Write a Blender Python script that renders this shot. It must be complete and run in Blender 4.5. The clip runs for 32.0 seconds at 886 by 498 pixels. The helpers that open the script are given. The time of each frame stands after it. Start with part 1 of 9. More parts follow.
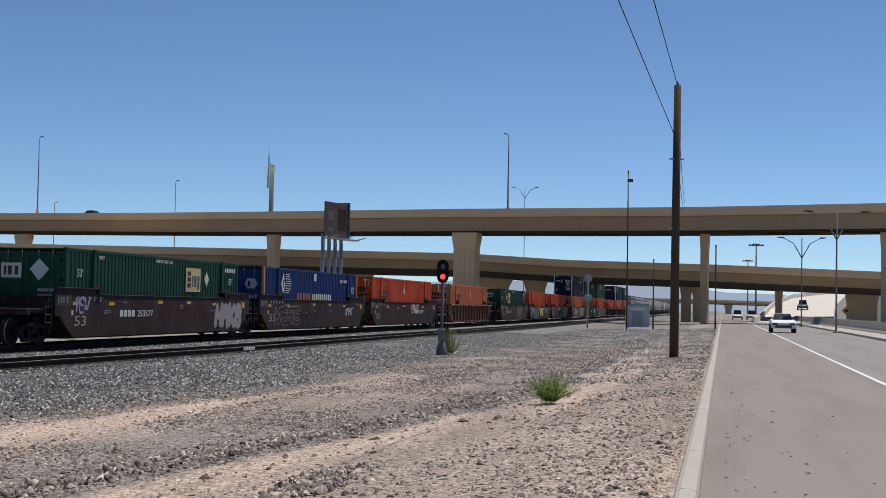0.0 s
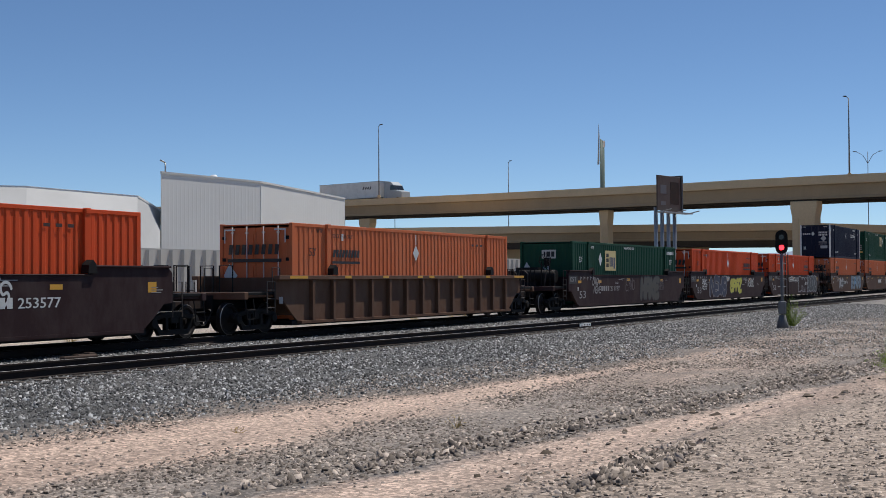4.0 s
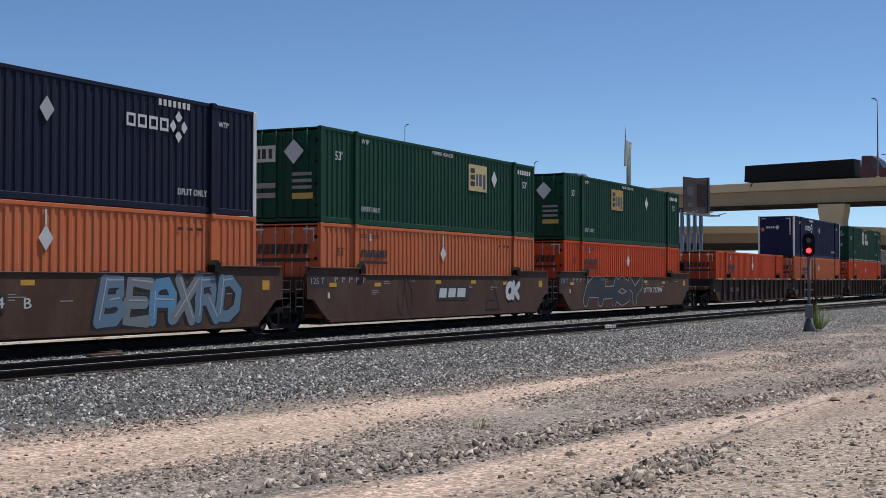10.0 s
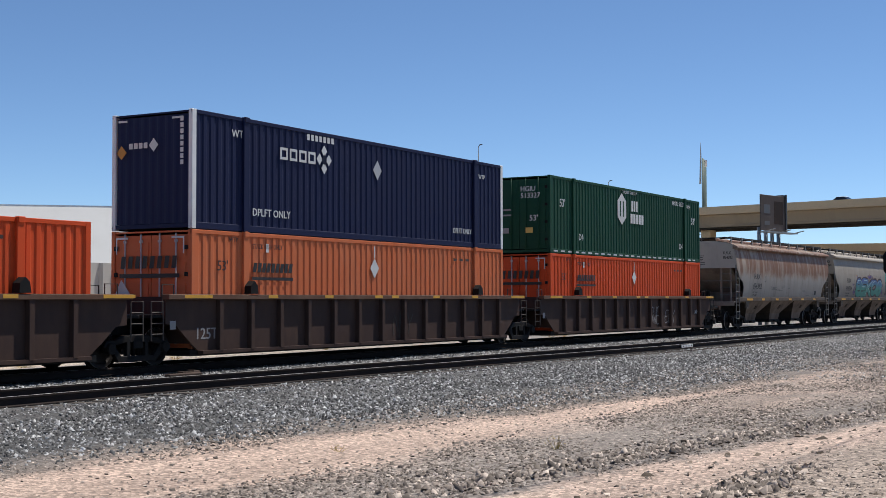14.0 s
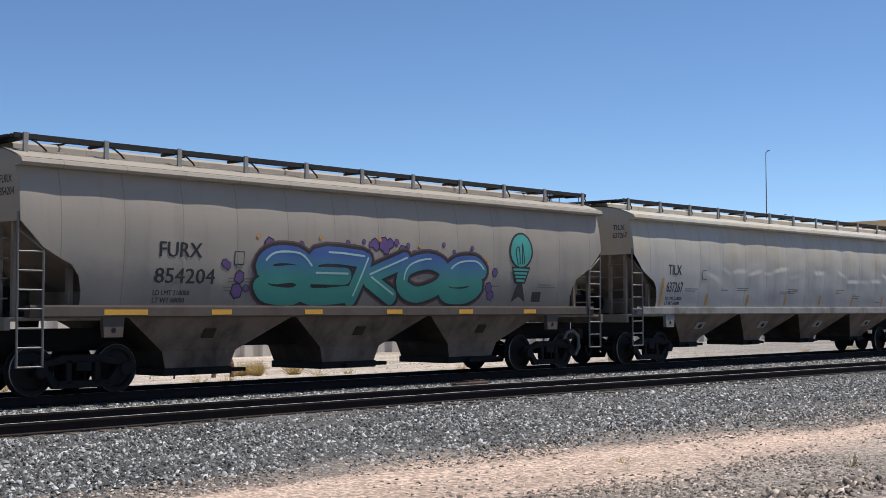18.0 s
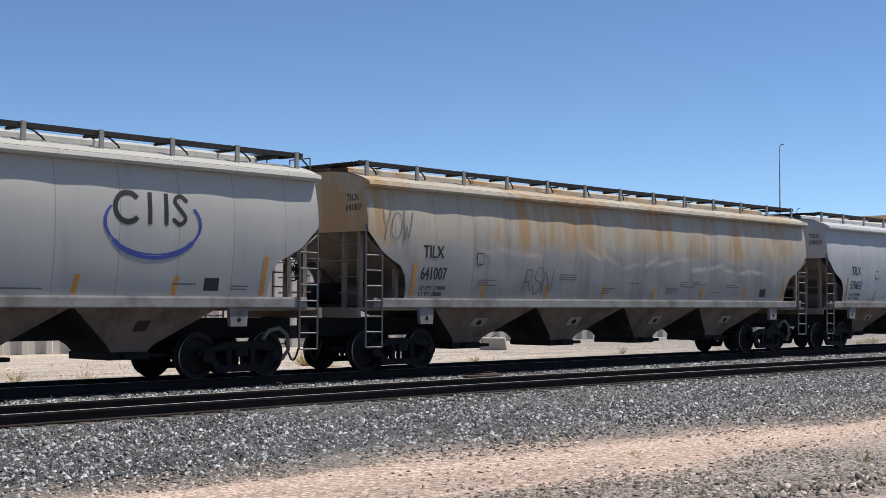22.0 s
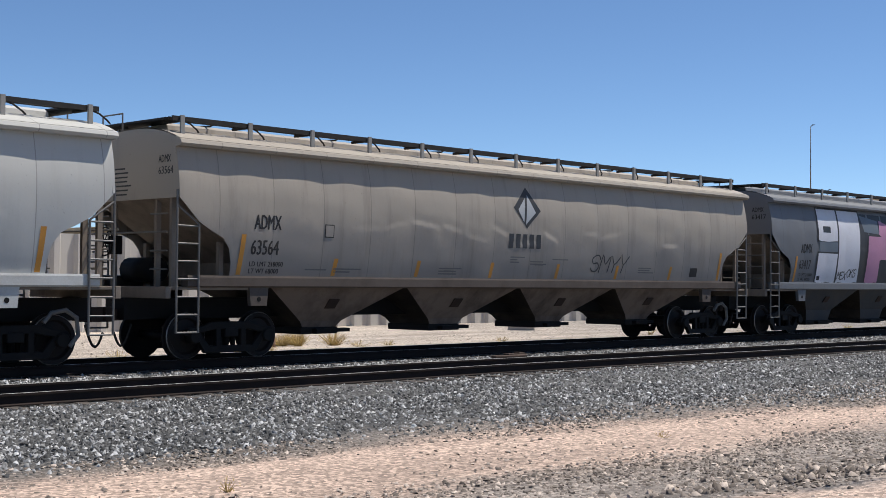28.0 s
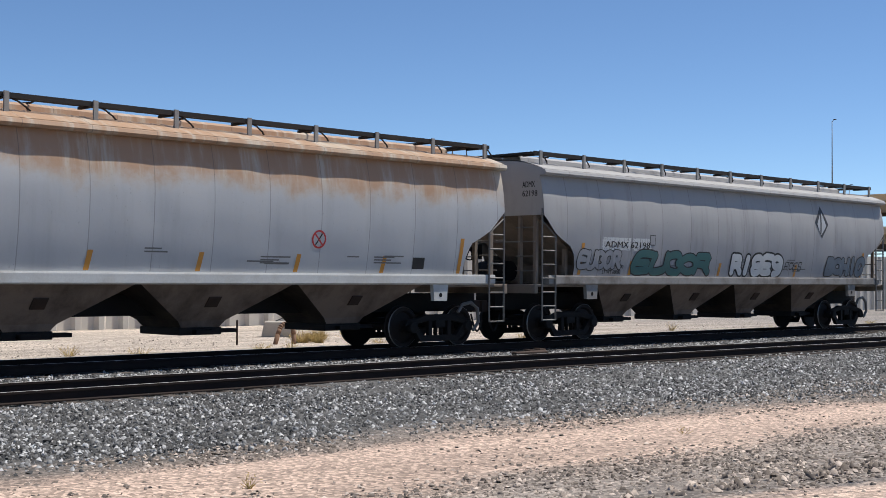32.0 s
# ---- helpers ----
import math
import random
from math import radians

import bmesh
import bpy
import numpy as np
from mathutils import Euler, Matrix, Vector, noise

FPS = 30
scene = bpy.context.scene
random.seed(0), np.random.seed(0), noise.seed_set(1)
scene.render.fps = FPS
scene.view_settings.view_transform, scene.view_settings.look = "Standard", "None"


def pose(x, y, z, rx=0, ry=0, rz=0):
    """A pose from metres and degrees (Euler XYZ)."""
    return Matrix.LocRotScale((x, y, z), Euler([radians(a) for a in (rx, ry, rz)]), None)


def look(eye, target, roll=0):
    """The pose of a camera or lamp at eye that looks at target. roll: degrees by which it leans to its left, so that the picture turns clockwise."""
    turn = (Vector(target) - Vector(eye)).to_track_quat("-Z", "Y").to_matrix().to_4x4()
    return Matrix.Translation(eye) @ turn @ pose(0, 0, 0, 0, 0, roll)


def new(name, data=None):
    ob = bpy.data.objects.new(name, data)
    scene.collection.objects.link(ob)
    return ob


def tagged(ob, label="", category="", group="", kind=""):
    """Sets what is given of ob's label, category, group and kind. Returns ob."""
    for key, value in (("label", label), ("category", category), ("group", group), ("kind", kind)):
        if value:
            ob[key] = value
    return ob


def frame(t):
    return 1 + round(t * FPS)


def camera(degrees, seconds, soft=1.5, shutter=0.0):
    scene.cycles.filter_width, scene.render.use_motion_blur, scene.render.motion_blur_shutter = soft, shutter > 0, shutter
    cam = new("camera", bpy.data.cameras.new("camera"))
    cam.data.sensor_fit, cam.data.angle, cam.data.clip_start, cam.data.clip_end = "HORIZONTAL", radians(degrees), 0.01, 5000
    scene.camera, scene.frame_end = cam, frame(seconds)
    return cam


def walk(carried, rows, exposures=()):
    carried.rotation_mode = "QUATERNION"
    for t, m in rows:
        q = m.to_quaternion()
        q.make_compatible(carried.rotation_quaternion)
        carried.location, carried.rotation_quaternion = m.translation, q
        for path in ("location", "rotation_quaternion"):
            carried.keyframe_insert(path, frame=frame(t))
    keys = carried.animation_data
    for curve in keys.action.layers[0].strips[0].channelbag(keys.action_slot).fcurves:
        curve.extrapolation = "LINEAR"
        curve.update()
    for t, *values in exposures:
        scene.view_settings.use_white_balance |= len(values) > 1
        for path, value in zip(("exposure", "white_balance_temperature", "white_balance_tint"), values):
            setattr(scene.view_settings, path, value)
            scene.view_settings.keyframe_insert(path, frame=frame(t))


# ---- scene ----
# camera: handheld, turning on the spot, eye 1.6 m over the roadside
cam = camera(36.75, 32.0, soft=0.68)
EYE = (0.0, 0.0, 1.6)
TURNS = ((0.0, -14.86, 2.43, -1.05),
        (0.5, -6.16, 2.31, -0.57),
        (1.0, -0.17, 2.02, -0.43),
        (1.5, 0.80, 1.73, -0.02),
        (2.0, -0.15, 1.65, 0.35),
        (2.5, -0.20, 1.58, 0.23),
        (3.0, -0.31, 1.47, 0.26),
        (3.5, -0.58, 1.38, 0.35),
        (5.5, -0.40, 1.18, 0.34),
        (6.0, -0.31, 1.17, 0.34),
        (6.5, -0.25, 1.13, 0.24),
        (7.0, -0.19, 1.14, 0.15),
        (7.5, -0.15, 1.07, 0.05),
        (8.0, -0.11, 1.08, -0.06),
        (8.5, -0.07, 1.07, -0.10),
        (9.0, 0.00, 1.08, -0.13),
        (9.5, 0.27, 1.17, -0.13),
        (10.0, 0.51, 1.33, -0.08),
        (10.5, 0.84, 1.41, -0.02),
        (11.0, 0.98, 1.59, 0.02),
        (11.5, 1.10, 1.69, 0.08),
        (12.0, 1.50, 1.84, 0.05),
        (12.5, 1.71, 1.88, 0.10),
        (13.0, 2.07, 1.97, 0.13),
        (13.5, 2.54, 2.13, 0.14),
        (14.0, 3.70, 2.18, 0.13),
        (14.5, 10.14, 2.18, -0.03),
        (16.5, 15.81, 2.37, 0.23),
        (17.0, 15.80, 2.45, 0.21),
        (17.5, 15.79, 2.61, 0.11),
        (18.0, 15.83, 2.65, 0.07),
        (18.5, 15.86, 2.71, 0.03),
        (19.0, 15.89, 2.65, -0.07),
        (19.5, 15.94, 2.48, -0.14),
        (20.0, 15.99, 2.47, -0.07),
        (20.5, 16.05, 2.46, -0.02),
        (21.0, 16.15, 2.40, -0.07),
        (21.5, 16.26, 2.41, -0.12),
        (22.0, 16.35, 2.32, -0.23),
        (22.5, 16.48, 2.15, -0.23),
        (23.0, 16.52, 2.13, -0.04),
        (23.5, 16.63, 2.14, -0.09),
        (24.0, 16.69, 2.10, -0.12),
        (24.5, 16.81, 1.97, -0.10),
        (25.0, 16.90, 1.92, -0.08),
        (25.5, 17.01, 1.87, 0.00),
        (27.5, 17.47, 1.47, -0.40),
        (28.0, 17.56, 1.46, -0.45),
        (28.5, 17.69, 1.41, -0.49),
        (29.0, 17.79, 1.38, -0.57),
        (29.5, 17.89, 1.37, -0.48),
        (30.0, 18.01, 1.33, -0.47),
        (30.5, 18.14, 1.30, -0.46),
        (31.0, 18.23, 1.35, -0.34),
        (31.5, 18.33, 1.33, -0.30),
        (32.0, 18.43, 1.30, -0.28))
walk(cam, [(t, pose(*EYE, 90 + pitch, roll, yaw)) for t, yaw, pitch, roll in TURNS],
     ((0, 0.24), (8, 0.26), (10, 0.36), (11, 0.46), (12, 0.5), (13, 0.52), (14.5, 0.58), (16.5, 0.84), (17, 0.83), (17.7, 0.63), (32, 0.6)))

# ---- light: clear midday sun, ahead along the road and a little to its side ----
SUN_DIR = Vector((0.352, 0.308, 0.884)).normalized()
world = bpy.data.worlds.new("sky")
scene.world = world
world.use_nodes = True
_n = world.node_tree.nodes
_sky = _n.new("ShaderNodeTexSky")
_sky.sky_type, _sky.sun_disc = "NISHITA", False
_sky.sun_elevation, _sky.sun_rotation = math.asin(SUN_DIR.z), radians(48.8)
_sky.air_density, _sky.dust_density, _sky.ozone_density, _sky.altitude = 0.65, 0.0, 4.3, 1100
_n["Background"].inputs["Strength"].default_value = 0.086
_deep = _n.new("ShaderNodeMix")
_deep.data_type, _deep.blend_type = "RGBA", "MULTIPLY"
_deep.inputs["Factor"].default_value, _deep.inputs["B"].default_value = 1.0, (0.97, 1.0, 1.0, 1)
world.node_tree.links.new(_sky.outputs[0], _deep.inputs["A"])
_rich = _n.new("ShaderNodeHueSaturation")
_rich.inputs["Saturation"].default_value = 1.03
world.node_tree.links.new(_deep.outputs["Result"], _rich.inputs["Color"])
world.node_tree.links.new(_rich.outputs[0], _n["Background"].inputs["Color"])
sun = new("sun", bpy.data.lights.new("sun", "SUN"))
sun.data.energy, sun.data.angle, sun.data.color = 3.45, radians(0.5), (1.0, 0.955, 0.89)
sun.matrix_world = look((0, 0, 60), Vector((0, 0, 60)) - SUN_DIR)
scene.view_settings.exposure = 0.0


# ---- mesh helpers ----
def box(bm, x0, x1, y0, y1, z0, z1, mi=0):
    v = [bm.verts.new(p) for p in ((x0, y0, z0), (x1, y0, z0), (x1, y1, z0), (x0, y1, z0),
                                   (x0, y0, z1), (x1, y0, z1), (x1, y1, z1), (x0, y1, z1))]
    for q in ((3, 2, 1, 0), (4, 5, 6, 7), (0, 1, 5, 4), (1, 2, 6, 5), (2, 3, 7, 6), (3, 0, 4, 7)):
        bm.faces.new([v[i] for i in q]).material_index = mi
    return v


def rod(bm, a, b, r, n=8, r2=None, caps=True):
    a, b = Vector(a), Vector(b)
    d = (b - a).normalized()
    u = d.orthogonal().normalized()
    w = d.cross(u)
    r2 = r if r2 is None else r2
    rings = []
    for p, q in ((a, r), (b, r2)):
        rings.append([bm.verts.new(p + (u * math.cos(k * math.tau / n) + w * math.sin(k * math.tau / n)) * q) for k in range(n)])
    for k in range(n):
        f = bm.faces.new((rings[0][k], rings[0][(k + 1) % n], rings[1][(k + 1) % n], rings[1][k]))
        f.smooth = n > 6
    if caps:
        bm.faces.new(rings[0][::-1])
        bm.faces.new(rings[1])


def prism(bm, poly, y0, y1, axis="y"):
    """A closed outline pulled along an axis: (x, z) outlines along y, (y, z) outlines along x, (x, y) outlines along z."""
    put = {"y": lambda p, d: (p[0], d, p[1]), "x": lambda p, d: (d, p[0], p[1]), "z": lambda p, d: (p[0], p[1], d)}[axis]
    a = [bm.verts.new(put(p, y0)) for p in poly]
    b = [bm.verts.new(put(p, y1)) for p in poly]
    n = len(poly)
    for k in range(n):
        bm.faces.new((a[k], a[(k + 1) % n], b[(k + 1) % n], b[k]))
    bm.faces.new(a[::-1])
    bm.faces.new(b)


def finish(bm, name, material, bevel=0.0):
    bmesh.ops.recalc_face_normals(bm, faces=bm.faces)
    if bevel:
        bmesh.ops.bevel(bm, geom=list(bm.edges), offset=bevel, segments=1, affect="EDGES", clamp_overlap=True)
    me = bpy.data.meshes.new(name)
    bm.to_mesh(me)
    bm.free()
    for m in material if isinstance(material, (list, tuple)) else (material,):
        me.materials.append(m)
    return me


def part(name, bm, material, parent=None, label="", bevel=0.0):
    """Links a bmesh, or a mesh made before, as one object under its thing."""
    me = finish(bm, name, material, bevel) if isinstance(bm, bmesh.types.BMesh) else bm
    ob = new(name, me)
    if parent:
        ob.parent = parent
    return tagged(ob, label)


def thing(name, label, category, group="", kind="", at=None):
    ob = new(name)
    if at is not None:
        ob.matrix_basis = at
    return tagged(ob, label, category, group, kind)


# ---- materials ----
def nodes_of(m):
    return m.node_tree.nodes, m.node_tree.links


def paint(name, color, rough=0.5, metal=0.0, dirt=(0.2, 0.15, 0.1), amount=0.25, scale=1.2, bump=0.15, fine=40.0, streak=0.0, island=0.0, along=1.0):
    """A painted, weathered surface: base colour, broad stains, fine grain, and streaks that run down."""
    m = bpy.data.materials.new(name)
    m.use_nodes = True
    n, l = nodes_of(m)
    b = n["Principled BSDF"]
    b.inputs["Metallic"].default_value = metal
    if rough >= 0.6:
        b.inputs["Specular IOR Level"].default_value = 0.2
    tc = n.new("ShaderNodeTexCoord")
    mp = n.new("ShaderNodeMapping")
    mp.inputs["Scale"].default_value = (along, 1, 1.0 - 0.8 * min(1, streak * 2))
    l.new(tc.outputs["Object"], mp.inputs["Vector"])
    big = n.new("ShaderNodeTexNoise")
    big.inputs["Scale"].default_value, big.inputs["Detail"].default_value, big.inputs["Roughness"].default_value = scale, 8, 0.65
    l.new(mp.outputs[0], big.inputs["Vector"])
    small = n.new("ShaderNodeTexNoise")
    small.inputs["Scale"].default_value, small.inputs["Detail"].default_value = fine, 4
    l.new(tc.outputs["Object"], small.inputs["Vector"])
    ramp = n.new("ShaderNodeValToRGB")
    ramp.color_ramp.elements[0].position, ramp.color_ramp.elements[1].position = 0.45, 0.72
    l.new(big.outputs["Fac"], ramp.inputs["Fac"])
    mul = n.new("ShaderNodeMath")
    mul.operation = "MULTIPLY"
    mul.inputs[1].default_value = amount
    l.new(ramp.outputs["Color"], mul.inputs[0])
    mix = n.new("ShaderNodeMix")
    mix.data_type = "RGBA"
    mix.inputs["A"].default_value, mix.inputs["B"].default_value = (*color, 1), (*dirt, 1)
    l.new(mul.outputs[0], mix.inputs["Factor"])
    val = n.new("ShaderNodeMapRange")
    val.inputs["To Min"].default_value, val.inputs["To Max"].default_value = 0.86, 1.12
    l.new(small.outputs["Fac"], val.inputs["Value"])
    hsv = n.new("ShaderNodeHueSaturation")
    l.new(val.outputs[0], hsv.inputs["Value"])
    l.new(mix.outputs["Result"], hsv.inputs["Color"])
    l.new(hsv.outputs[0], b.inputs["Base Color"])
    rr = n.new("ShaderNodeMapRange")
    rr.inputs["To Min"].default_value, rr.inputs["To Max"].default_value = max(0, rough - 0.12), min(1, rough + 0.18)
    l.new(big.outputs["Fac"], rr.inputs["Value"])
    l.new(rr.outputs[0], b.inputs["Roughness"])
    if bump:
        bp = n.new("ShaderNodeBump")
        bp.inputs["Strength"].default_value, bp.inputs["Distance"].default_value = bump, 0.01
        l.new(small.outputs["Fac"], bp.inputs["Height"])
        l.new(bp.outputs[0], b.inputs["Normal"])
    if island:
        geo = n.new("ShaderNodeNewGeometry")
        rv = n.new("ShaderNodeMapRange")
        rv.inputs["To Min"].default_value, rv.inputs["To Max"].default_value = 1 - island * 0.8, 1 + island * 1.9
        skew = n.new("ShaderNodeMath")
        skew.operation = "POWER"
        skew.inputs[1].default_value = 3.4
        l.new(geo.outputs["Random Per Island"], skew.inputs[0])
        l.new(skew.outputs[0], rv.inputs["Value"])
        h2 = n.new("ShaderNodeHueSaturation")
        l.new(rv.outputs[0], h2.inputs["Value"])
        l.new(hsv.outputs[0], h2.inputs["Color"])
        l.new(h2.outputs[0], b.inputs["Base Color"])
    return m


ORANGE = paint("orange_paint", (0.66, 0.078, 0.018), 0.6, dirt=(0.3, 0.09, 0.04), amount=0.2, streak=0.3)
FADED = paint("faded_orange_paint", (0.62, 0.155, 0.057), 0.62, dirt=(0.5, 0.23, 0.13), amount=0.3, streak=0.3)
GREEN = paint("green_paint", (0.008, 0.058, 0.030), 0.6, dirt=(0.05, 0.07, 0.05), amount=0.18, streak=0.3)
NAVY = paint("navy_paint", (0.008, 0.011, 0.030), 0.6, dirt=(0.04, 0.04, 0.05), amount=0.15, streak=0.3)
BLUE = paint("blue_paint", (0.010, 0.034, 0.14), 0.6, dirt=(0.05, 0.06, 0.1), amount=0.15, streak=0.3)
WHITE = paint("white_paint", (0.75, 0.75, 0.73), 0.55, amount=0.2)
BLACK = paint("black_steel", (0.009, 0.0085, 0.0085), 0.7, dirt=(0.028, 0.022, 0.018), amount=0.4)
RUSTY = paint("rusty_steel", (0.04, 0.027, 0.021), 0.75, dirt=(0.09, 0.05, 0.035), amount=0.5)
MAROON = paint("maroon_car_paint", (0.030, 0.0125, 0.013), 0.7, dirt=(0.080, 0.058, 0.052), amount=0.6, streak=0.3)
BROWN = paint("brown_car_paint", (0.084, 0.043, 0.029), 0.7, dirt=(0.128, 0.088, 0.068), amount=0.65, streak=0.3)
DARKCAR = paint("dark_car_paint", (0.058, 0.034, 0.027), 0.7, dirt=(0.12, 0.072, 0.05), amount=0.45, streak=0.3)
YELLOW = paint("yellow_paint", (0.65, 0.33, 0.03), 0.5, amount=0.2)
CONCRETE = paint("tan_concrete", (0.68, 0.50, 0.30), 0.85, dirt=(0.46, 0.34, 0.22), amount=0.3, scale=0.25, fine=6, streak=0.3)
SIDING = paint("white_metal_siding", (0.74, 0.725, 0.68), 0.62, dirt=(0.6, 0.58, 0.54), amount=0.25, scale=0.2)
ASPHALT = paint("asphalt", (0.285, 0.262, 0.24), 0.9, dirt=(0.20, 0.185, 0.17), amount=0.6, scale=0.9, fine=60, bump=0.4, along=0.06)
SHOULDER = paint("shoulder_asphalt", (0.275, 0.24, 0.21), 0.9, dirt=(0.20, 0.172, 0.148), amount=0.6, scale=1.1, fine=60, bump=0.4, along=0.09)
GALV = paint("galvanised_steel", (0.35, 0.36, 0.36), 0.45, metal=0.6, amount=0.2)
WOOD = paint("tarred_wood", (0.075, 0.052, 0.04), 0.9, dirt=(0.10, 0.07, 0.055), amount=0.5, streak=0.4)
STEEL = paint("rail_steel", (0.02, 0.014, 0.012), 0.8, dirt=(0.05, 0.032, 0.024), amount=0.5)
RIM = paint("bright_wheel_rim", (0.30, 0.29, 0.28), 0.4, metal=0.7, amount=0.3)
HEAD = paint("polished_rail_head", (0.55, 0.53, 0.50), 0.4, metal=0.3, amount=0.1)
LAMPGREY = paint("weathered_lamp_steel", (0.15, 0.155, 0.16), 0.5, amount=0.2)

BALLAST = paint("ballast_stone", (0.20, 0.202, 0.205), 0.85, dirt=(0.28, 0.27, 0.255), amount=0.5, scale=3, fine=50, bump=0.3, island=0.88)
PEBBLE = paint("desert_gravel", (0.275, 0.23, 0.197), 0.9, dirt=(0.41, 0.352, 0.30), amount=0.5, scale=3, fine=50, bump=0.3, island=0.6)
TIE = paint("weathered_tie", (0.09, 0.075, 0.065), 0.9, dirt=(0.17, 0.15, 0.13), amount=0.6, scale=3, fine=60)
KERB = paint("kerb_concrete", (0.47, 0.43, 0.37), 0.9, dirt=(0.33, 0.29, 0.25), amount=0.4, scale=0.8, fine=30, bump=0.3)
LEAF = paint("bush_leaf", (0.20, 0.29, 0.05), 0.6, dirt=(0.36, 0.36, 0.10), amount=0.6, scale=6, bump=0, island=0.35)
STRAW = paint("dry_grass", (0.55, 0.41, 0.17), 0.8, dirt=(0.3, 0.24, 0.12), amount=0.5, scale=4, bump=0, island=0.35)
FENCE = paint("pale_fence_panel", (0.52, 0.49, 0.44), 0.7, dirt=(0.38, 0.34, 0.3), amount=0.35, scale=0.4, streak=0.4)
GREYBOX = paint("grey_cabinet_paint", (0.33, 0.37, 0.40), 0.5, amount=0.2)
DARKGREY = paint("dark_grey", (0.05, 0.052, 0.055), 0.5, amount=0.2)
GLASS = paint("dark_glass", (0.02, 0.025, 0.03), 0.08, amount=0.05, bump=0)
RUBBER = paint("rubber", (0.02, 0.02, 0.02), 0.9, amount=0.3)
# the blue of distance haze is mixed into this hill colour
HILL = paint("haze_tinted_hill", (0.30, 0.35, 0.43), 1.0, dirt=(0.33, 0.37, 0.44), amount=0.4, scale=0.01, bump=0)
SIGN = paint("sign_yellow", (0.75, 0.42, 0.02), 0.5, amount=0.1)
CREAM = paint("cream_paint", (0.6, 0.57, 0.5), 0.5, amount=0.2)
RED = paint("red_paint", (0.45, 0.03, 0.03), 0.45, amount=0.15)


def glow(name, color, strength):
    m = bpy.data.materials.new(name)
    m.use_nodes = True
    b = m.node_tree.nodes["Principled BSDF"]
    b.inputs["Base Color"].default_value = (*color, 1)
    b.inputs["Emission Color"].default_value, b.inputs["Emission Strength"].default_value = (*color, 1), strength
    return m


REDLAMP = glow("red_signal_lamp", (1.0, 0.02, 0.03), 4.5)


def soil():
    """Dirt with gravel drifts that lie in bands along the tracks: local y is the distance towards the tracks' far side."""
    m = bpy.data.materials.new("desert_soil")
    m.use_nodes = True
    n, l = nodes_of(m)
    b = n["Principled BSDF"]
    tc = n.new("ShaderNodeTexCoord")
    sep = n.new("ShaderNodeSeparateXYZ")
    l.new(tc.outputs["Object"], sep.inputs[0])
    wob = n.new("ShaderNodeTexNoise")
    wob.inputs["Scale"].default_value, wob.inputs["Detail"].default_value, wob.inputs["Roughness"].default_value = 0.35, 10, 0.7
    l.new(tc.outputs["Object"], wob.inputs["Vector"])
    add = n.new("ShaderNodeMath")
    add.operation = "MULTIPLY_ADD"
    add.inputs[1].default_value = 2.6
    l.new(wob.outputs["Fac"], add.inputs[0])
    neg = n.new("ShaderNodeMath")
    neg.operation = "MULTIPLY_ADD"
    neg.inputs[1].default_value, neg.inputs[2].default_value = -1.0, -1.3
    l.new(sep.outputs["Y"], neg.inputs[0])
    # past 14 m the bands swing away from the track
    run, veer, swing, shift = n.new("ShaderNodeMapRange"), n.new("ShaderNodeMapRange"), n.new("ShaderNodeMath"), n.new("ShaderNodeMath")
    run.inputs["From Min"].default_value, run.inputs["From Max"].default_value, run.inputs["To Max"].default_value = -118, -101, 2.9
    l.new(sep.outputs["X"], run.inputs["Value"])
    veer.inputs["From Min"].default_value, veer.inputs["From Max"].default_value = -13.5, -16.5
    l.new(sep.outputs["Y"], veer.inputs["Value"])
    swing.operation, shift.operation = "MULTIPLY", "SUBTRACT"
    l.new(run.outputs[0], swing.inputs[0])
    l.new(veer.outputs[0], swing.inputs[1])
    l.new(neg.outputs[0], shift.inputs[0])
    l.new(swing.outputs[0], shift.inputs[1])
    l.new(shift.outputs[0], add.inputs[2])
    mr = n.new("ShaderNodeMapRange")
    mr.inputs["From Min"].default_value, mr.inputs["From Max"].default_value = -30, 30
    l.new(add.outputs[0], mr.inputs["Value"])
    ramp = n.new("ShaderNodeValToRGB")
    # under the ballast the bed is darkened to give the shade between stones
    bands = ((-30, (0.50, 0.42, 0.34)), (-5, (0.44, 0.37, 0.30)), (-3.5, (0.10, 0.095, 0.09)), (9.0, (0.085, 0.083, 0.08)), (10.0, (0.19, 0.16, 0.135)),
             (10.8, (0.455, 0.338, 0.265)), (13.2, (0.445, 0.33, 0.258)), (13.9, (0.23, 0.195, 0.165)), (15.7, (0.21, 0.18, 0.155)), (16.0, (0.455, 0.342, 0.27)),
             (16.9, (0.445, 0.332, 0.262)), (17.5, (0.34, 0.27, 0.215)), (21.5, (0.36, 0.285, 0.225)), (30, (0.39, 0.31, 0.25)))
    while len(ramp.color_ramp.elements) < len(bands):
        ramp.color_ramp.elements.new(0.5)
    for e, (d, c) in zip(ramp.color_ramp.elements, bands):
        e.position, e.color = (d + 30) / 60, (*c, 1)
    l.new(mr.outputs[0], ramp.inputs["Fac"])
    peb = n.new("ShaderNodeTexVoronoi")
    peb.inputs["Scale"].default_value = 24
    l.new(tc.outputs["Object"], peb.inputs["Vector"])
    grit = n.new("ShaderNodeTexNoise")
    grit.inputs["Scale"].default_value, grit.inputs["Detail"].default_value = 45, 5
    l.new(tc.outputs["Object"], grit.inputs["Vector"])
    pv = n.new("ShaderNodeMapRange")
    pv.inputs["From Min"].default_value, pv.inputs["From Max"].default_value = 0.25, 0.75
    pv.inputs["To Min"].default_value, pv.inputs["To Max"].default_value = 0.72, 1.2
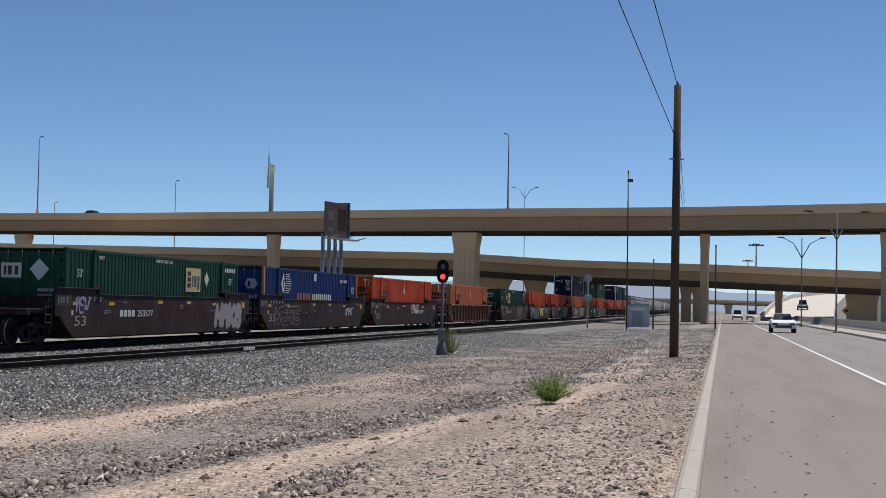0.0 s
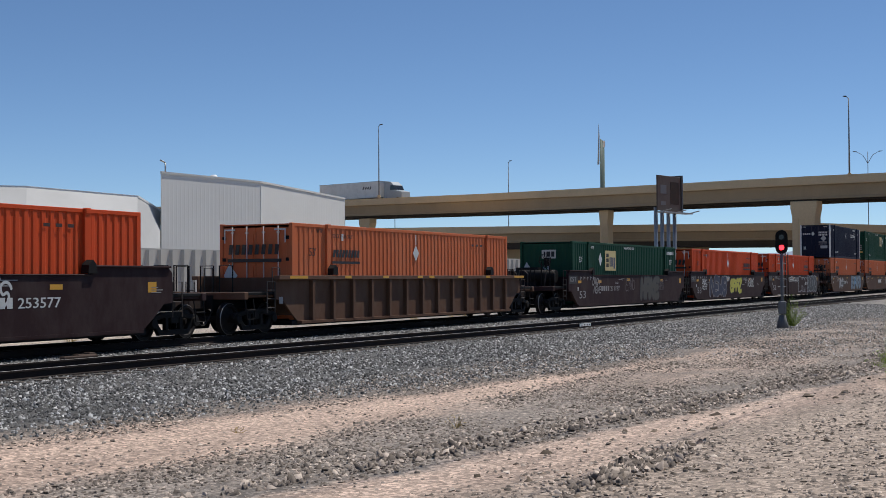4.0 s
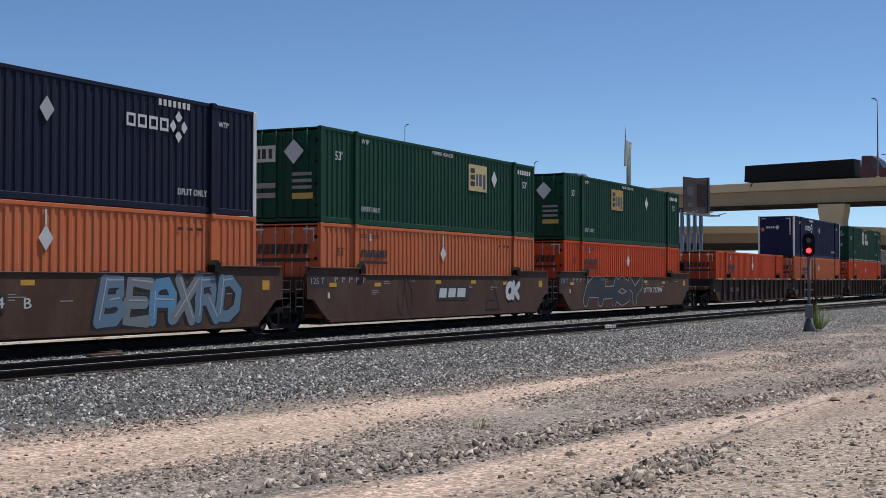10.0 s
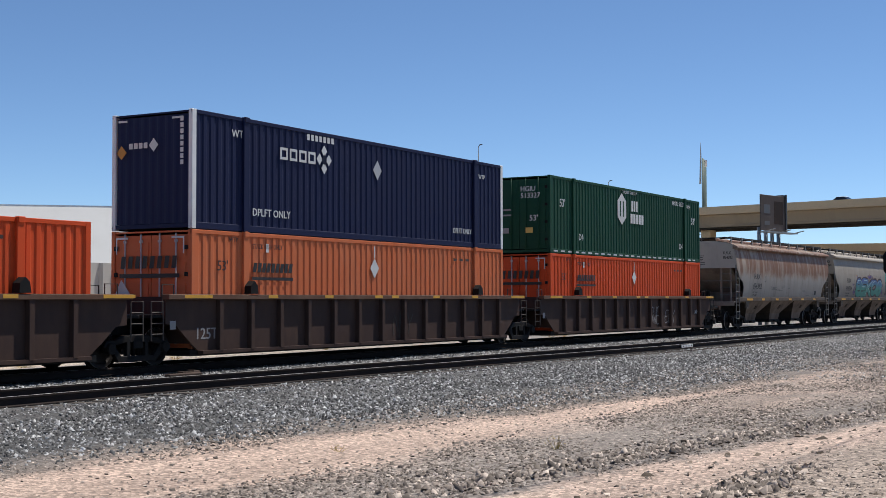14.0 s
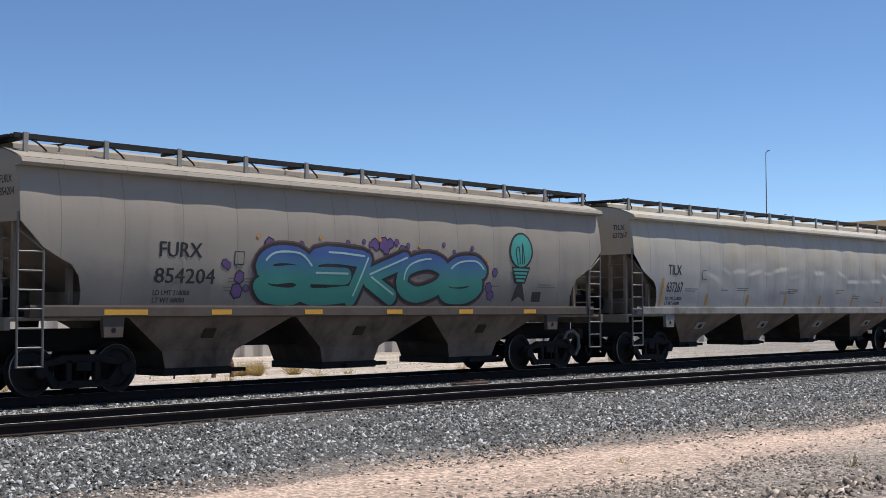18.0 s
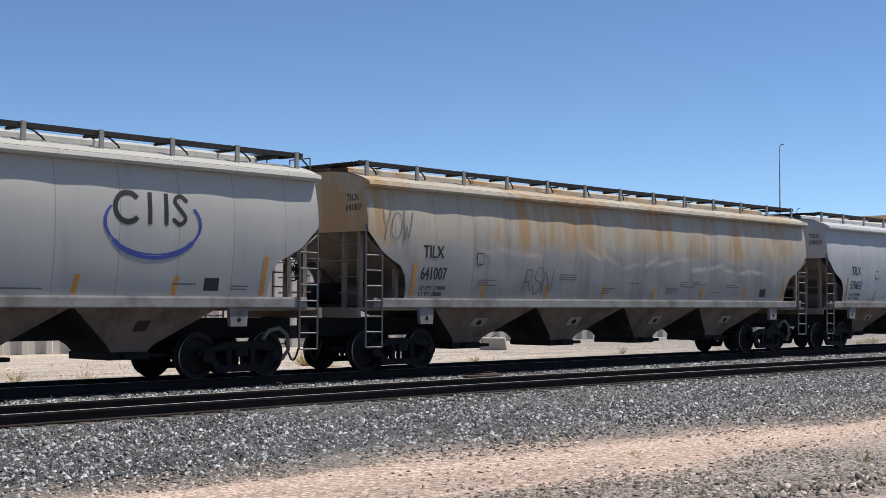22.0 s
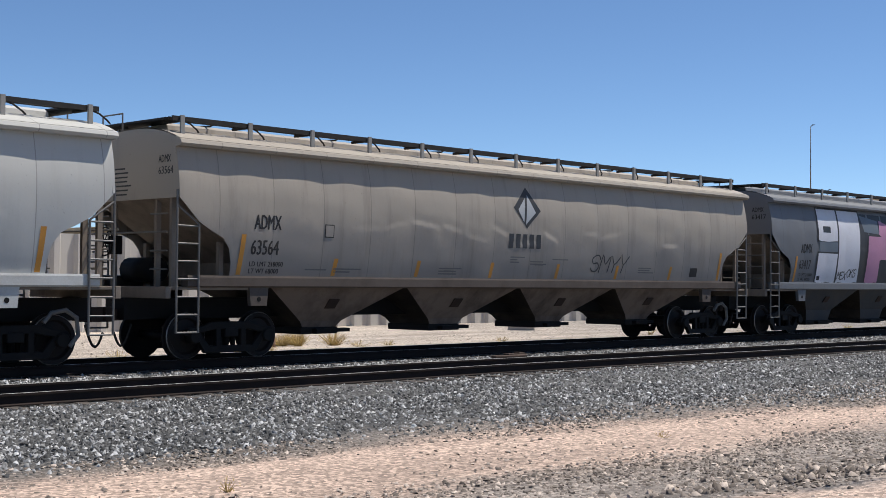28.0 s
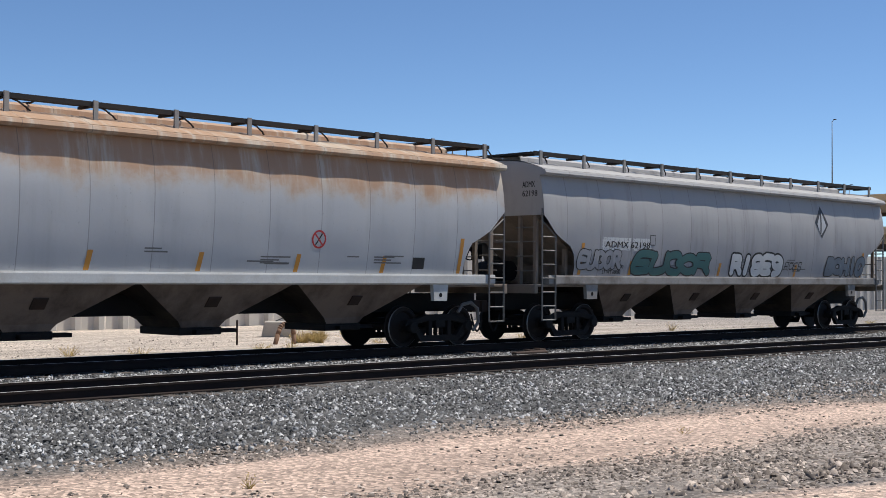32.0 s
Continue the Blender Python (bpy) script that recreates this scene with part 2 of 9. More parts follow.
    l.new(grit.outputs["Fac"], pv.inputs["Value"])
    hsv = n.new("ShaderNodeHueSaturation")
    cell = n.new("ShaderNodeSeparateColor")
    l.new(peb.outputs["Color"], cell.inputs[0])
    cv = n.new("ShaderNodeMapRange")
    cv.inputs["To Min"].default_value, cv.inputs["To Max"].default_value = 0.6, 1.65
    few = n.new("ShaderNodeMath")
    few.operation = "POWER"
    few.inputs[1].default_value = 1.7
    l.new(cell.outputs[0], few.inputs[0])
    l.new(few.outputs[0], cv.inputs["Value"])
    both = n.new("ShaderNodeMath")
    both.operation = "MULTIPLY"
    l.new(cv.outputs[0], both.inputs[0])
    l.new(pv.outputs[0], both.inputs[1])
    l.new(both.outputs[0], hsv.inputs["Value"])
    # further down the line the verge turns to dark grey gravel
    far, side, grey, turned = n.new("ShaderNodeMapRange"), n.new("ShaderNodeMapRange"), n.new("ShaderNodeMath"), n.new("ShaderNodeMix")
    far.inputs["From Min"].default_value, far.inputs["From Max"].default_value, far.inputs["To Max"].default_value = -90, -66, 0.85
    l.new(sep.outputs["X"], far.inputs["Value"])
    side.inputs["From Min"].default_value, side.inputs["From Max"].default_value = -23, -17
    l.new(sep.outputs["Y"], side.inputs["Value"])
    grey.operation, turned.data_type = "MULTIPLY", "RGBA"
    l.new(far.outputs[0], grey.inputs[0])
    l.new(side.outputs[0], grey.inputs[1])
    l.new(grey.outputs[0], turned.inputs["Factor"])
    l.new(ramp.outputs["Color"], turned.inputs["A"])
    turned.inputs["B"].default_value = (0.22, 0.20, 0.18, 1)
    # the ballast's spilled edge widens over the sandy wheel path further down the line
    inner, past, spill = n.new("ShaderNodeMapRange"), n.new("ShaderNodeMath"), n.new("ShaderNodeMapRange")
    inner.inputs["From Min"].default_value, inner.inputs["From Max"].default_value = -116, -99
    inner.inputs["To Min"].default_value, inner.inputs["To Max"].default_value = 10.6, 13.3
    l.new(sep.outputs["X"], inner.inputs["Value"])
    past.operation = "SUBTRACT"
    l.new(add.outputs[0], past.inputs[0])
    l.new(inner.outputs[0], past.inputs[1])
    spill.inputs["From Min"].default_value, spill.inputs["From Max"].default_value = -0.2, -0.7
    l.new(past.outputs[0], spill.inputs["Value"])
    gate, both2, spilled = n.new("ShaderNodeMath"), n.new("ShaderNodeMath"), n.new("ShaderNodeMix")
    gate.operation, gate.inputs[1].default_value = "GREATER_THAN", 9.9
    l.new(add.outputs[0], gate.inputs[0])
    both2.operation, spilled.data_type = "MULTIPLY", "RGBA"
    l.new(spill.outputs[0], both2.inputs[0])
    l.new(gate.outputs[0], both2.inputs[1])
    l.new(both2.outputs[0], spilled.inputs["Factor"])
    l.new(turned.outputs["Result"], spilled.inputs["A"])
    spilled.inputs["B"].default_value = (0.19, 0.16, 0.135, 1)
    # wheel ruts: long pale and dark streaks along the path
    lane_map, rut, rut_v, rutted = n.new("ShaderNodeMapping"), n.new("ShaderNodeTexNoise"), n.new("ShaderNodeMapRange"), n.new("ShaderNodeHueSaturation")
    lane_map.inputs["Scale"].default_value, lane_map.inputs["Rotation"].default_value = (0.09, 0.8, 1), (0, 0, radians(4))
    l.new(tc.outputs["Object"], lane_map.inputs["Vector"])
    rut.inputs["Scale"].default_value, rut.inputs["Detail"].default_value = 1.5, 2.5
    l.new(lane_map.outputs[0], rut.inputs["Vector"])
    rut_v.inputs["From Min"].default_value, rut_v.inputs["From Max"].default_value = 0.3, 0.7
    rut_v.inputs["To Min"].default_value, rut_v.inputs["To Max"].default_value = 0.72, 1.22
    l.new(rut.outputs["Fac"], rut_v.inputs["Value"])
    l.new(rut_v.outputs[0], rutted.inputs["Value"])
    l.new(spilled.outputs["Result"], rutted.inputs["Color"])
    l.new(rutted.outputs[0], hsv.inputs["Color"])
    l.new(hsv.outputs[0], b.inputs["Base Color"])
    b.inputs["Roughness"].default_value = 0.95
    bp = n.new("ShaderNodeBump")
    bp.inputs["Strength"].default_value, bp.inputs["Distance"].default_value = 0.25, 0.02
    mx = n.new("ShaderNodeMath")
    mx.operation = "ADD"
    l.new(peb.outputs["Distance"], mx.inputs[0])
    l.new(grit.outputs["Fac"], mx.inputs[1])
    l.new(mx.outputs[0], bp.inputs["Height"])
    l.new(bp.outputs[0], b.inputs["Normal"])
    return m


DIRT = soil()

# ---- the line of the tracks: heading by distance along it ----
STEP = 0.5
_S = np.arange(-700, 900, STEP)
_bend = np.interp(_S, (-200, -140, -60, -20, 20), (0, -4.0e-4, -4.0e-4, 4.3e-4, -0.2e-4), right=0, left=0)
_bend[_S > 60] = 0
_head = np.cumsum(_bend) * STEP
_zero = int(np.argmin(abs(_S)))
_head = _head - _head[_zero] + 1.10478
_X = np.cumsum(np.cos(_head)) * STEP
_Y = np.cumsum(np.sin(_head)) * STEP
_X, _Y = _X - _X[_zero] + 37.475, _Y - _Y[_zero] + 124.027
RAIL = 0.07


def on_line(s, lat=0.0, z=0.0):
    """A place s metres along the train's track, lat metres towards the road."""
    x, y, h = np.interp(s, _S, _X), np.interp(s, _S, _Y), np.interp(s, _S, _head)
    return Vector((x + math.sin(h) * lat, y - math.cos(h) * lat, z))


def on_track(s, half):
    """The pose of a car whose trucks stand half metres before and behind s."""
    a, b = on_line(s - half), on_line(s + half)
    d = b - a
    m = (a + b) / 2
    return Matrix.Translation((m.x, m.y, RAIL)) @ Matrix.Rotation(math.atan2(d.y, d.x), 4, "Z")


def gone(t):
    """Metres that the train has run by t seconds."""
    return 17.3811 * t + 0.016501 * t * t - 1.3409e-5 * t ** 3 + 4.44e-6 * t ** 4


MOVERS = []


def rolls(ob, s0, half):
    """Lets a thing run along the track with the train, from s0 at the start."""
    ob.matrix_basis = on_track(s0, half)
    MOVERS.append((ob, [(t, on_track(s0 - gone(t), half)) for t in range(0, 33, 2)]))
    return ob

# ---- ground: one sheet, its length along the tracks, with the ballast bed and the verge moulded in ----
AX = Matrix.Translation((*on_line(0).xy, 0)) @ Matrix.Rotation(1.10478, 4, "Z")
EYE_LAT = -(AX.inverted() @ Vector((0, 0, 0))).y


def bank(lat):
    """Height of the ground by distance from the train's track towards the road."""
    return float(np.interp(lat, (-40, -9, -3.4, -2.2, 1.7, 2.5, 6.0, 6.3, 7.2, 9.8, 12, 15, 15.7, 16.6, 19, EYE_LAT - 0.5, EYE_LAT + 0.2, EYE_LAT + 1.5, EYE_LAT + 30),
                           (-0.45, -0.4, -0.35, -0.15, -0.14, -0.19, -0.205, -0.24, -0.27, -0.34, -0.36, -0.31, -0.28, -0.27, -0.18, -0.04, -0.04, -0.3, -0.5)))


def ground():
    xs = [-2600, -900, -400, -220] + list(np.arange(-150, 20, 1.2)) + [30, 45, 70, 100, 150, 220, 400, 900, 2600]
    ys = [-2600, -700, -250, -100, -60] + list(np.arange(-28, 12, 0.55)) + [20, 35, 60, 120, 300, 800, 2600]
    rng = np.random.RandomState(3)
    verts, faces = [], []
    for x in xs:
        for y in ys:
            near = -150 <= x <= 20 and -28 < y < 12
            verts.append((x, y, bank(-y) + (noise.fractal((x * 0.35, y * 0.5, 0), 1.0, 2.0, 4) * 0.03 if near else 0) - (0.3 if abs(y) > 500 else 0)))
    k = len(ys)
    for i in range(len(xs) - 1):
        for j in range(k - 1):
            a = i * k + j
            faces.append((a, a + k, a + k + 1, a + 1))
    me = bpy.data.meshes.new("ground")
    me.from_pydata(verts, [], faces)
    me.materials.append(DIRT)
    me.polygons.foreach_set("use_smooth", [True] * len(faces))
    ob = new("ground", me)
    ob.matrix_basis = AX
    tagged(ob, "dry tan desert dirt with bands of grey gravel", "ground", kind="structure")


ground()


def stones(name, material, n, place, size, label, seed, ridged=False, tall=1.15):
    """Loose stones: small chips, each turned and squeezed by chance."""
    rng = np.random.RandomState(seed)
    p = place(rng, n)
    n = len(p)
    if ridged:
        base = np.array([(1, 0.7, -0.35), (-1, 0.7, -0.35), (-1, -0.7, -0.35), (1, -0.7, -0.35), (0.45, 0, 0.85), (-0.45, 0, 0.85)], float)
        tri = np.array([(0, 1, 5), (0, 5, 4), (1, 2, 5), (2, 3, 4), (2, 4, 5), (3, 0, 4)])
    else:
        base = np.array([(1, 0, -0.35), (-1, 0, -0.35), (0, 1, -0.35), (0, -1, -0.35), (0, 0, 0.9)], float)
        tri = np.array([(0, 2, 4), (2, 1, 4), (1, 3, 4), (3, 0, 4)])
    nv, nf = len(base), len(tri)
    v = base[None] * (1 + rng.uniform(-0.4, 0.4, (n, nv, 1))) + rng.uniform(-0.3, 0.3, (n, nv, 3))
    v *= (np.array(size)[0] + (size[1] - size[0]) * rng.rand(n) ** 2)[:, None, None] * np.array((1.2, 1.0, tall))
    a, e = rng.rand(n) * math.tau, rng.uniform(-0.7, 0.7, n)
    ca, sa, ce, se = np.cos(a), np.sin(a), np.cos(e), np.sin(e)
    y, z = v[..., 1] * ce[:, None] - v[..., 2] * se[:, None], v[..., 1] * se[:, None] + v[..., 2] * ce[:, None]
    x = v[..., 0] * ca[:, None] - y * sa[:, None]
    y = v[..., 0] * sa[:, None] + y * ca[:, None]
    v = np.stack((x, y, z), -1) + p[:, None, :]
    f = tri[None] + nv * np.arange(n)[:, None, None]
    me = bpy.data.meshes.new(name)
    me.vertices.add(n * nv)
    me.vertices.foreach_set("co", v.reshape(-1))
    me.loops.add(n * nf * 3)
    me.loops.foreach_set("vertex_index", f.reshape(-1))
    me.polygons.add(n * nf)
    me.polygons.foreach_set("loop_start", np.arange(0, n * nf * 3, 3))
    me.polygons.foreach_set("loop_total", np.full(n * nf, 3))
    me.update(calc_edges=True)
    me.materials.append(material)
    ob = new(name, me)
    ob.matrix_basis = AX
    return tagged(ob, label, "gravel", kind="stuff")


LATS = np.linspace(-30, 32, 1241)
BANK = np.array([bank(q) for q in LATS])


def bed(rng, n, s0, s1, l0, l1, sink, pull=1.0):
    s = s0 + (s1 - s0) * rng.rand(n) ** pull
    lat = l0 + (l1 - l0) * rng.rand(n)
    # keep the rails' flangeways clear
    return np.stack((s, -lat, np.interp(lat, LATS, BANK) + rng.uniform(-0.35, 0.6, n) * sink), 1)


def spill_edge(s):
    """How far the spilled ballast reaches towards the road."""
    return np.interp(s, (-116, -99), (10.6, 12.9))


def ballast_bed(rng, n):
    p = bed(rng, n, -127, -32, -1.6, 12.2, 0.04, 1.75)
    lat = -p[:, 1]
    edge = rng.rand(n) < np.clip((spill_edge(p[:, 0]) - 0.3 - lat) / 1.3, 0, 1)
    rail = np.zeros(n, bool)
    for c in (-0.75, 0.75, near_lat(p[:, 0]) - 0.75, near_lat(p[:, 0]) + 0.75):
        rail |= abs(lat - c) < 0.13
    return p[edge & ~rail]


def near_lat(s):
    """The near track runs a little apart from the train's, further off down the line."""
    return np.interp(s, (-108, -84), (4.22, 5.25))


def swung(s, lat):
    """How far the gravel bands swing away from the track."""
    return np.interp(s, (-118, -101), (0, 2.9)) * np.interp(lat, (13.5, 16.5), (0, 1))


def drifts(rng, n):
    p = bed(rng, n, -123, -62, 9.6, EYE_LAT - 0.45, 0.02, 1.6)
    lat = -p[:, 1] - swung(p[:, 0], -p[:, 1])
    keep = np.interp(lat, (9.6, 10.8, 13.0, 13.7, 15.7, 15.9, 16.8, 17.4, 22), (0.9, 0.06, 0.08, 1, 1, 0.06, 0.10, 0.5, 0.6))
    keep = np.where((lat > 9.6) & (lat < spill_edge(p[:, 0]) + 0.2), 0.75, keep)
    return p[rng.rand(n) < keep * (0.85 + 0.15 * np.sin(p[:, 0] * 0.7 + lat))]


def ridge(rng, n):
    """The row of larger stones at the gravel's edge, and a small heap."""
    s = rng.uniform(-122, -60, n)
    lat = 15.5 + np.interp(s, (-118, -101), (0, 2.9)) * 0.97 - abs(rng.normal(0, 0.35, n))
    k = n // 6
    s[:k], lat[:k] = rng.normal(-115.3, 0.8, k), rng.normal(18.3, 0.13, k)
    return np.stack((s, -lat, np.interp(lat, LATS, BANK) + rng.uniform(0, 0.04, n)), 1)


stones("ballast", BALLAST, 290000, ballast_bed, (0.011, 0.030), "coarse grey and white railway ballast stones", 5, True)
stones("gravel", PEBBLE, 175000, drifts, (0.009, 0.027), "scattered brown and grey gravel on dirt", 6, True, 0.75)
stones("yard_gravel", PEBBLE, 5000, lambda rng, n: bed(rng, n, -118, -70, -16, -3.4, 0.01, 1.0), (0.01, 0.032), "loose stones and scraps on the pale yard", 9)
stones("verge_gravel", BALLAST, 42000, lambda rng, n: bed(rng, n, -96, 0, 9.5, EYE_LAT - 0.5, 0.02, 0.9), (0.016, 0.04), "dark grey gravel on the verge further off", 10)
stones("stone_ridge", PEBBLE, 4600, ridge, (0.012, 0.042), "low ridge of spilled grey stones", 7, True)


CLOD = paint("dark_clod", (0.11, 0.085, 0.065), 0.9, dirt=(0.2, 0.16, 0.12), amount=0.5, scale=3, fine=50, bump=0.3, island=0.4)
stones("clods", CLOD, 260, lambda rng, n: bed(rng, n, -123, -80, 16.8, EYE_LAT - 0.6, 0.01, 1.5), (0.022, 0.06), "dark clods scattered on the dirt by the kerb", 12, True, 0.8)
stones("road_grit", PEBBLE, 420, lambda rng, n: np.stack((-121 + 50 * rng.rand(n) ** 1.6, -(EYE_LAT + 0.05 + 3.2 * rng.rand(n) ** 2.2), np.full(n, 0.006)), 1), (0.006, 0.018), "loose grit on the road shoulder", 13, True, 0.7)


# ---- tracks ----
def rail_strip(lat_of, s0, s1, step, top):
    """A rail with foot, web and head; the head's top is another material."""
    prof = ((-0.072, -0.175), (0.072, -0.175), (0.072, -0.16), (0.012, -0.145), (0.012, -0.045), (0.037, -0.035), (0.037, -0.004), (0.028, 0.0),
            (-0.028, 0.0), (-0.037, -0.004), (-0.037, -0.035), (-0.012, -0.045), (-0.012, -0.145), (-0.072, -0.16))
    bm = bmesh.new()
    rows = []
    for s in np.arange(s0, s1 + 0.01, step):
        rows.append([bm.verts.new(on_line(s, lat_of(s) + o, top + h)) for o, h in prof])
    k = len(prof)
    for a, b in zip(rows, rows[1:]):
        for i in range(k):
            f = bm.faces.new((a[i], a[(i + 1) % k], b[(i + 1) % k], b[i]))
            f.material_index = 1 if i == 7 else 0
    return bm


def railway(label, lat_of, top):
    tr = thing("railway_track", label, "railway track", kind="structure")
    for g in (-0.75, 0.75):
        part("rail", rail_strip(lambda s, g=g: lat_of(s) + g, -260, 420, 4, top), (STEEL, HEAD), tr, "dark rusty steel rail with a polished head")
    bm = bmesh.new()
    box(bm, -0.115, 0.115, -1.3, 1.3, -0.2, 0)
    tie = finish(bm, "tie", TIE, 0.01)
    bm = bmesh.new()
    box(bm, -0.09, 0.09, -0.17, 0.17, 0, 0.014)
    plate = finish(bm, "tie_plate", STEEL)
    rng = random.Random(4)
    rest = bmesh.new()
    for k in range(500):
        s = -146 + k * 0.56
        h = np.interp(s, _S, _head)
        m = Matrix.Translation(on_line(s, lat_of(s) + rng.uniform(-0.04, 0.04), top - 0.178 + rng.uniform(-0.012, 0))) @ Matrix.Rotation(h + rng.uniform(-0.02, 0.02), 4, "Z")
        if k < 170:
            ob = part("tie", tie, None, tr)
            ob.matrix_basis = m
        else:
            for v in box(rest, -0.115, 0.115, -1.3, 1.3, -0.2, 0):
                v.co = m @ v.co
    tagged(part("tie_row", rest, TIE, tr), kind="stuff")
    return tr


railway("railway track with rusty rails on wooden ties, under the train", lambda s: 0.0, RAIL)
railway("empty railway track with rusty rails in ballast", lambda s: float(near_lat(s)), 0.0)


def insulated_joint(s):
    j = thing("rail_joint", "white-painted insulated joint bar on the near rail", "rail joint")
    bm = bmesh.new()
    box(bm, -0.55, 0.55, -0.03, 0.0, -0.12, -0.02)
    ob = part("joint_bar", bm, WHITE, j)
    for dx in (-0.4, -0.15, 0.15, 0.4):
        bm = bmesh.new()
        rod(bm, (dx, -0.045, -0.07), (dx, -0.02, -0.07), 0.025, 6)
        part("bolt", bm, STEEL, j)
    j.matrix_basis = Matrix.Translation(on_line(s, near_lat(s) + 0.81, 0.0)) @ Matrix.Rotation(1.1, 4, "Z")


insulated_joint(-82.0)


def debris(s, lat, long):
    ob = thing("scrap_wood", "dark broken tie scrap lying in the ballast between the tracks", "debris")
    for k in range(3):
        bm = bmesh.new()
        box(bm, -long / 2 + k * 0.2, long / 2 - k * 0.15, -0.08, 0.08, 0, 0.09)
        q = part("wood_piece", bm, WOOD, ob, bevel=0.015)
        q.matrix_basis = pose(k * 0.3 - 0.2, k * 0.12 - 0.1, 0.02 * k, 0, 3 * k, 8 * k - 6)
    ob.matrix_basis = Matrix.Translation(on_line(s, lat, -0.12)) @ Matrix.Rotation(1.12, 4, "Z")


debris(-104.6, 2.35, 1.0)


# ---- road, kerb, far barrier (all run along the tracks) ----
def strip(name, l0, l1, s0, s1, z, material, label, thick=0.3, category="road"):
    bm = bmesh.new()
    box(bm, s0, s1, -l1, -l0, z - thick, z)
    ob = new(name, finish(bm, name, material))
    ob.matrix_basis = AX
    return tagged(ob, label, category, kind="structure")


E0 = EYE_LAT
strip("road_shoulder", E0 - 0.19, E0 + 3.6, -330, 900, 0.0, SHOULDER, "worn brown-grey asphalt shoulder along the kerb")
strip("road", E0 + 3.6, E0 + 9.2, -330, 900, 0.0, ASPHALT, "worn grey asphalt lanes of the frontage road")
strip("edge_line", E0 + 3.55, E0 + 3.67, -330, 800, 0.004, WHITE, "painted white road edge line", 0.003, "road marking")
strip("ramp_road", E0 + 12.1, E0 + 30, -330, 900, 0.0, ASPHALT, "worn asphalt lanes past the barrier")


def kerb():
    k = thing("kerb", "pale concrete kerb with joints along the road", "kerb", kind="structure")
    bm = bmesh.new()
    prism(bm, [(0.0, -0.25), (0.0, 0.09), (0.02, 0.13), (0.06, 0.15), (0.14, 0.15), (0.18, 0.13), (0.2, 0.09), (0.2, -0.25)], 0.006, 3.03, "x")
    me = finish(bm, "kerb_stone", KERB)
    for i in range(110):
        ob = part("kerb_stone", me, None, k)
        ob.matrix_basis = AX @ Matrix.Translation((-150 + i * 3.04, -(E0 - 0.18), 0))


kerb()
strip("far_pavement", E0 + 9.2, E0 + 12.1, -330, 900, 0.14, KERB, "pale concrete pavement past the road", 0.4, "pavement")


def barrier():
    b = thing("traffic_barrier", "long grey concrete traffic barrier beside the ramp", "barrier")
    bm = bmesh.new()
    prism(bm, [(-0.3, 0), (0.3, 0), (0.28, 0.08), (0.12, 0.35), (0.08, 0.85), (-0.08, 0.85), (-0.12, 0.35), (-0.28, 0.08)], 0.02, 5.98, "x")
    me = finish(bm, "barrier_block", KERB)
    for i in range(60):
        ob = part("barrier_block", me, None, b)
        ob.matrix_basis = AX @ Matrix.Translation((-140 + i * 6, -(E0 + 11.5), 0.14))


barrier()


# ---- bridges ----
# fascia: concrete tan darkened, with the deck edge's shade put into the colour
FASCIA = paint("shaded_brown_fascia", (0.40, 0.30, 0.19), 0.85, dirt=(0.28, 0.21, 0.14), amount=0.4, scale=0.25, fine=6, streak=0.3)
# girders coloured dark: the shade under the deck is in the paint
GIRDER = paint("shade_dark_girder", (0.075, 0.06, 0.047), 0.85, dirt=(0.09, 0.07, 0.05), amount=0.4, scale=0.4, fine=6)


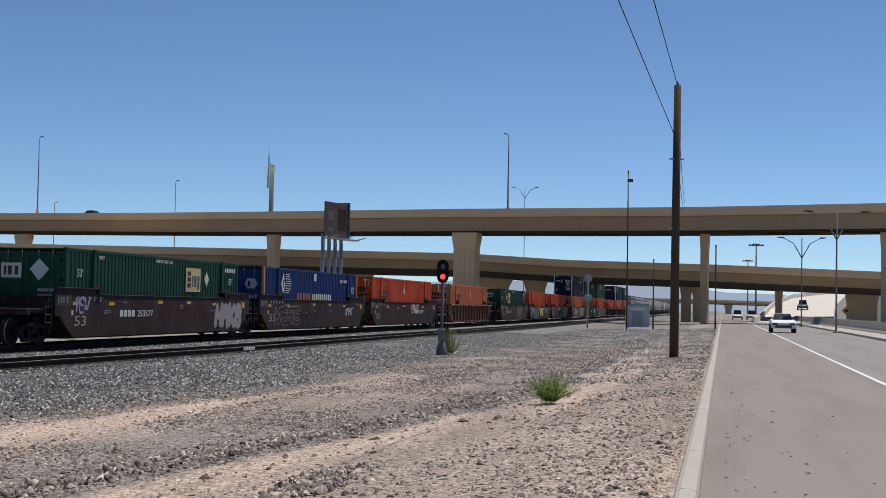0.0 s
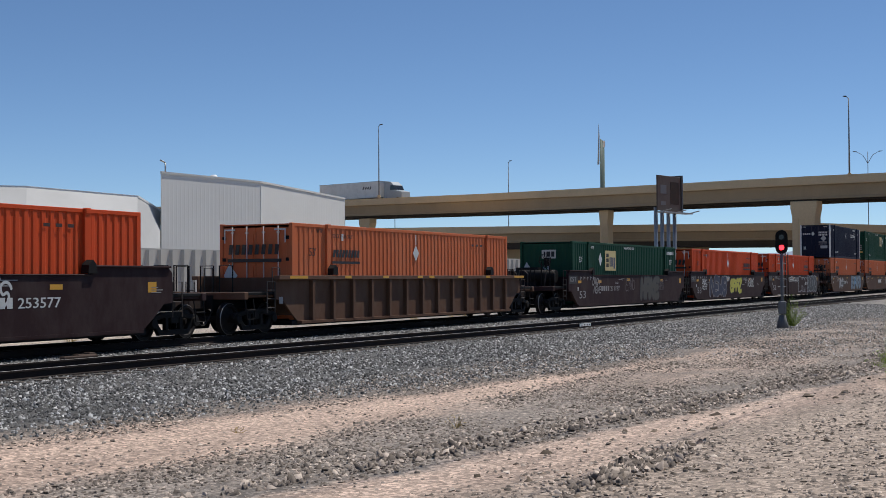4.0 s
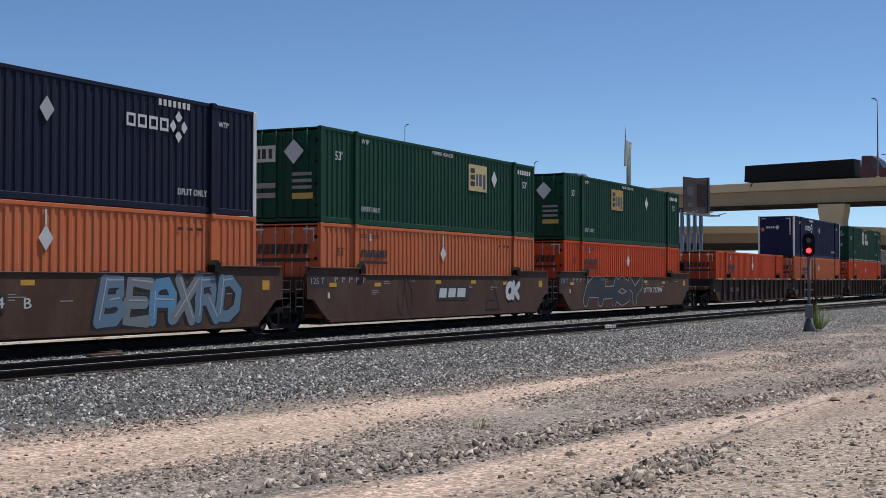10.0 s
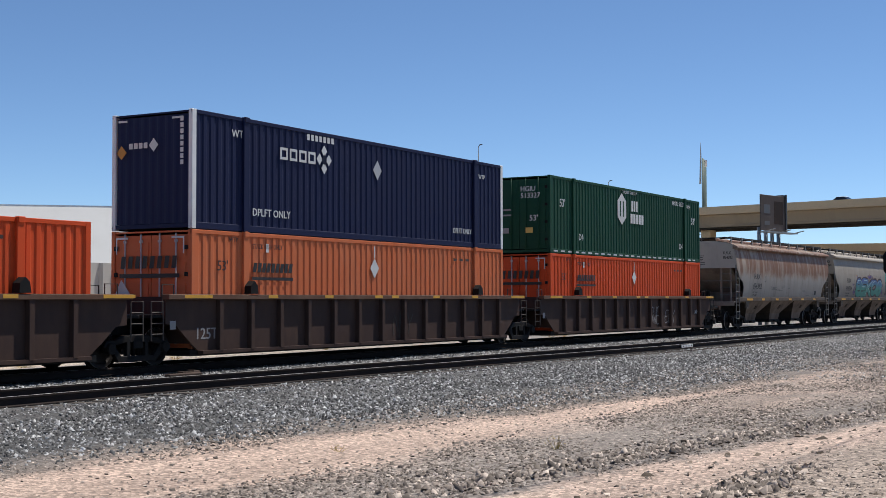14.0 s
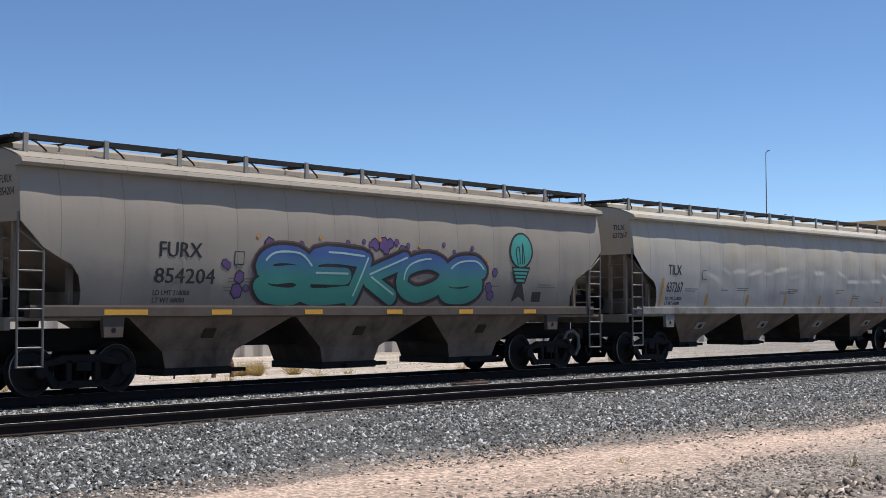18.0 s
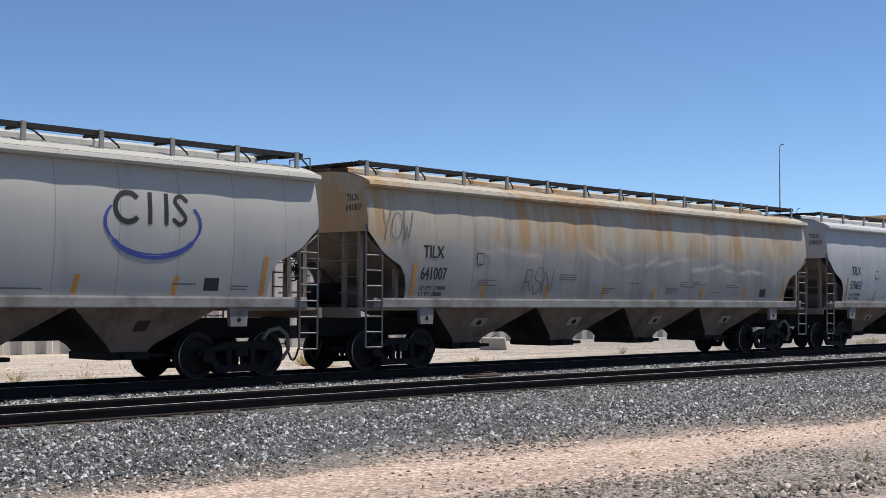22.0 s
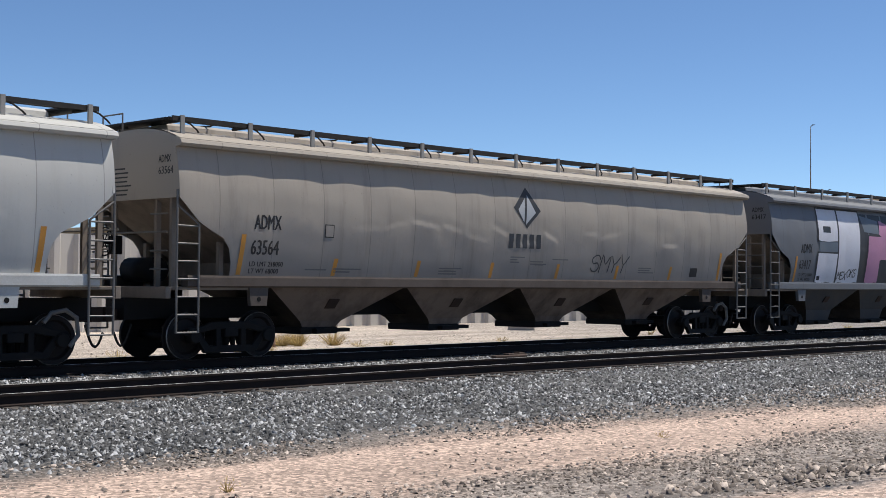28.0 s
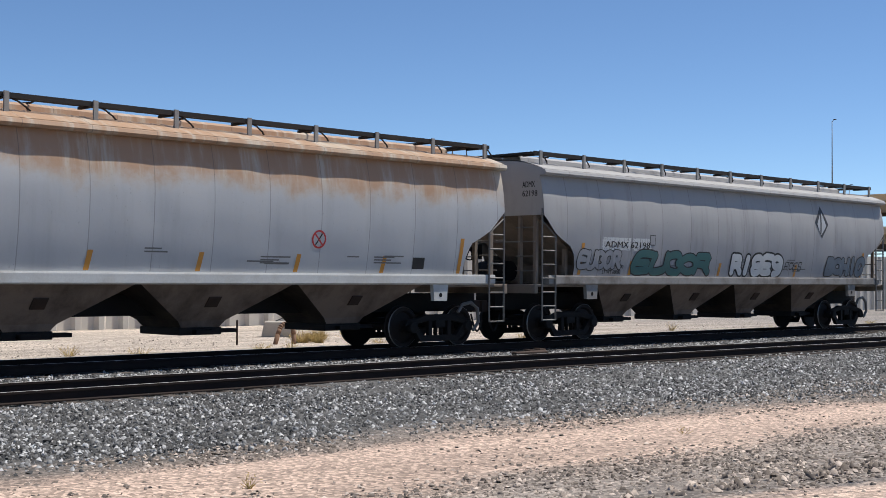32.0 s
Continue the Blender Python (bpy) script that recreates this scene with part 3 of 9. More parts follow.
def bridge(name, pts, deep, wide, label, piers, drop=0.0):
    top = thing(name, label, "bridge", kind="structure")
    frames = []
    for i, (x, y, z) in enumerate(pts):
        a = Vector(pts[max(0, i - 1)]).xy
        b = Vector(pts[min(len(pts) - 1, i + 1)]).xy
        d = (b - a).normalized()
        frames.append((Vector((x, y, z)), d, Vector((-d.y, d.x))))

    def sweep(prof, pname, material, plabel=""):
        bm = bmesh.new()
        rows = [[bm.verts.new((p.x + n.x * o, p.y + n.y * o, p.z + h)) for o, h in prof] for p, d, n in frames]
        k = len(prof)
        for r0, r1 in zip(rows, rows[1:]):
            for i in range(k):
                bm.faces.new((r0[i], r0[(i + 1) % k], r1[(i + 1) % k], r1[i]))
        bm.faces.new(rows[0])
        bm.faces.new(rows[-1][::-1])
        return part(pname, bm, material, top, plabel)
    sweep([(0, -1.15), (0.02, -1.0), (0.1, -0.12), (0.1, 0), (0.34, 0), (0.4, -0.85), (wide - 0.4, -0.85), (wide - 0.34, 0), (wide - 0.1, 0), (wide - 0.02, -1), (wide, -1.15)], "deck", CONCRETE)
    low = -deep + 0.25
    for c, o in ((0.42, 1), (wide - 0.42, -1)):
        a, b = sorted((c + o * 0.45, c + o * 0.95))
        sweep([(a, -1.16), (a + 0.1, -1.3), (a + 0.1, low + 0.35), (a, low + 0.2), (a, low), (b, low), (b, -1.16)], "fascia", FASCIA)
    n = max(3, round(wide / 2.6))
    for k in range(n):
        c = 1.5 + k * (wide - 3.0) / (n - 1)
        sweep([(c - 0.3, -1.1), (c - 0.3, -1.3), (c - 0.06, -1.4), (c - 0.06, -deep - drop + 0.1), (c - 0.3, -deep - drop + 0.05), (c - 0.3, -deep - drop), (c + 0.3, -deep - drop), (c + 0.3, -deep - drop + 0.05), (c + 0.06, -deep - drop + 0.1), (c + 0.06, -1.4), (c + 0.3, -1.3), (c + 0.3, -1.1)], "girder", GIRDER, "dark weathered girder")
    for (x, y, z, turn, w, dpt, cap) in piers:
        bm = bmesh.new()
        under = z - deep
        prism(bm, [(-w / 2, -0.5), (w / 2, -0.5), (w / 2, under - 2.2), (cap / 2, under - 0.9), (cap / 2, under), (-cap / 2, under), (-cap / 2, under - 0.9), (-w / 2, under - 2.2)], -dpt / 2, dpt / 2)
        q = part("pier", bm, CONCRETE, top, bevel=0.06)
        q.matrix_basis = pose(x, y, 0, 0, 0, turn)
        for gx in (-w / 4, 0, w / 4):
            bm = bmesh.new()
            box(bm, gx - 0.12, gx + 0.12, -0.05, 0.05, 0, under - 2.4)
            r = part("pier_rib", bm, CONCRETE, top)
            r.matrix_basis = pose(x, y, 0, 0, 0, turn) @ Matrix.Translation((0, -dpt / 2 - 0.03, 0))
    return top


UPPER = [(-740, 620, 19.5), (-150, 330, 18.5), (-60, 283, 17.3), (-13.2, 244.6, 16.4), (8.8, 223.8, 15.95), (26.7, 203.3, 15.5), (38.6, 191.3, 15.35), (50.8, 178.9, 15.2), (64.5, 169.0, 15.15), (78, 160, 15.2), (93.3, 143.3, 15.1), (150, 95, 14.5), (230, 30, 13), (1100, -620, 12)]
LOWER = [(-160, 222, 9.6), (-7.1, 214.9, 9.95), (28, 213.2, 10.15), (58.6, 206.9, 10.1), (73.9, 201.9, 9.3), (94.4, 193.2, 8.9), (118, 180, 8.0), (170, 140, 6)]
bridge("upper_bridge", UPPER, 3.3, 11, "high tan concrete highway flyover with a solid parapet",
       ((-11.4, 246.5, 16.2, -43, 1.9, 1.8, 2.9), (27.6, 207.5, 15.5, -45, 1.5, 1.5, 1.8), (51.2, 180.5, 15.2, -36, 3.2, 2.2, 3.7), (80.0, 164.5, 15.2, -40, 1.0, 1.0, 1.2), (97, 147, 15.1, -42, 2.2, 2.2, 2.4), (150, 102, 14.5, -40, 2.4, 2.2, 3)))
bridge("lower_bridge", LOWER, 2.9, 12, "lower tan concrete highway bridge over the railway",
       ((-60, 226, 9.7, -2, 9, 1.4, 10), (12, 221, 10.0, -3, 9, 1.4, 10), (41, 217, 10.1, -8, 7, 1.4, 9), (64, 210, 9.9, -15, 5.5, 1.4, 7), (70.5, 207, 9.6, -18, 3.2, 1.4, 4), (94, 200, 8.9, -25, 1.6, 1.4, 2), (95.8, 198.6, 8.8, -25, 2.3, 1.4, 2.6), (107.7, 194.5, 8.5, -28, 1.1, 1.2, 1.3), (117.5, 186, 8.0, -30, 4.6, 1.4, 5), (128, 181, 7.6, -32, 6.5, 1.6, 7)), 0.7)


bridge("far_bridge", [(150, 705, 7.0), (225, 680, 7.6), (300, 640, 7.4), (350, 600, 6.4), (390, 560, 5.0)], 2.4, 10, "far pale concrete road bridge near the horizon",
       ((230, 683, 7.5, -25, 3, 2, 4), (275, 660, 7.5, -28, 3, 2, 4), (320, 630, 7.0, -35, 3, 2, 4)))


# ---- lamps, poles, signal ----
def lamp_pole(x, y, z0, top, arm, label, double=False):
    p = thing("street_lamp", label, "street lamp", "highway lamps")
    bm = bmesh.new()
    rod(bm, (0, 0, z0), (0, 0, top), 0.085 if double else 0.12, 8, 0.06)
    part("pole", bm, LAMPGREY, p)
    for sgn in ((-1, 1) if double else (arm,)):
        bm = bmesh.new()
        if double:
            rod(bm, (0, 0, top - 2.2), (sgn * 0.9, 0, top - 0.6), 0.06, 6, 0.05)
            rod(bm, (sgn * 0.9, 0, top - 0.6), (sgn * 2.0, 0, top), 0.05, 6, 0.04)
        else:
            rod(bm, (0, 0, top - 0.1), (sgn * 0.28, 0, top + 0.2), 0.06, 6, 0.05)
        a = part("arm", bm, LAMPGREY, p)
        bm = bmesh.new()
        hx, hz = (sgn * 2.0, top) if double else (sgn * 0.28, top + 0.2)
        reach = 0.65 if double else 0.42
        prism(bm, [(hx - sgn * 0.1, hz - 0.06), (hx + sgn * reach, hz + 0.02), (hx + sgn * (reach + 0.05), hz + 0.1), (hx, hz + 0.12)], -0.14, 0.14)
        part("lamp_head", bm, DARKGREY, p)
    bm = bmesh.new()
    box(bm, -0.22, 0.22, -0.22, 0.22, z0 - 0.4, z0 + 0.15)
    part("base", bm, CONCRETE, p, bevel=0.03)
    p.matrix_basis = pose(x, y, 0, 0, 0, -15)


lamp_pole(-8.75, 232.0, 16.2, 28.4, 1, "tall steel lamp on the flyover parapet")
lamp_pole(55.6, 175.6, 15.2, 25.3, -1, "tall steel lamp on the flyover parapet")
lamp_pole(15.6, 262, -0.4, 24.6, 1, "far steel highway lamp behind the flyover")
lamp_pole(-7.5, 290, -0.4, 21.5, 1, "far steel highway lamp behind the flyover")
lamp_pole(82, 248, 0, 25.0, 1, "far twin-arm highway lamp", True)
lamp_pole(64, 232, 0, 16.5, 1, "far steel highway lamp behind the bridges")
lamp_pole(75.3, 131.0, 0, 9.7, 1, "twin-arm steel street lamp by the ramp", True)
lamp_pole(57.4, 94.5, 0, 9.6, 1, "twin-arm steel street lamp beside the pavement", True)
lamp_pole(103, 225, 0, 17.5, 1, "far twin-arm highway lamp", True)
lamp_pole(-42.5, 92.0, -0.4, 9.2, 1, "twin-arm steel lamp behind the fence", True)
lamp_pole(110, 240, 0, 12.6, -1, "far steel lamp beyond the bridges")


def high_mast(x, y, top, r):
    p = thing("high_mast_lamp", "far tall mast with a ring of floodlights", "street lamp")
    bm = bmesh.new()
    rod(bm, (0, 0, -0.5), (0, 0, top), 0.28, 8, 0.14)
    part("pole", bm, LAMPGREY, p)
    bm = bmesh.new()
    rod(bm, (0, 0, top - 0.25), (0, 0, top + 0.1), r * 0.75, 14, r * 0.5)
    part("lamp_ring", bm, DARKGREY, p)
    for k in range(8):
        bm = bmesh.new()
        a = k * math.tau / 8
        rod(bm, (r * math.cos(a), r * math.sin(a), top - 0.45), (r * math.cos(a), r * math.sin(a), top - 0.1), 0.4, 8, 0.25)
        part("floodlight", bm, DARKGREY, p)
    p.matrix_basis = pose(x, y, 0)


high_mast(159.8, 300, 18.3, 1.6)
high_mast(220.6, 420, 19.3, 1.6)
MASTGREY = paint("dark_mast_paint", (0.14, 0.145, 0.15), 0.6, amount=0.3)


def tall_sign():
    """The tall narrow sign column that stands beyond the flyover."""
    p = thing("pylon_sign", "tall slim grey-green pylon sign beyond the flyover", "sign")
    bm = bmesh.new()
    rod(bm, (0, 0, 0), (0, 0, 24.0), 0.42, 14, 0.38)
    for v in bm.verts:
        if v.co.z > 20:
            v.co.z += 0.9 * (0.4 - v.co.x)
    part("column", bm, paint("grey_green_paint", (0.16, 0.22, 0.19), 0.5), p)
    bm = bmesh.new()
    prism(bm, [(-0.8, 20.4), (-0.5, 20.4), (-0.44, 25.2), (-0.56, 27.2), (-0.62, 25.2)], -0.12, 0.12)
    part("blade", bm, GREYBOX, p)
    bm = bmesh.new()
    box(bm, 0.1, 0.42, -0.46, -0.4, 23.2, 24.3)
    part("pale_panel", bm, WHITE, p)
    p.matrix_basis = pose(28.6, 219.5, 0)


tall_sign()


def billboard():
    b = thing("billboard", "dark billboard on steel posts, seen almost edge-on", "billboard")
    for k in range(4):
        bm = bmesh.new()
        rod(bm, (-1.6 + k * 1.05, 0.25, -0.4), (-1.6 + k * 1.05, 0.25, 7.2), 0.16, 8)
        part("post", bm, GALV, b)
    bm = bmesh.new()
    box(bm, -1.95, 1.95, -0.12, 0.0, 6.95, 9.75)
    part("panel", bm, paint("faded_billboard_print", (0.10, 0.075, 0.062), 0.6, dirt=(0.16, 0.12, 0.10), amount=0.6, scale=0.7), b, bevel=0.02)
    for x0, x1, z0, z1, mt in ((-1.5, -0.5, 8.3, 9.0, MASTGREY), (-1.4, -0.6, 7.4, 7.7, MASTGREY), (0.2, 1.6, 7.5, 9.3, RUSTY)):
        bm = bmesh.new()
        box(bm, x0, x1, -0.135, -0.125, z0, z1)
        part("printed_area", bm, mt, b)
    bm = bmesh.new()
    box(bm, 1.97, 2.2, -0.2, 1.3, 6.9, 9.9)
    part("side_panel", bm, DARKGREY, b)
    bm = bmesh.new()
    box(bm, -2.4, 2.6, -0.9, -0.15, 6.75, 6.85)
    part("catwalk", bm, GALV, b)
    for x in (-2.3, 0.2, 2.5):
        bm = bmesh.new()
        rod(bm, (x, -0.5, 6.8), (x, -1.5, 7.0), 0.04, 6)
        part("light_arm", bm, GALV, b)
    b.matrix_basis = pose(19.1, 106.4, 0, 0, 0, 52)


billboard()


def signal():
    s = thing("railway_signal", "black hooded railway signal showing red on a grey steel mast", "signal")
    bm = bmesh.new()
    rod(bm, (0, 0, 0.0), (0, 0, 2.8), 0.06, 12)
    part("mast", bm, MASTGREY, s)
    bm = bmesh.new()
    rod(bm, (0, 0, -0.25), (0, 0, 0.42), 0.27, 10, 0.13)
    part("mast_base", bm, MASTGREY, s)
    bm = bmesh.new()
    box(bm, -0.15, 0.15, -0.2, -0.06, 0.45, 0.95)
    part("junction_box", bm, LAMPGREY, s, bevel=0.03)
    bm = bmesh.new()
    outline = [(0.23 * math.cos(a), 2.98 + 0.23 * math.sin(a)) for a in np.linspace(math.pi, math.tau, 10)]
    outline += [(0.23 * math.cos(a), 3.45 + 0.23 * math.sin(a)) for a in np.linspace(0, math.pi, 10)]
    prism(bm, outline, -0.05, 0.0)
    part("target_plate", bm, BLACK, s)
    bm = bmesh.new()
    box(bm, -0.15, 0.15, 0.0, 0.3, 2.85, 3.55)
    part("housing", bm, BLACK, s, bevel=0.03)
    for z, mt in ((3.0, REDLAMP), (3.4, GLASS)):
        bm = bmesh.new()
        rod(bm, (0, -0.07, z), (0, -0.045, z), 0.1, 16)
        lens = part("lens", bm, mt, s, "glowing red lens" if mt is REDLAMP else "dark unlit lens")
        bm = bmesh.new()
        n = 14
        rows = []
        for y in (-0.05, -0.36):
            cut = 0.0 if y == -0.05 else 0.55
            rows.append([bm.verts.new((0.125 * math.cos(a), y, z + 0.125 * math.sin(a))) for a in np.linspace(-0.9 + cut, math.pi + 0.9 - cut, n)])
        for i in range(n - 1):
            bm.faces.new((rows[0][i], rows[0][i + 1], rows[1][i + 1], rows[1][i]))
        hood = part("hood", bm, BLACK, s)
        md = hood.modifiers.new("thick", "SOLIDIFY")
        md.thickness = 0.008
    for z in np.arange(0.6, 2.8, 0.3):
        bm = bmesh.new()
        rod(bm, (-0.16, 0.14, z), (0.16, 0.14, z), 0.012, 6)
        part("rung", bm, GALV, s)
    s.matrix_basis = pose(13.5, 51.0, -0.26, 0, 0, -15)


signal()


def marker_posts():
    for dx, dy, h in ((1.95, 6.8, 3.3), (2.15, 7.1, 2.9)):
        p = thing("marker_post", "thin rusty steel post beside the signal", "post")
        bm = bmesh.new()
        rod(bm, (0, 0, -0.3), (0, 0, h), 0.026, 8)
        part("post", bm, RUSTY, p)
        bm = bmesh.new()
        box(bm, -0.05, 0.05, -0.04, 0.04, -0.2, 0.9)
        part("cap", bm, RUSTY, p)
        p.matrix_basis = pose(13.5 + dx, 51.0 + dy, -0.26)


marker_posts()


def utility_pole(x, y, z, h, label, tilt=0.0, r=0.15):
    p = thing("utility_pole", label, "utility pole")
    bm = bmesh.new()
    rod(bm, (0, 0, -0.5), (0, 0, h), r * 1.12, 12, r * 0.86)
    part("pole", bm, WOOD, p)
    bm = bmesh.new()
    rod(bm, (0, 0, h), (0, 0, h + 0.14), 0.05, 8, 0.03)
    part("pin_insulator", bm, DARKGREY, p)
    for zz in (h - 2.7, h - 5.2):
        bm = bmesh.new()
        box(bm, -r - 0.12, r + 0.12, -0.04, 0.04, zz, zz + 0.05)
        part("bracket", bm, GALV, p)
    p.matrix_basis = pose(x, y, z, 0, tilt, 0)
    return p


utility_pole(20.3, 44.15, -0.05, 9.75, "bare dark wooden utility pole on the verge", 0.2)


def wire(name, a, b, sag, r, label):
    cu = bpy.data.curves.new(name, "CURVE")
    cu.dimensions, cu.bevel_depth, cu.bevel_resolution = "3D", r, 1
    sp = cu.splines.new("POLY")
    n = 20
    sp.points.add(n)
    a, b = Vector(a), Vector(b)
    for i in range(n + 1):
        u = i / n
        q = a.lerp(b, u)
        sp.points[i].co = (q.x, q.y, q.z - sag * 4 * u * (1 - u), 1)
    cu.materials.append(BLACK)
    tagged(new(name, cu), label, "wire")


# two lines come over the verge, meet the pole and run on down the road
for name_, zp, far, near_ in (("overhead_wire", 9.8, (46.6, 99.6, 10.3), (-3.1, -0.6, 10.6)), ("overhead_wire", 7.75, (46.6, 99.6, 9.6), (-9.5, -6.4, 14.9))):
    wire(name_, (20.3, 44.15, zp), near_, 0.1, 0.014, "thin black overhead wire from the utility pole")
    wire(name_, (20.3, 44.15, zp), far, 0.6, 0.014, "thin black overhead wire between poles")


CABPAINT = paint("pale_blue_grey_paint", (0.50, 0.53, 0.56), 0.5, amount=0.2)


def cabinet():
    c = thing("relay_cabinet", "blue-grey steel signal relay cabinet with a pitched lid", "cabinet")
    bm = bmesh.new()
    box(bm, -1.1, 1.1, -0.9, 0.9, 0, 2.05)
    part("body", bm, CABPAINT, c, bevel=0.02)
    bm = bmesh.new()
    prism(bm, [(-1.2, 2.05), (1.2, 2.05), (1.2, 2.12), (0, 2.3), (-1.2, 2.12)], -1.0, 1.0)
    part("roof", bm, GREYBOX, c)
    bm = bmesh.new()
    box(bm, -0.75, 0.75, -0.92, -0.9, 1.6, 1.85)
    part("vent_strip", bm, WHITE, c)
    bm = bmesh.new()
    box(bm, -0.5, 0.5, -0.93, -0.9, 0.15, 1.5)
    part("door", bm, GREYBOX, c, bevel=0.01)
    c.matrix_basis = pose(51.0, 119.3, -0.1, 0, 0, -20)


cabinet()
for x, y, h, lab in ((49.4, 118.1, 14.6, "tall steel radio mast by the relay cabinet"), (51.8, 117.4, 6.2, "thin steel mast by the relay cabinet"), (53.4, 107.6, 7.2, "short steel pole at the kerb")):
    m = thing("radio_mast", lab, "mast")
    bm = bmesh.new()
    rod(bm, (0, 0, -0.4), (0, 0, h), 0.085, 8, 0.06)
    part("pole", bm, DARKGREY, m)
    if h > 10:
        bm = bmesh.new()
        box(bm, -0.05, 0.45, -0.1, 0.1, h - 0.9, h - 0.6)
        part("bracket", bm, DARKGREY, m)
    bm = bmesh.new()
    rod(bm, (0, 0, h), (0, 0, h + 0.2), 0.075, 8)
    part("cap", bm, DARKGREY, m)
    m.matrix_basis = pose(x, y, 0)


def back_signal():
    s = thing("railway_signal", "pale back of a far two-headed railway signal", "signal")
    bm = bmesh.new()
    rod(bm, (0, 0, -0.3), (0, 0, 4.9), 0.09, 8)
    part("mast", bm, GALV, s)
    for z in (2.7, 4.6):
        bm = bmesh.new()
        rod(bm, (0, -0.1, z), (0, 0.12, z), 0.42, 16)
        part("target_plate", bm, GREYBOX, s)
        bm = bmesh.new()
        box(bm, -0.2, 0.2, -0.4, -0.1, z - 0.25, z + 0.25)
        part("housing", bm, GREYBOX, s, bevel=0.04)
    s.matrix_basis = pose(46.9, 121.9, -0.1, 0, 0, -20)


back_signal()


# ---- buildings and fence behind the tracks ----
def ribbed_wall(bm, a, b, z0, z1, pitch, depth):
    """A profiled sheet wall from a to b (plan points), ribs upright, outward to the right of a-b."""
    a, b = Vector(a), Vector(b)
    L = (b - a).length
    d = (b - a) / L
    n = Vector((d.y, -d.x))
    k = max(1, int(L / pitch))
    pts = []
    for i in range(k):
        u = i * L / k
        for f, o in ((0, 0), (0.55, 0), (0.66, depth), (0.89, depth)):
            pts.append((a + d * (u + f * L / k)) + n * o)
    pts.append(b)
    z0f, z1f = (z0 if callable(z0) else lambda u: z0), (z1 if callable(z1) else lambda u: z1)
    lo = [bm.verts.new((p.x, p.y, z0f((p - a).length / L))) for p in pts]
    hi = [bm.verts.new((p.x, p.y, z1f((p - a).length / L))) for p in pts]
    for i in range(len(pts) - 1):
        bm.faces.new((lo[i], lo[i + 1], hi[i + 1], hi[i]))


def warehouse(name, corners, heights, label, trim):
    w = thing(name, label, "building")
    n = len(corners)
    for i in range(n):
        bm = bmesh.new()
        a, b = corners[i], corners[(i + 1) % n]
        ha, hb = heights[i], heights[(i + 1) % n]
        ribbed_wall(bm, a, b, -0.5, lambda u, ha=ha, hb=hb: ha + (hb - ha) * u, 0.6, 0.005)
        wl = part("wall", bm, SIDING, w)
        bm = bmesh.new()
        rod(bm, (*a, ha), (*b, hb), 0.14, 4)
        part("roof_trim", bm, trim, w)
        bm = bmesh.new()
        rod(bm, (*a, -0.4), (*a, ha), 0.05, 4)
        part("corner_trim", bm, trim, w)
    bm = bmesh.new()
    bm.faces.new([bm.verts.new((*c, h - 0.05)) for c, h in zip(corners, heights)])
    bmesh.ops.triangulate(bm, faces=bm.faces)
    part("roof", bm, SIDING, w)
    return w


wh = warehouse("warehouse", [(-25.6, 127.5), (-17.9, 141.5), (-10.7, 168.7), (-14, 195), (-33, 180)], [12.0, 12.05, 11.9, 12.1, 12.1], "tall windowless white metal-clad warehouse", SIDING)
bm = bmesh.new()
rod(bm, (-25.4, 128.5, 11.5), (-25.4, 128.5, 13.0), 0.08, 8)
rod(bm, (-25.4, 128.5, 13.0), (-25.9, 128.5, 13.25), 0.08, 8)
part("vent_pipe", bm, GALV, wh)
bm = bmesh.new()
rod(bm, (-22.2, 137.5, 11.9), (-22.2, 137.5, 12.5), 0.6, 12, 0.3)
part("roof_vent", bm, WHITE, wh)
ROOFING = paint("dull_white_roofing", (0.46, 0.46, 0.45), 0.6, dirt=(0.38, 0.37, 0.35), amount=0.35, scale=0.25)
SHED = [(-47, 107.5), (-34.6, 114.8), (-26.9, 123.1), (-26.4, 131)]
SHED_Z = [9.55, 9.75, 9.4, 8.5]
sh = warehouse("storage_building", SHED + [(-52, 150), (-55, 127)], SHED_Z + [9.3, 9.4], "long low white metal storage building", WHITE)
# a lean-to roof slopes down from its front towards the yard
for i in range(3):
    bm = bmesh.new()
    quad = []
    for k in (i, i + 1):
        p = Vector(SHED[k])
        o = p - p.normalized() * 9.0
        quad.append(((o.x, o.y, 3.4), (p.x, p.y, SHED_Z[k] + 0.02)))
    (a, b), (c, d) = quad
    bm.faces.new([bm.verts.new(q) for q in (a, c, d, b)])
    part("roof_slope", bm, ROOFING, sh)
    bm = bmesh.new()
    bm.faces.new([bm.verts.new(q) for q in ((a[0], a[1], -0.5), (c[0], c[1], -0.5), c, a)])
    part("lean_to_wall", bm, SIDING, sh)


def fence():
    f = thing("fence", "pale weathered corrugated panel fence along the yard", "fence")
    L = -24.0
    for i in range(26):
        bm = bmesh.new()
        x0 = -215 + i * 8.2
        a, b = (x0 + 0.02, -L), (x0 + 8.18, -L)
        ribbed_wall(bm, a, b, -0.6, 3.35 + 0.05 * math.sin(i * 2.1), 0.91, 0.16)
        q = part("fence_panel", bm, FENCE, f)
        q.matrix_basis = AX
    bm = bmesh.new()
    box(bm, -215, 0, -L + 0.17, -L + 0.25, 3.25, 3.4)
    q = part("top_rail", bm, FENCE, f)
    q.matrix_basis = AX


fence()


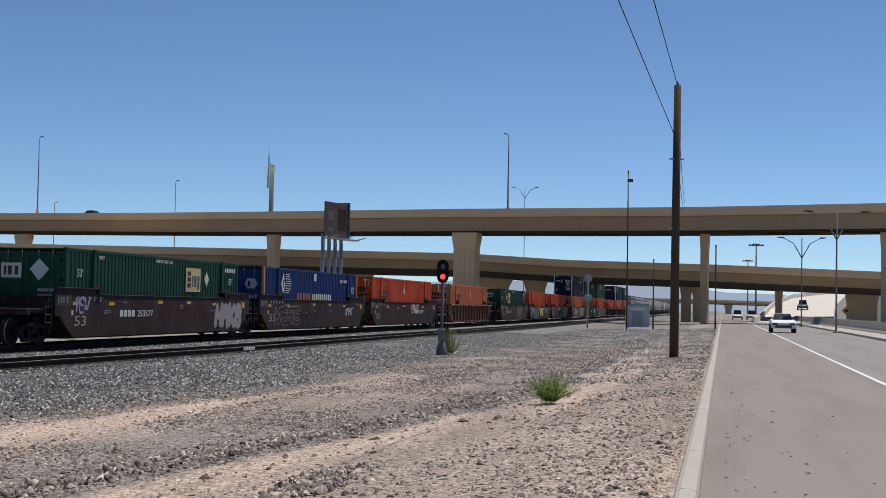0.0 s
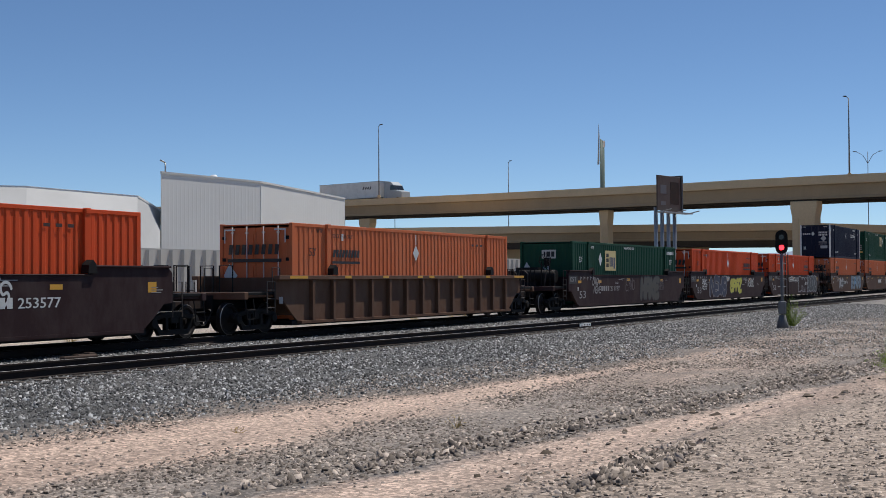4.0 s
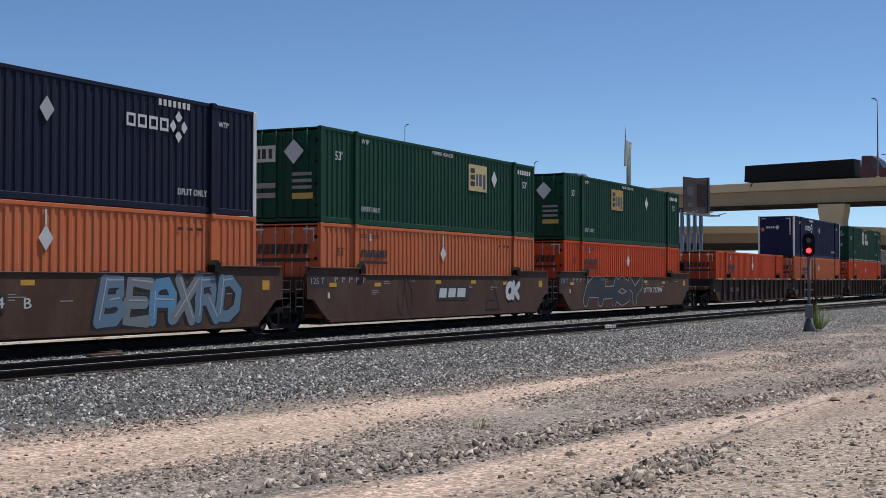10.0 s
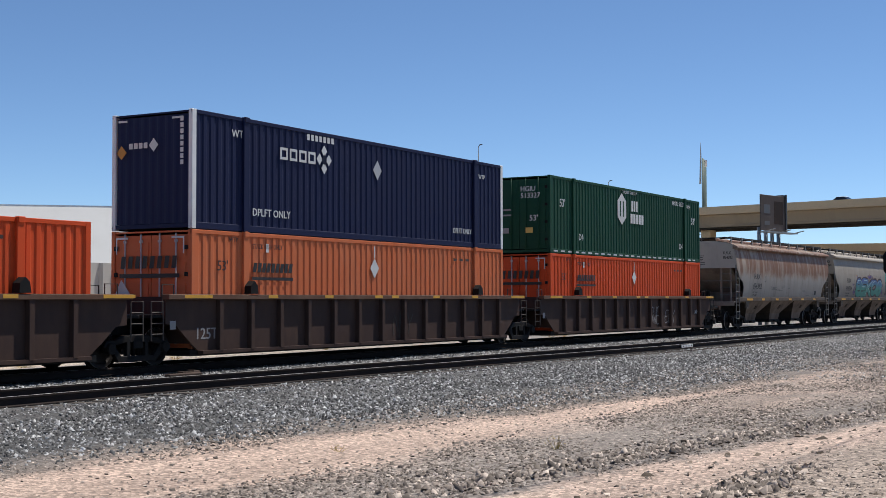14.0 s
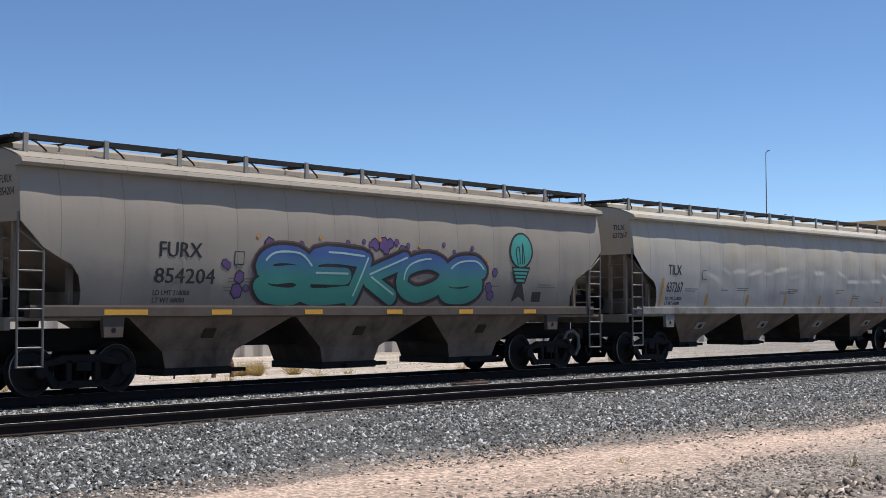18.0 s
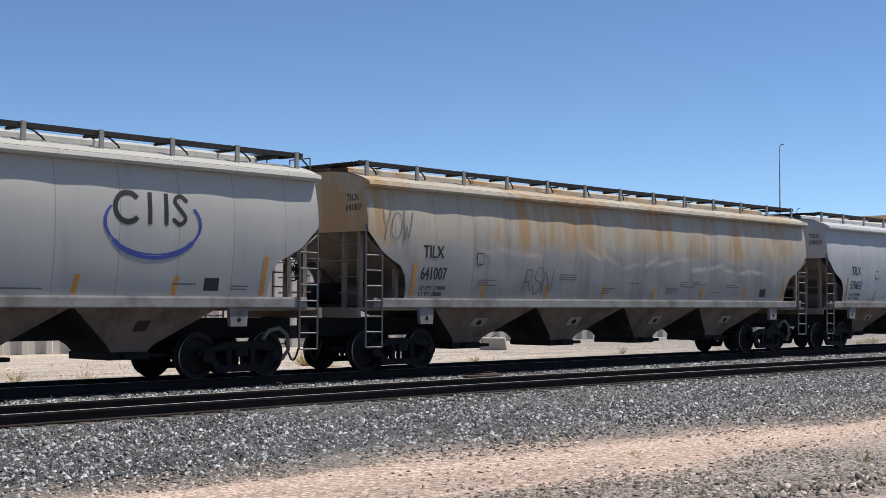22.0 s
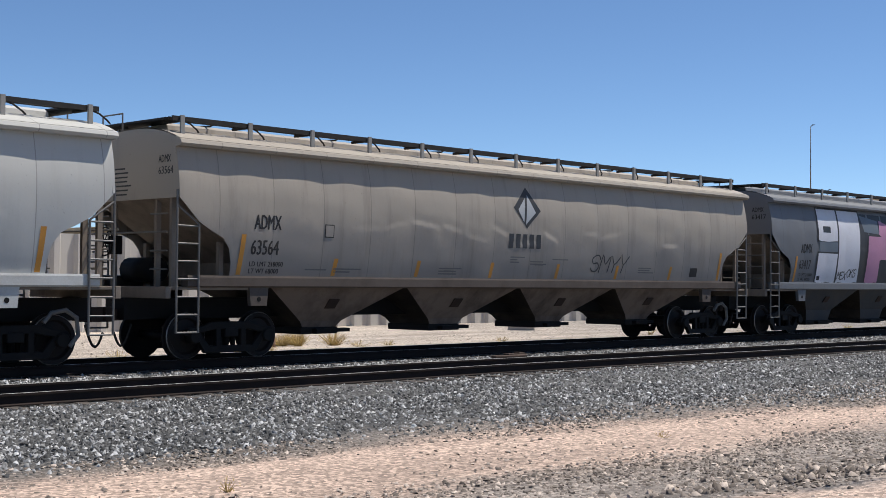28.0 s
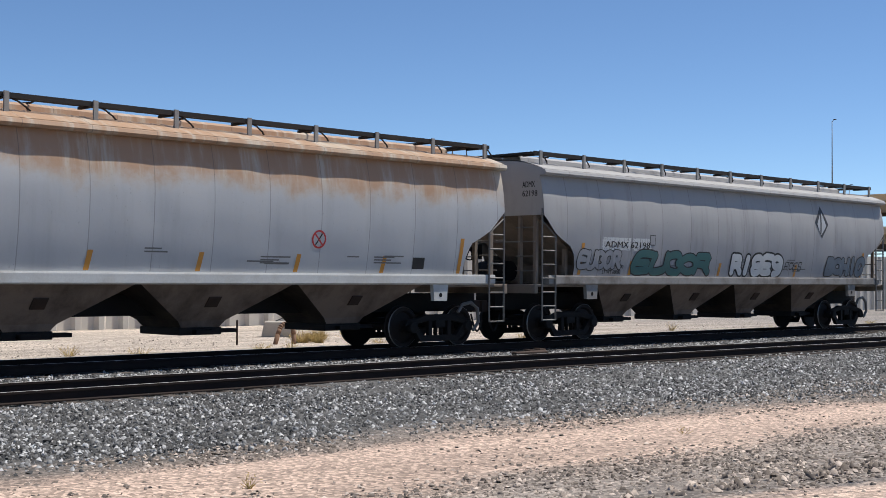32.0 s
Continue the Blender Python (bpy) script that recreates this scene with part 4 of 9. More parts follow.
def hills():
    rng = np.random.RandomState(8)
    bm = bmesh.new()
    prev = None
    for k, a in enumerate(np.linspace(-0.25, 1.35, 90)):
        h = 40 + 9 * math.sin(a * 7) + 6 * math.sin(a * 19 + 1) + 4 * rng.rand()
        x, y = 2400 * math.sin(a), 2400 * math.cos(a)
        cur = (bm.verts.new((x, y, -6)), bm.verts.new((x * 1.08, y * 1.08, h)))
        if prev:
            bm.faces.new((prev[0], cur[0], cur[1], prev[1]))
        prev = cur
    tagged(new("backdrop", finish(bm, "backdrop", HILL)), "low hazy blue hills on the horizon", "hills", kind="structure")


hills()


# ---- plants ----
def bush(x, y, z, r, h, n, label, material, seed, sprig=True):
    rng = random.Random(seed)
    b = thing("bush" if sprig else "grass_tuft", label, "bush" if sprig else "grass")
    bm, lm = bmesh.new(), bmesh.new()
    for k in range(n):
        a, lean = rng.uniform(0, math.tau), rng.uniform(0.05, 1.0)
        ln = h * rng.uniform(0.55, 1.05)
        root = Vector((math.cos(a) * r * 0.25 * rng.random(), math.sin(a) * r * 0.25 * rng.random(), 0))
        tip = root + Vector((math.cos(a) * r * lean, math.sin(a) * r * lean, ln * (1.1 - 0.45 * lean)))
        rod(bm, root, tip, 0.006, 4, 0.002, False)
        for j in range(16 if sprig else 3):
            u = rng.uniform(0.03, 1.0)
            c = root.lerp(tip, u) + Vector((rng.gauss(0, 0.03), rng.gauss(0, 0.03), rng.gauss(0, 0.03)))
            d = Vector((rng.gauss(0, 1), rng.gauss(0, 1), rng.gauss(0.6, 0.8))).normalized() * rng.uniform(0.025, 0.06)
            w = d.orthogonal().normalized() * (0.012 if sprig else 0.006)
            lm.faces.new([lm.verts.new(c - w), lm.verts.new(c + d * 0.5 - w * 0.2), lm.verts.new(c + d), lm.verts.new(c + w)])
    part("stem", bm, material if not sprig else LEAF, b)
    me = bpy.data.meshes.new("foliage")
    lm.to_mesh(me)
    lm.free()
    me.materials.append(material)
    q = part("foliage", me, None, b)
    q["kind"] = "stuff"
    b.matrix_basis = pose(x, y, z)


bush(8.3, 23.4, -0.12, 0.56, 0.5, 130, "small green desert bush on the gravel verge", LEAF, 1)
bush(14.05, 51.6, -0.28, 0.55, 1.15, 70, "scrubby green weed beside the signal", LEAF, 2)
rng = random.Random(11)
for k in range(34):
    s, lat = rng.uniform(-150, -60), -rng.uniform(3.6, 9)
    p = on_line(s, lat)
    bush(p.x, p.y, bank(lat) - 0.02, rng.uniform(0.25, 0.6), rng.uniform(0.18, 0.4), 28, "tuft of dry yellow grass past the tracks", STRAW, 100 + k, False)
for k in range(7):
    s, lat = rng.uniform(-132, -112), rng.uniform(11.5, 17)
    p = on_line(s, lat)
    bush(p.x, p.y, bank(lat) - 0.01, 0.12, rng.uniform(0.12, 0.25), 8, "dry weed stalk on the dirt", STRAW, 300 + k, False)


# ---- yard clutter past the tracks ----
def concrete_block(s, lat, turn, w=1.2, h=0.55):
    b = thing("concrete_block", "pale concrete block lying in the yard", "concrete block", "yard blocks")
    bm = bmesh.new()
    prism(bm, [(-w / 2, 0), (w / 2, 0), (w / 2 - 0.1, h), (-w / 2 + 0.1, h)], -0.35, 0.35)
    part("block", bm, KERB, b, bevel=0.03)
    bm = bmesh.new()
    rod(bm, (-0.15, 0, h), (0.15, 0, h + 0.12), 0.015, 6)
    part("lifting_loop", bm, STEEL, b)
    b.matrix_basis = Matrix.Translation(on_line(s, lat, bank(lat) - 0.02)) @ Matrix.Rotation(turn, 4, "Z")


for s, lat, a in ((-99, -14, 0.4), (-84, -15, 0.2)):
    concrete_block(s, lat, a)


def hoop(s, lat):
    p = thing("pipe_hoop", "rusty bent pipe hoop standing in dry grass", "pipe")
    bm = bmesh.new()
    pts = [(-0.45, 0, -0.2), (-0.3, 0, 0.3)] + [(0.24 * -math.cos(a), 0, 0.42 + 0.2 * math.sin(a)) for a in np.linspace(0.2, math.pi - 0.2, 9)] + [(0.27, 0, 0.3), (0.28, 0, -0.2)]
    for a, b in zip(pts, pts[1:]):
        rod(bm, a, b, 0.075, 8)
    part("pipe", bm, paint("brown_pipe", (0.20, 0.12, 0.08), 0.8, amount=0.5), p)
    bm = bmesh.new()
    rod(bm, (-1.6, 0.2, -0.2), (-1.6, 0.2, 0.75), 0.03, 6)
    part("stake", bm, RUSTY, p)
    p.matrix_basis = Matrix.Translation(on_line(s, lat, bank(lat))) @ Matrix.Rotation(1.0, 4, "Z")


hoop(-102.2, -9.6)
for s, lat, r in ((-101.3, -9.9, 0.55), (-100.6, -10.1, 0.5), (-99.7, -9.3, 0.55), (-101.0, -9.5, 0.4)):
    p = on_line(s, lat)
    bush(p.x, p.y, bank(lat) - 0.02, r, 0.5, 160, "thick clump of golden dry grass past the tracks", STRAW, int(s * -10), False)


# ---- vehicles ----
def wheel_mesh(r, w, hub):
    bm = bmesh.new()
    n = 18
    prof = ((0.0, 0.3 * w), (hub, 0.36 * w), (hub * 1.05, 0.5 * w), (r * 0.97, 0.5 * w), (r, 0.4 * w), (r, -0.4 * w), (r * 0.97, -0.5 * w), (0.0, -0.5 * w))
    rings = []
    for q, y in prof:
        rings.append([bm.verts.new((q * math.cos(k * math.tau / n), -y, q * math.sin(k * math.tau / n))) for k in range(n)] if q else [bm.verts.new((0, -y, 0))])
    for a, b in zip(rings, rings[1:]):
        for k in range(n):
            q = [a[k % len(a)], a[(k + 1) % len(a)], b[(k + 1) % len(b)], b[k % len(b)]]
            q = list(dict.fromkeys(q))
            if len(q) > 2:
                bm.faces.new(q)
    return bm


TYRE = finish(wheel_mesh(0.34, 0.22, 0.2), "tyre", (RUBBER,))
BIGTYRE = finish(wheel_mesh(0.5, 0.28, 0.27), "tyre", (RUBBER,))


def car(label, body, rows, pickup=False):
    """A car, nose along +x."""
    c = thing("car", label, "car")
    bm = bmesh.new()
    prism(bm, [(-2.3, 0.35), (2.25, 0.35), (2.3, 0.7), (2.1, 0.85), (1.0, 0.98), (-1.7, 1.02), (-2.3, 0.95)], -0.9, 0.9)
    part("body", bm, body, c, bevel=0.06)
    bm = bmesh.new()
    a = [(-1.6, 1.0), (-1.1, 1.42), (0.1, 1.46), (0.95, 0.97)] if not pickup else [(-0.5, 1.0), (-0.4, 1.75), (0.7, 1.75), (1.2, 1.0)]
    prism(bm, a, -0.74, 0.74)
    for v in bm.verts:
        if v.co.z > 1.2:
            v.co.y *= 0.8
    part("cabin", bm, GLASS, c, bevel=0.05)
    bm = bmesh.new()
    t = 1.44 if not pickup else 1.75
    box(bm, -1.1, 0.12, -0.6, 0.6, t - 0.01, t + 0.03)
    part("roof", bm, body, c, bevel=0.015)
    for x in (-1.4, 1.4):
        for y in (-0.85, 0.85):
            q = part("tyre", TYRE, None, c)
            q.matrix_basis = pose(x, y, 0.34, 0, 0, 0 if y < 0 else 180)
    for y in (-0.65, 0.65):
        bm = bmesh.new()
        box(bm, 2.2, 2.33, y - 0.2, y + 0.2, 0.62, 0.76)
        part("headlight", bm, GLASS, c, bevel=0.02)
    bm = bmesh.new()
    box(bm, 2.25, 2.36, -0.6, 0.6, 0.38, 0.58)
    part("grille", bm, DARKGREY, c)
    MOVERS.append((c, rows))
    c.matrix_basis = rows[0][1]
    return c


def truck(label, cab, trailer, rows, flat=False, tail=16.0):
    """A tractor with its trailer, nose along +x, the trailer's tail at x = -tail."""
    c = thing("semi_truck", label, "truck")
    bm = bmesh.new()
    if flat:
        prism(bm, [(-16, 1.15), (0, 1.15), (0, 1.35), (-0.1, 3.6), (-15.9, 3.45), (-16, 1.35)], -1.25, 1.25)
        part("covered_load", bm, trailer, c, bevel=0.05)
    else:
        box(bm, -tail - 0.15, 0, -1.3, 1.3, 1.15, 4.1)
        part("trailer_box", bm, trailer, c, bevel=0.03)
        bm = bmesh.new()
        for k in range(4):
            prism(bm, [(-4.6 + k * 0.6, 2.75 - 0.1 * (k == 3)), (-4.2 + k * 0.6, 2.75), (-4.0 + k * 0.6, 3.2), (-4.25 + k * 0.6, 3.25)], -1.32, -1.305)
        part("emblem", bm, DARKGREY, c, "dark slanting emblem bars")
        bm = bmesh.new()
        box(bm, -tail - 0.2, 0.03, -1.32, 1.32, 4.08, 4.14)
        part("top_rail", bm, GALV, c)
    bm = bmesh.new()
    prism(bm, [(0.7, 0.9), (4.9, 0.7), (5.3, 0.9), (5.2, 2.0), (3.7, 2.3), (3.2, 3.3), (2.4, 3.9), (0.9, 3.95)], -1.15, 1.15)
    part("cab", bm, cab, c, bevel=0.08)
    bm = bmesh.new()
    prism(bm, [(3.72, 2.35), (3.25, 3.2), (2.5, 3.2), (2.4, 2.35)], -1.17, 1.17)
    part("cab_window", bm, GLASS, c)
    bm = bmesh.new()
    box(bm, 0.5 - tail, 4.5, -0.5, 0.5, 0.75, 1.13)
    part("chassis", bm, BLACK, c)
    for x in (1.4 - tail, 2.7 - tail, 0.2, 1.5, 4.3):
        for y in (-1.1, 1.1):
            q = part("tyre", BIGTYRE, None, c)
            q.matrix_basis = pose(x, y, 0.5, 0, 0, 0 if y < 0 else 180)
    MOVERS.append((c, rows))
    c.matrix_basis = rows[0][1]
    return c


def along(pts, side, drop):
    """Lengths along a bridge, so that a vehicle can be set down on its deck."""
    P = [Vector(p) for p in pts]
    cum = [0]
    for a, b in zip(P, P[1:]):
        cum.append(cum[-1] + (b - a).length)
    cum = [c - cum[1] for c in cum]

    def at(u):
        i = max(0, min(len(P) - 2, int(np.searchsorted(cum, u)) - 1))
        f = (u - cum[i]) / (cum[i + 1] - cum[i])
        a, b = P[i], P[i + 1]
        d = (b - a).normalized()
        d0 = (P[min(i + 2, len(P) - 1)] - P[i]).normalized() if f > 0.5 else (P[i + 1] - P[max(0, i - 1)]).normalized()
        dd = d.lerp(d0, abs(f - 0.5)).normalized()
        p = a + (b - a) * f
        return Matrix.Translation((p.x - d.y * side, p.y + d.x * side, p.z - drop)) @ Matrix.Rotation(math.atan2(dd.y, dd.x), 4, "Z")
    return at, cum


ON_UPPER, _ = along(UPPER, 3.0, 0.85)
TICKS = [k * 0.5 for k in range(65)]
truck("tractor with a long white box trailer on the flyover", GREYBOX, WHITE, [(t, ON_UPPER(208 + 27.8 * (t - 5.5))) for t in TICKS])
truck("maroon tractor with a black covered flatbed on the flyover", paint("dark_maroon_cab", (0.08, 0.012, 0.015), 0.4), BLACK, [(t, ON_UPPER(168.5 + 29.2 * (t - 7))) for t in TICKS], True)
truck("blue tractor with a white trailer on the flyover", BLUE, WHITE, [(t, ON_UPPER(228 + 24.0 * (t - 11))) for t in TICKS], False, 9.8)
car("dark car crossing the flyover", BLACK, [(t, ON_UPPER(178 + 34.0 * t)) for t in TICKS])
car("dark car crossing the flyover", DARKGREY, [(t, ON_UPPER(137 + 34.0 * t)) for t in TICKS])
car("white car crossing the flyover", WHITE, [(t, ON_UPPER(179.5 + 31.0 * (t - 12))) for t in TICKS])

# traffic on the frontage road
CAM_S = (AX.inverted() @ Vector((0, 0, 0))).x


def lane(d, lat, z=0.0, back=True):
    return AX @ Matrix.Translation((CAM_S + d, -(E0 + lat), z)) @ Matrix.Rotation(math.pi if back else 0, 4, "Z")


car("white sedan coming down the frontage road", WHITE, [(t, lane(106.2 - 17.0 * t, 4.5)) for t in TICKS])
car("white pickup far down the frontage road", WHITE, [(t, lane(250 - 15.0 * t, 2.6)) for t in TICKS], True)
car("pale van far down the frontage road", CREAM, [(t, lane(262 - 15.5 * t, 5.4)) for t in TICKS], True)


PALECON = paint("pale_ramp_concrete", (0.66, 0.61, 0.53), 0.85, dirt=(0.52, 0.47, 0.4), amount=0.3, scale=0.2, fine=6)


RAMP_R, RAMP_A, RAMP_Z = (196, 212, 250, 300, 345, 380, 430), (29.4, 29.62, 29.85, 30.5, 31.7, 33.4, 36.5), (-0.1, 0.1, 2.2, 4.6, 6.2, 7.0, 7.4)


def on_ramp(r, side=0.0, up=0.0):
    """A place on the ramp by its distance from the kerb's bend, side metres to its right."""
    def mid(q):
        a = radians(float(np.interp(q, RAMP_R, RAMP_A)))
        return Vector((q * math.sin(a), q * math.cos(a), float(np.interp(q, RAMP_R, RAMP_Z))))
    p, d = mid(r), mid(r + 4) - mid(r - 4)
    n = Vector((d.y, -d.x, 0)).normalized()
    return p + n * side + Vector((0, 0, up))


def ramp():
    """A curved ramp that climbs away from the road: roadway, two parapets and the banked sides."""
    ob = thing("ramp", "pale curved concrete ramp with parapets climbing away", "ramp", kind="structure")
    rs = list(np.arange(198, 430, 6))

    def sweep(prof, name, mt):
        bm = bmesh.new()
        rows = []
        for r in rs:
            row = []
            for o, u in prof:
                p = on_ramp(r, o, u)
                row.append(bm.verts.new((p.x, p.y, p.z if u > -9 else -0.6)))
            rows.append(row)
        k = len(prof)
        for a, b in zip(rows, rows[1:]):
            for i in range(k):
                bm.faces.new((a[i], b[i], b[(i + 1) % k], a[(i + 1) % k]))
        bm.faces.new(rows[0])
        bm.faces.new(rows[-1][::-1])
        part(name, bm, mt, ob)
    sweep([(-5, -10), (-5, 0), (6, 0.25), (6, -10)], "roadway", PALECON)
    for o in (-5.3, 6.0):
        sweep([(o, -10), (o, 0.85), (o + 0.08, 0.9), (o + 0.22, 0.9), (o + 0.3, 0.85), (o + 0.3, -10)], "parapet", PALECON)


ramp()
car("dark pickup coming down the pale ramp", DARKGREY, [(t, Matrix.Translation(on_ramp(246 - 1.4 * t, 0.5, 0.02)) @ Matrix.Rotation(radians(240), 4, "Z")) for t in TICKS], True)


def warning_sign():
    s = thing("warning_sign", "yellow diamond road warning sign on a post", "road sign")
    bm = bmesh.new()
    rod(bm, (0, 0, 0), (0, 0, 2.4), 0.04, 6)
    part("post", bm, GALV, s)
    bm = bmesh.new()
    prism(bm, [(0, 1.25), (0.62, 1.87), (0, 2.49), (-0.62, 1.87)], -0.06, -0.04)
    part("panel", bm, SIGN, s)
    bm = bmesh.new()
    box(bm, -0.2, 0.2, -0.075, -0.065, 1.75, 1.98)
    part("symbol", bm, BLACK, s)
    s.matrix_basis = pose(89.3, 144.7, 0.0, 0, 0, -32)


warning_sign()

# ---- the train: well cars with containers, then covered hoppers ----
# every car: x along the track, the road side at -y, z from the rail head
S_CARS = (-78.67, -59.08, -39.49, -16.3, 7.33, 26.87, 46.38, 70.07, 89.56, 108.98, 132.11, 151.59, 171.51,
          192.76, 211.54, 231.76, 252.96, 273.17, 293.68, 314.24, 334.82, 356.45, 377.67, 398.85, 420.21, 441.57, 462.86, 482.72)
MESH = {}


def shared(key, make, material, bevel=0.0):
    """A mesh made once for each key."""
    if key not in MESH:
        MESH[key] = finish(make(), str(key[0]), material, bevel)
    return MESH[key]


def lettering(text, size, material, wide=1.0, name="lettering", bold=0.0):
    cu = bpy.data.curves.new("t", "FONT")
    cu.body, cu.size, cu.align_x, cu.resolution_u = text, size, "LEFT", 2
    cu.offset = size * bold
    ob = bpy.data.objects.new("t", cu)
    me = bpy.data.meshes.new_from_object(ob)
    bpy.data.objects.remove(ob)
    me.name = name
    xs = [v.co.x for v in me.vertices] or [0]
    if wide and wide != 1.0:
        k = wide / max(0.01, max(xs) - min(xs))
        for v in me.vertices:
            v.co.x = (v.co.x - min(xs)) * k
    # a second coat, shifted a little, thickens the strokes
    bm = bmesh.new()
    bm.from_mesh(me)
    twin = bmesh.ops.duplicate(bm, geom=list(bm.verts) + list(bm.edges) + list(bm.faces))["geom"]
    for v in twin:
        if isinstance(v, bmesh.types.BMVert):
            v.co += Vector((size * 0.042, size * 0.012, 0.001))
    bm.to_mesh(me)
    bm.free()
    me.materials.clear()
    me.materials.append(material)
    return me


def write(text, x, z, size, material, parent, y=-1.305, wide=None, end=None, skin=None):
    """Lettering on the road side, or on the end that faces -x when end gives its x. skin(z): the side's y, where it bends."""
    me = lettering(text, size * 1.38, material, wide)
    ob = part("lettering", me, None, parent)
    if end is not None:
        ob.matrix_basis = pose(end, x, z, 90, 0, -90)
    elif skin:
        for v in me.vertices:
            px, pz = v.co.x + x, v.co.y + z
            v.co = (px, -skin(pz) - v.co.z, pz)
    else:
        ob.matrix_basis = pose(x, y, z, 90, 0, 0)
    return ob


def flat(polys, y0=-1.306, skin=None, lifts=None):
    """Painted shapes: outlines in (x, z) on the road side, laid on its skin; lifts: how far each stands off it."""
    bm = bmesh.new()
    for i, poly in enumerate(polys):
        bm.faces.new([bm.verts.new((x, lifts[i] if lifts else 0, z)) for x, z in poly])
    if skin:
        bmesh.ops.triangulate(bm, faces=bm.faces)
        for _ in range(6):
            long = [e for e in bm.edges if e.calc_length() > 0.12]
            if long:
                bmesh.ops.subdivide_edges(bm, edges=long, cuts=1)
                bmesh.ops.triangulate(bm, faces=bm.faces)
    bmesh.ops.remove_doubles(bm, verts=bm.verts, dist=0.0001)
    for v in bm.verts:
        v.co.y = (-skin(v.co.z) if skin else y0) - v.co.y
    me = bpy.data.meshes.new("marking")
    bm.normal_update()
    for f in bm.faces:
        if f.normal.y > 0:
            f.normal_flip()
        f.smooth = skin is not None
    bm.to_mesh(me)
    bm.free()
    return me


def rect(x0, x1, z0, z1, lean=0.0):
    return [(x0, z0), (x1, z0), (x1 + lean, z1), (x0 + lean, z1)]


JOINED = ("graffiti", "emblem", "swoosh", "warning_mark", "leaf_emblem", "placard_holder", "name_frame")


def mark(polys, material, parent, y0=-1.306, name="marking", label="", skin=None, lifts=None):
    """Paints shapes on a side; the bars and blocks that can be told apart become parts of their own."""
    if name not in JOINED and len(polys) > 1:
        for i, poly in enumerate(polys):
            ob = mark([poly], material, parent, y0, name, label if i == 0 else "", skin, [lifts[i]] if lifts else None)
        return ob
    me = flat(polys, y0, skin, lifts)
    me.materials.append(material)
    return part(name, me, None, parent, label)


def hollow(x0, x1, z0, z1, w):
    """The four sides of a plain open frame."""
    return [rect(x0, x1, z0, z0 + w), rect(x0, x1, z1 - w, z1), rect(x0, x0 + w, z0 + w, z1 - w), rect(x1 - w, x1, z0 + w, z1 - w)]


def ring(cx, cz, r0, r1, n=20, a0=0.0, a1=math.tau, squash=1.0):
    out = []
    for k in range(n):
        a, b = a0 + (a1 - a0) * k / n, a0 + (a1 - a0) * (k + 1) / n
        out.append([(cx + r0 * math.cos(a), cz + r0 * math.sin(a) * squash), (cx + r1 * math.cos(a), cz + r1 * math.sin(a) * squash),
                    (cx + r1 * math.cos(b), cz + r1 * math.sin(b) * squash), (cx + r0 * math.cos(b), cz + r0 * math.sin(b) * squash)])
    return out


def stroke(pts, w):
    """A painted line of width w through points."""
    out = []
    for (x0, z0), (x1, z1) in zip(pts, pts[1:]):
        d = math.hypot(x1 - x0, z1 - z0) or 1
        nx, nz = -(z1 - z0) / d * w / 2, (x1 - x0) / d * w / 2
        ex, ez = (x1 - x0) / d * w * 0.3, (z1 - z0) / d * w * 0.3
        out.append([(x0 - ex - nx, z0 - ez - nz), (x1 + ex - nx, z1 + ez - nz), (x1 + ex + nx, z1 + ez + nz), (x0 - ex + nx, z0 - ez + nz)])
    return out


def blob(cx, cz, rx, rz, rng, n=18, rough=0.16, power=2.6):
    pts = []
    ph = [rng.uniform(0, 6.28) for _ in range(3)]
    for k in range(n):
        a = k * math.tau / n
        c, s = math.cos(a), math.sin(a)
        r = (abs(c) ** power + abs(s) ** power) ** (-1 / power) * (1 + rough * (math.sin(2 * a + ph[0]) * 0.5 + math.sin(3 * a + ph[1]) * 0.5 + 0.3 * math.sin(5 * a + ph[2])))
        pts.append((cx + rx * c * r, cz + rz * s * r))
    return pts


# letter paths on a grid of five by five places, a to y, top row first; a slash begins a new stroke
GLYPHS = {"A": "ufbdjy/ko", "B": "ua/adinl/lntxu", "C": "jdbfpvxt", "D": "ua/acjtwu", "E": "eauy/kn", "G": "jdbfpvxton", "H": "ua/ey/ko", "I": "cw",
          "K": "ua/el/ly", "L": "auy", "M": "uamey", "N": "uaye", "O": "cfpwtjc", "P": "ua/adinlk", "R": "ua/adink/my", "S": "jdbflntxvp", "T": "ae/cw",
          "U": "apvxte", "V": "awe", "W": "avmxe", "X": "ay/eu", "Y": "ame/mw", "Z": "aeuy", "9": "jdbflnj/jtxv"}


def curve_through(pts, n=4):
    """A smooth path through points."""
    if len(pts) < 3:
        return pts
    shut = pts[0] == pts[-1]
    out = []
    for i in range(len(pts) - 1):
        p0 = pts[i - 1] if i else (pts[-2] if shut else pts[0])
        p1, p2 = pts[i], pts[i + 1]
        p3 = pts[i + 2] if i + 2 < len(pts) else (pts[1] if shut else p2)
        for k in range(n):
            u = k / n
            out.append(tuple(0.5 * (2 * b_ + (c - a) * u + (2 * a - 5 * b_ + 4 * c - d) * u * u + (3 * b_ - a - 3 * c + d) * u ** 3) for a, b_, c, d in zip(p0, p1, p2, p3)))
    return out + [pts[-1]]


